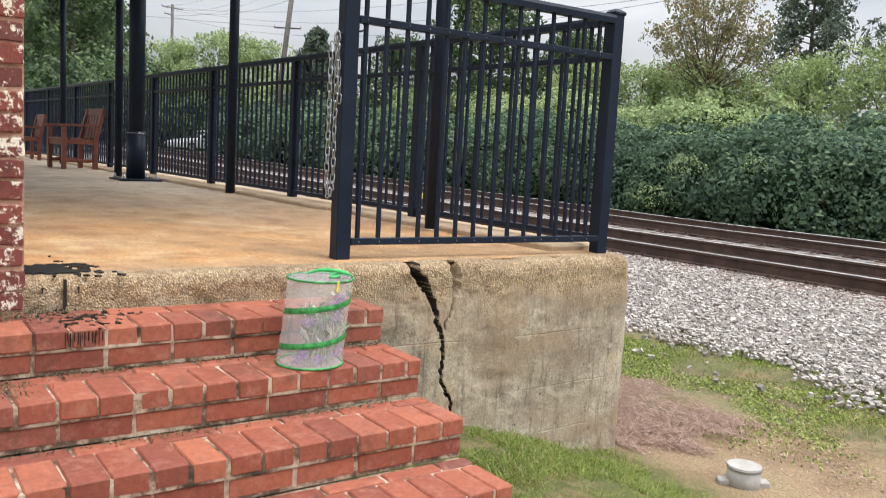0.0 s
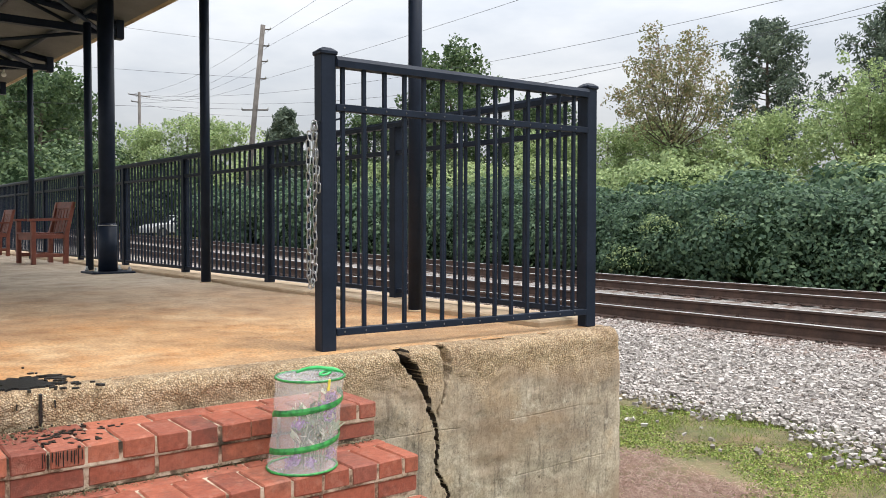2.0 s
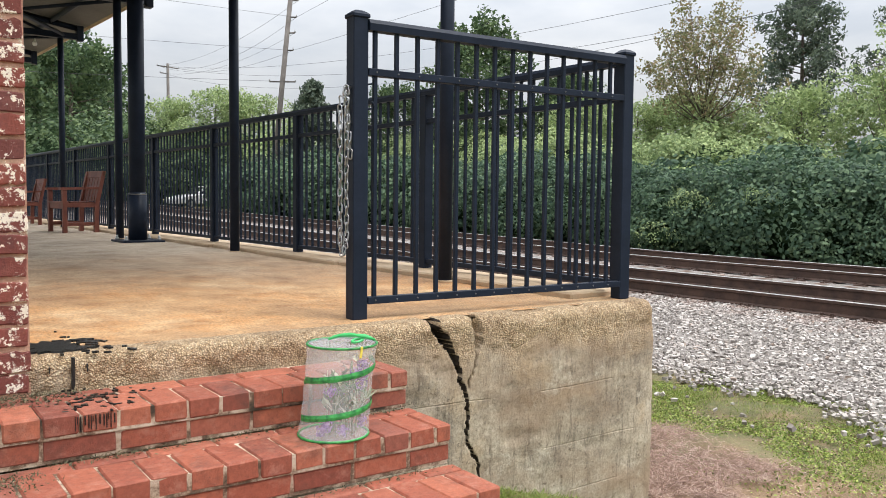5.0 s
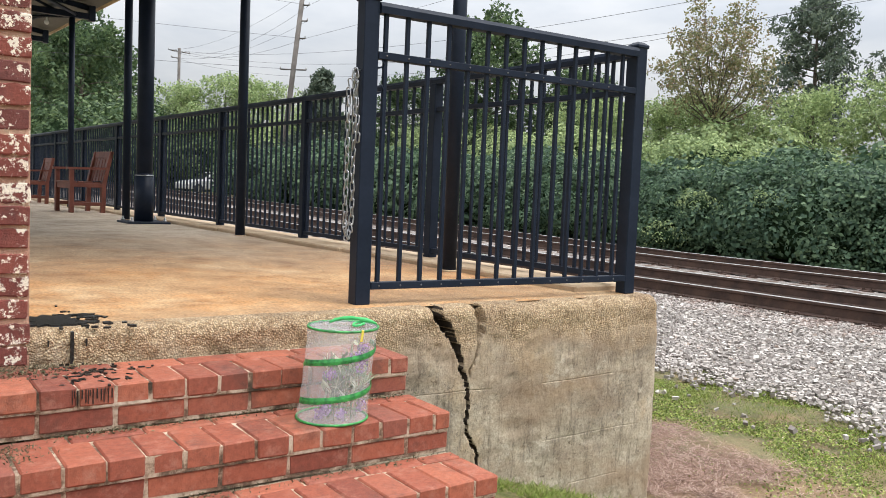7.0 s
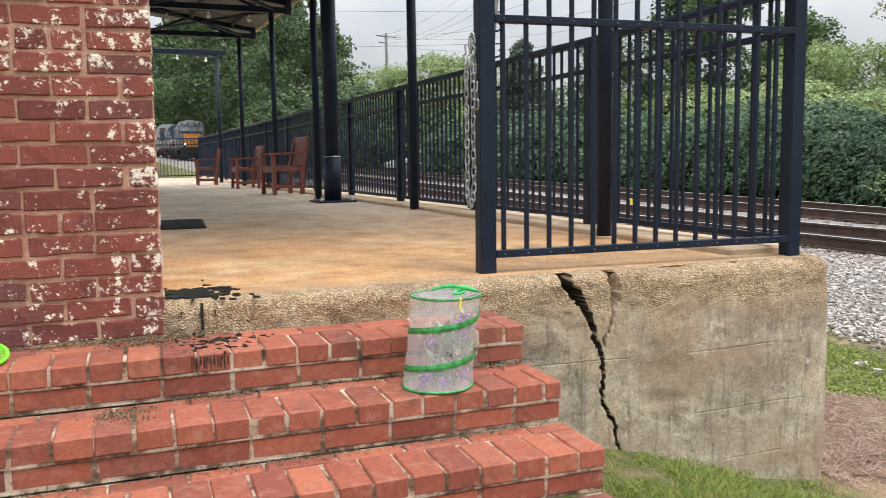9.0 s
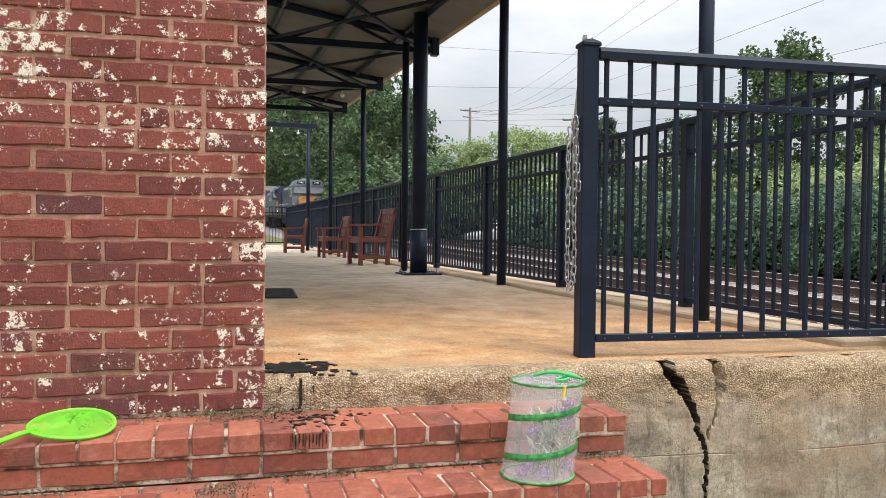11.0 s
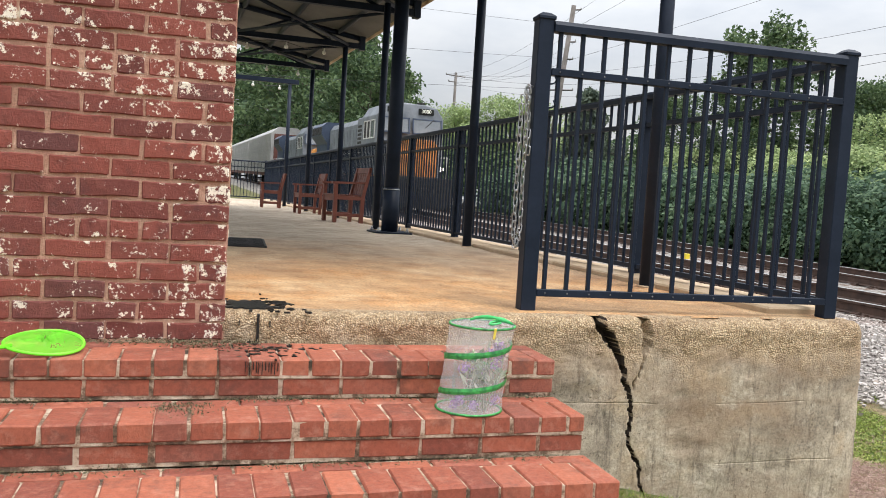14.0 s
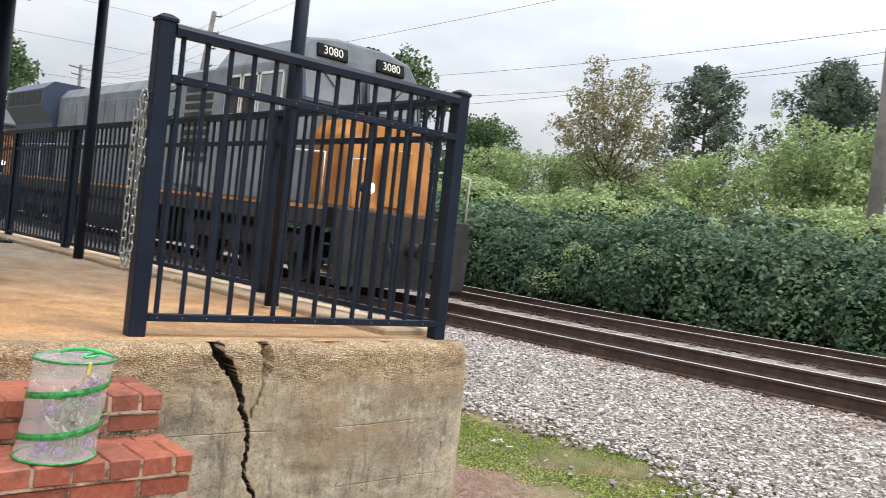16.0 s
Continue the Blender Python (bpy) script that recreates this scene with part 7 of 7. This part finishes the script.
def build_rack_car(wheel):
    C = root("auto_rack", Matrix.Identity(4), "long silver ribbed car-carrying railway wagon", "railway wagon", "wagons")
    part("floor_frame", boxm(-1.45, 1.45, 0.4, 27.0, 0.95, 1.3, 0.03), M_RACK_RED, C)
    bm = bmesh.new()
    prism(bm, [(-1.52, 1.3), (1.52, 1.3), (1.52, 5.1), (0.9, 5.65), (-0.9, 5.65), (-1.52, 5.1)], 0.5, 26.9)
    part("body", bm, M_SILVER, C)
    part("end_door", boxm(-1.3, 1.3, 0.42, 0.5, 1.3, 5.0, 0.02), M_RACK_RED, C, "brown end door")
    rib = bm_mesh("side_rib", boxm(-0.03, 0.03, -0.05, 0.05, 1.3, 5.1), M_SILVER)
    slat = bm_mesh("side_panel", boxm(-0.012, 0.012, 0.1, 1.16, -0.1, 0.1, 0.006), M_SILVER)
    for s in (-1, 1):
        for k in range(21):
            y = 0.6 + 1.29 * k
            piece("side_rib", rib, C, pose(s * 1.55, y, 0))
            if s < 0 and k < 20:
                for j in range(12):
                    piece("side_panel", slat, C, pose(s * 1.53, y, 1.55 + 0.3 * j))
    axles = []
    for y0 in (2.0, 23.5):
        bm = bmesh.new()
        for s in (-1, 1):
            box(bm, s * 1.02 - 0.08, s * 1.02 + 0.08, y0 - 0.2, y0 + 2.0, 0.35, 0.75, 0.04)
        part("truck_frame", bm, M_LOCO_DARK, C)
        for k in range(2):
            axles.append(piece("wheelset", wheel, C, pose(0, y0 + 1.75 * k, WHEEL_R)))
    return C, axles


wheel = wheelset_mesh()
TRAIN = [(*build_locomotive("locomotive", "grey-blue diesel locomotive with a yellow-orange nose, under way", M_LOCO, wheel), 0.0),
         (*build_locomotive("locomotive", "second grey diesel locomotive with a dark blue radiator end", M_LOCO, wheel), 23.0)]
for k in range(4):
    TRAIN.append((*build_rack_car(wheel), 46.2 + 27.8 * k))

# the front of the train along the line, by time
FRONT_ROWS = [(0.0, 231.0), (4.0, 177.0), (8.0, 118.5), (9.0, 104.5), (10.0, 90.0), (11.3, 68.6), (12.5, 49.5), (13.0, 42.9), (13.5, 36.8), (14.0, 30.9), (14.5, 24.8), (15.0, 19.2), (15.5, 13.6), (16.0, 8.1)]


def front_at(t):
    return float(np.interp(t, [a for a, b in FRONT_ROWS], [b for a, b in FRONT_ROWS]))


def motions():
    steps = [i / 10 for i in range(161)]
    for thing, axles, back in TRAIN:
        rows = []
        for t in steps:
            v = front_at(t) + back
            pitch = math.degrees(math.atan2(grade(v + 18) - grade(v + 3), 15))
            rows.append((t, at_track(8.47, v, RAIL_TOP + grade(v)) @ pose(0, 0, 0, pitch, 0, 0)))
        walk(thing, rows)
        if back > 30:
            continue
        start = front_at(0)
        for ax in axles:
            base = ax.matrix_basis.copy()
            walk(ax, [(i / FPS, base @ pose(0, 0, 0, math.degrees((start - front_at(i / FPS)) / WHEEL_R) % 360, 0, 0)) for i in range(16 * FPS + 1)])


build_hedge()
build_trees()
build_poles()
build_ground_cover()
build_basket()
build_net()
build_stain()
build_floor_things()
build_car()
build_steps()
build_pillar()
build_ballast()
motions()
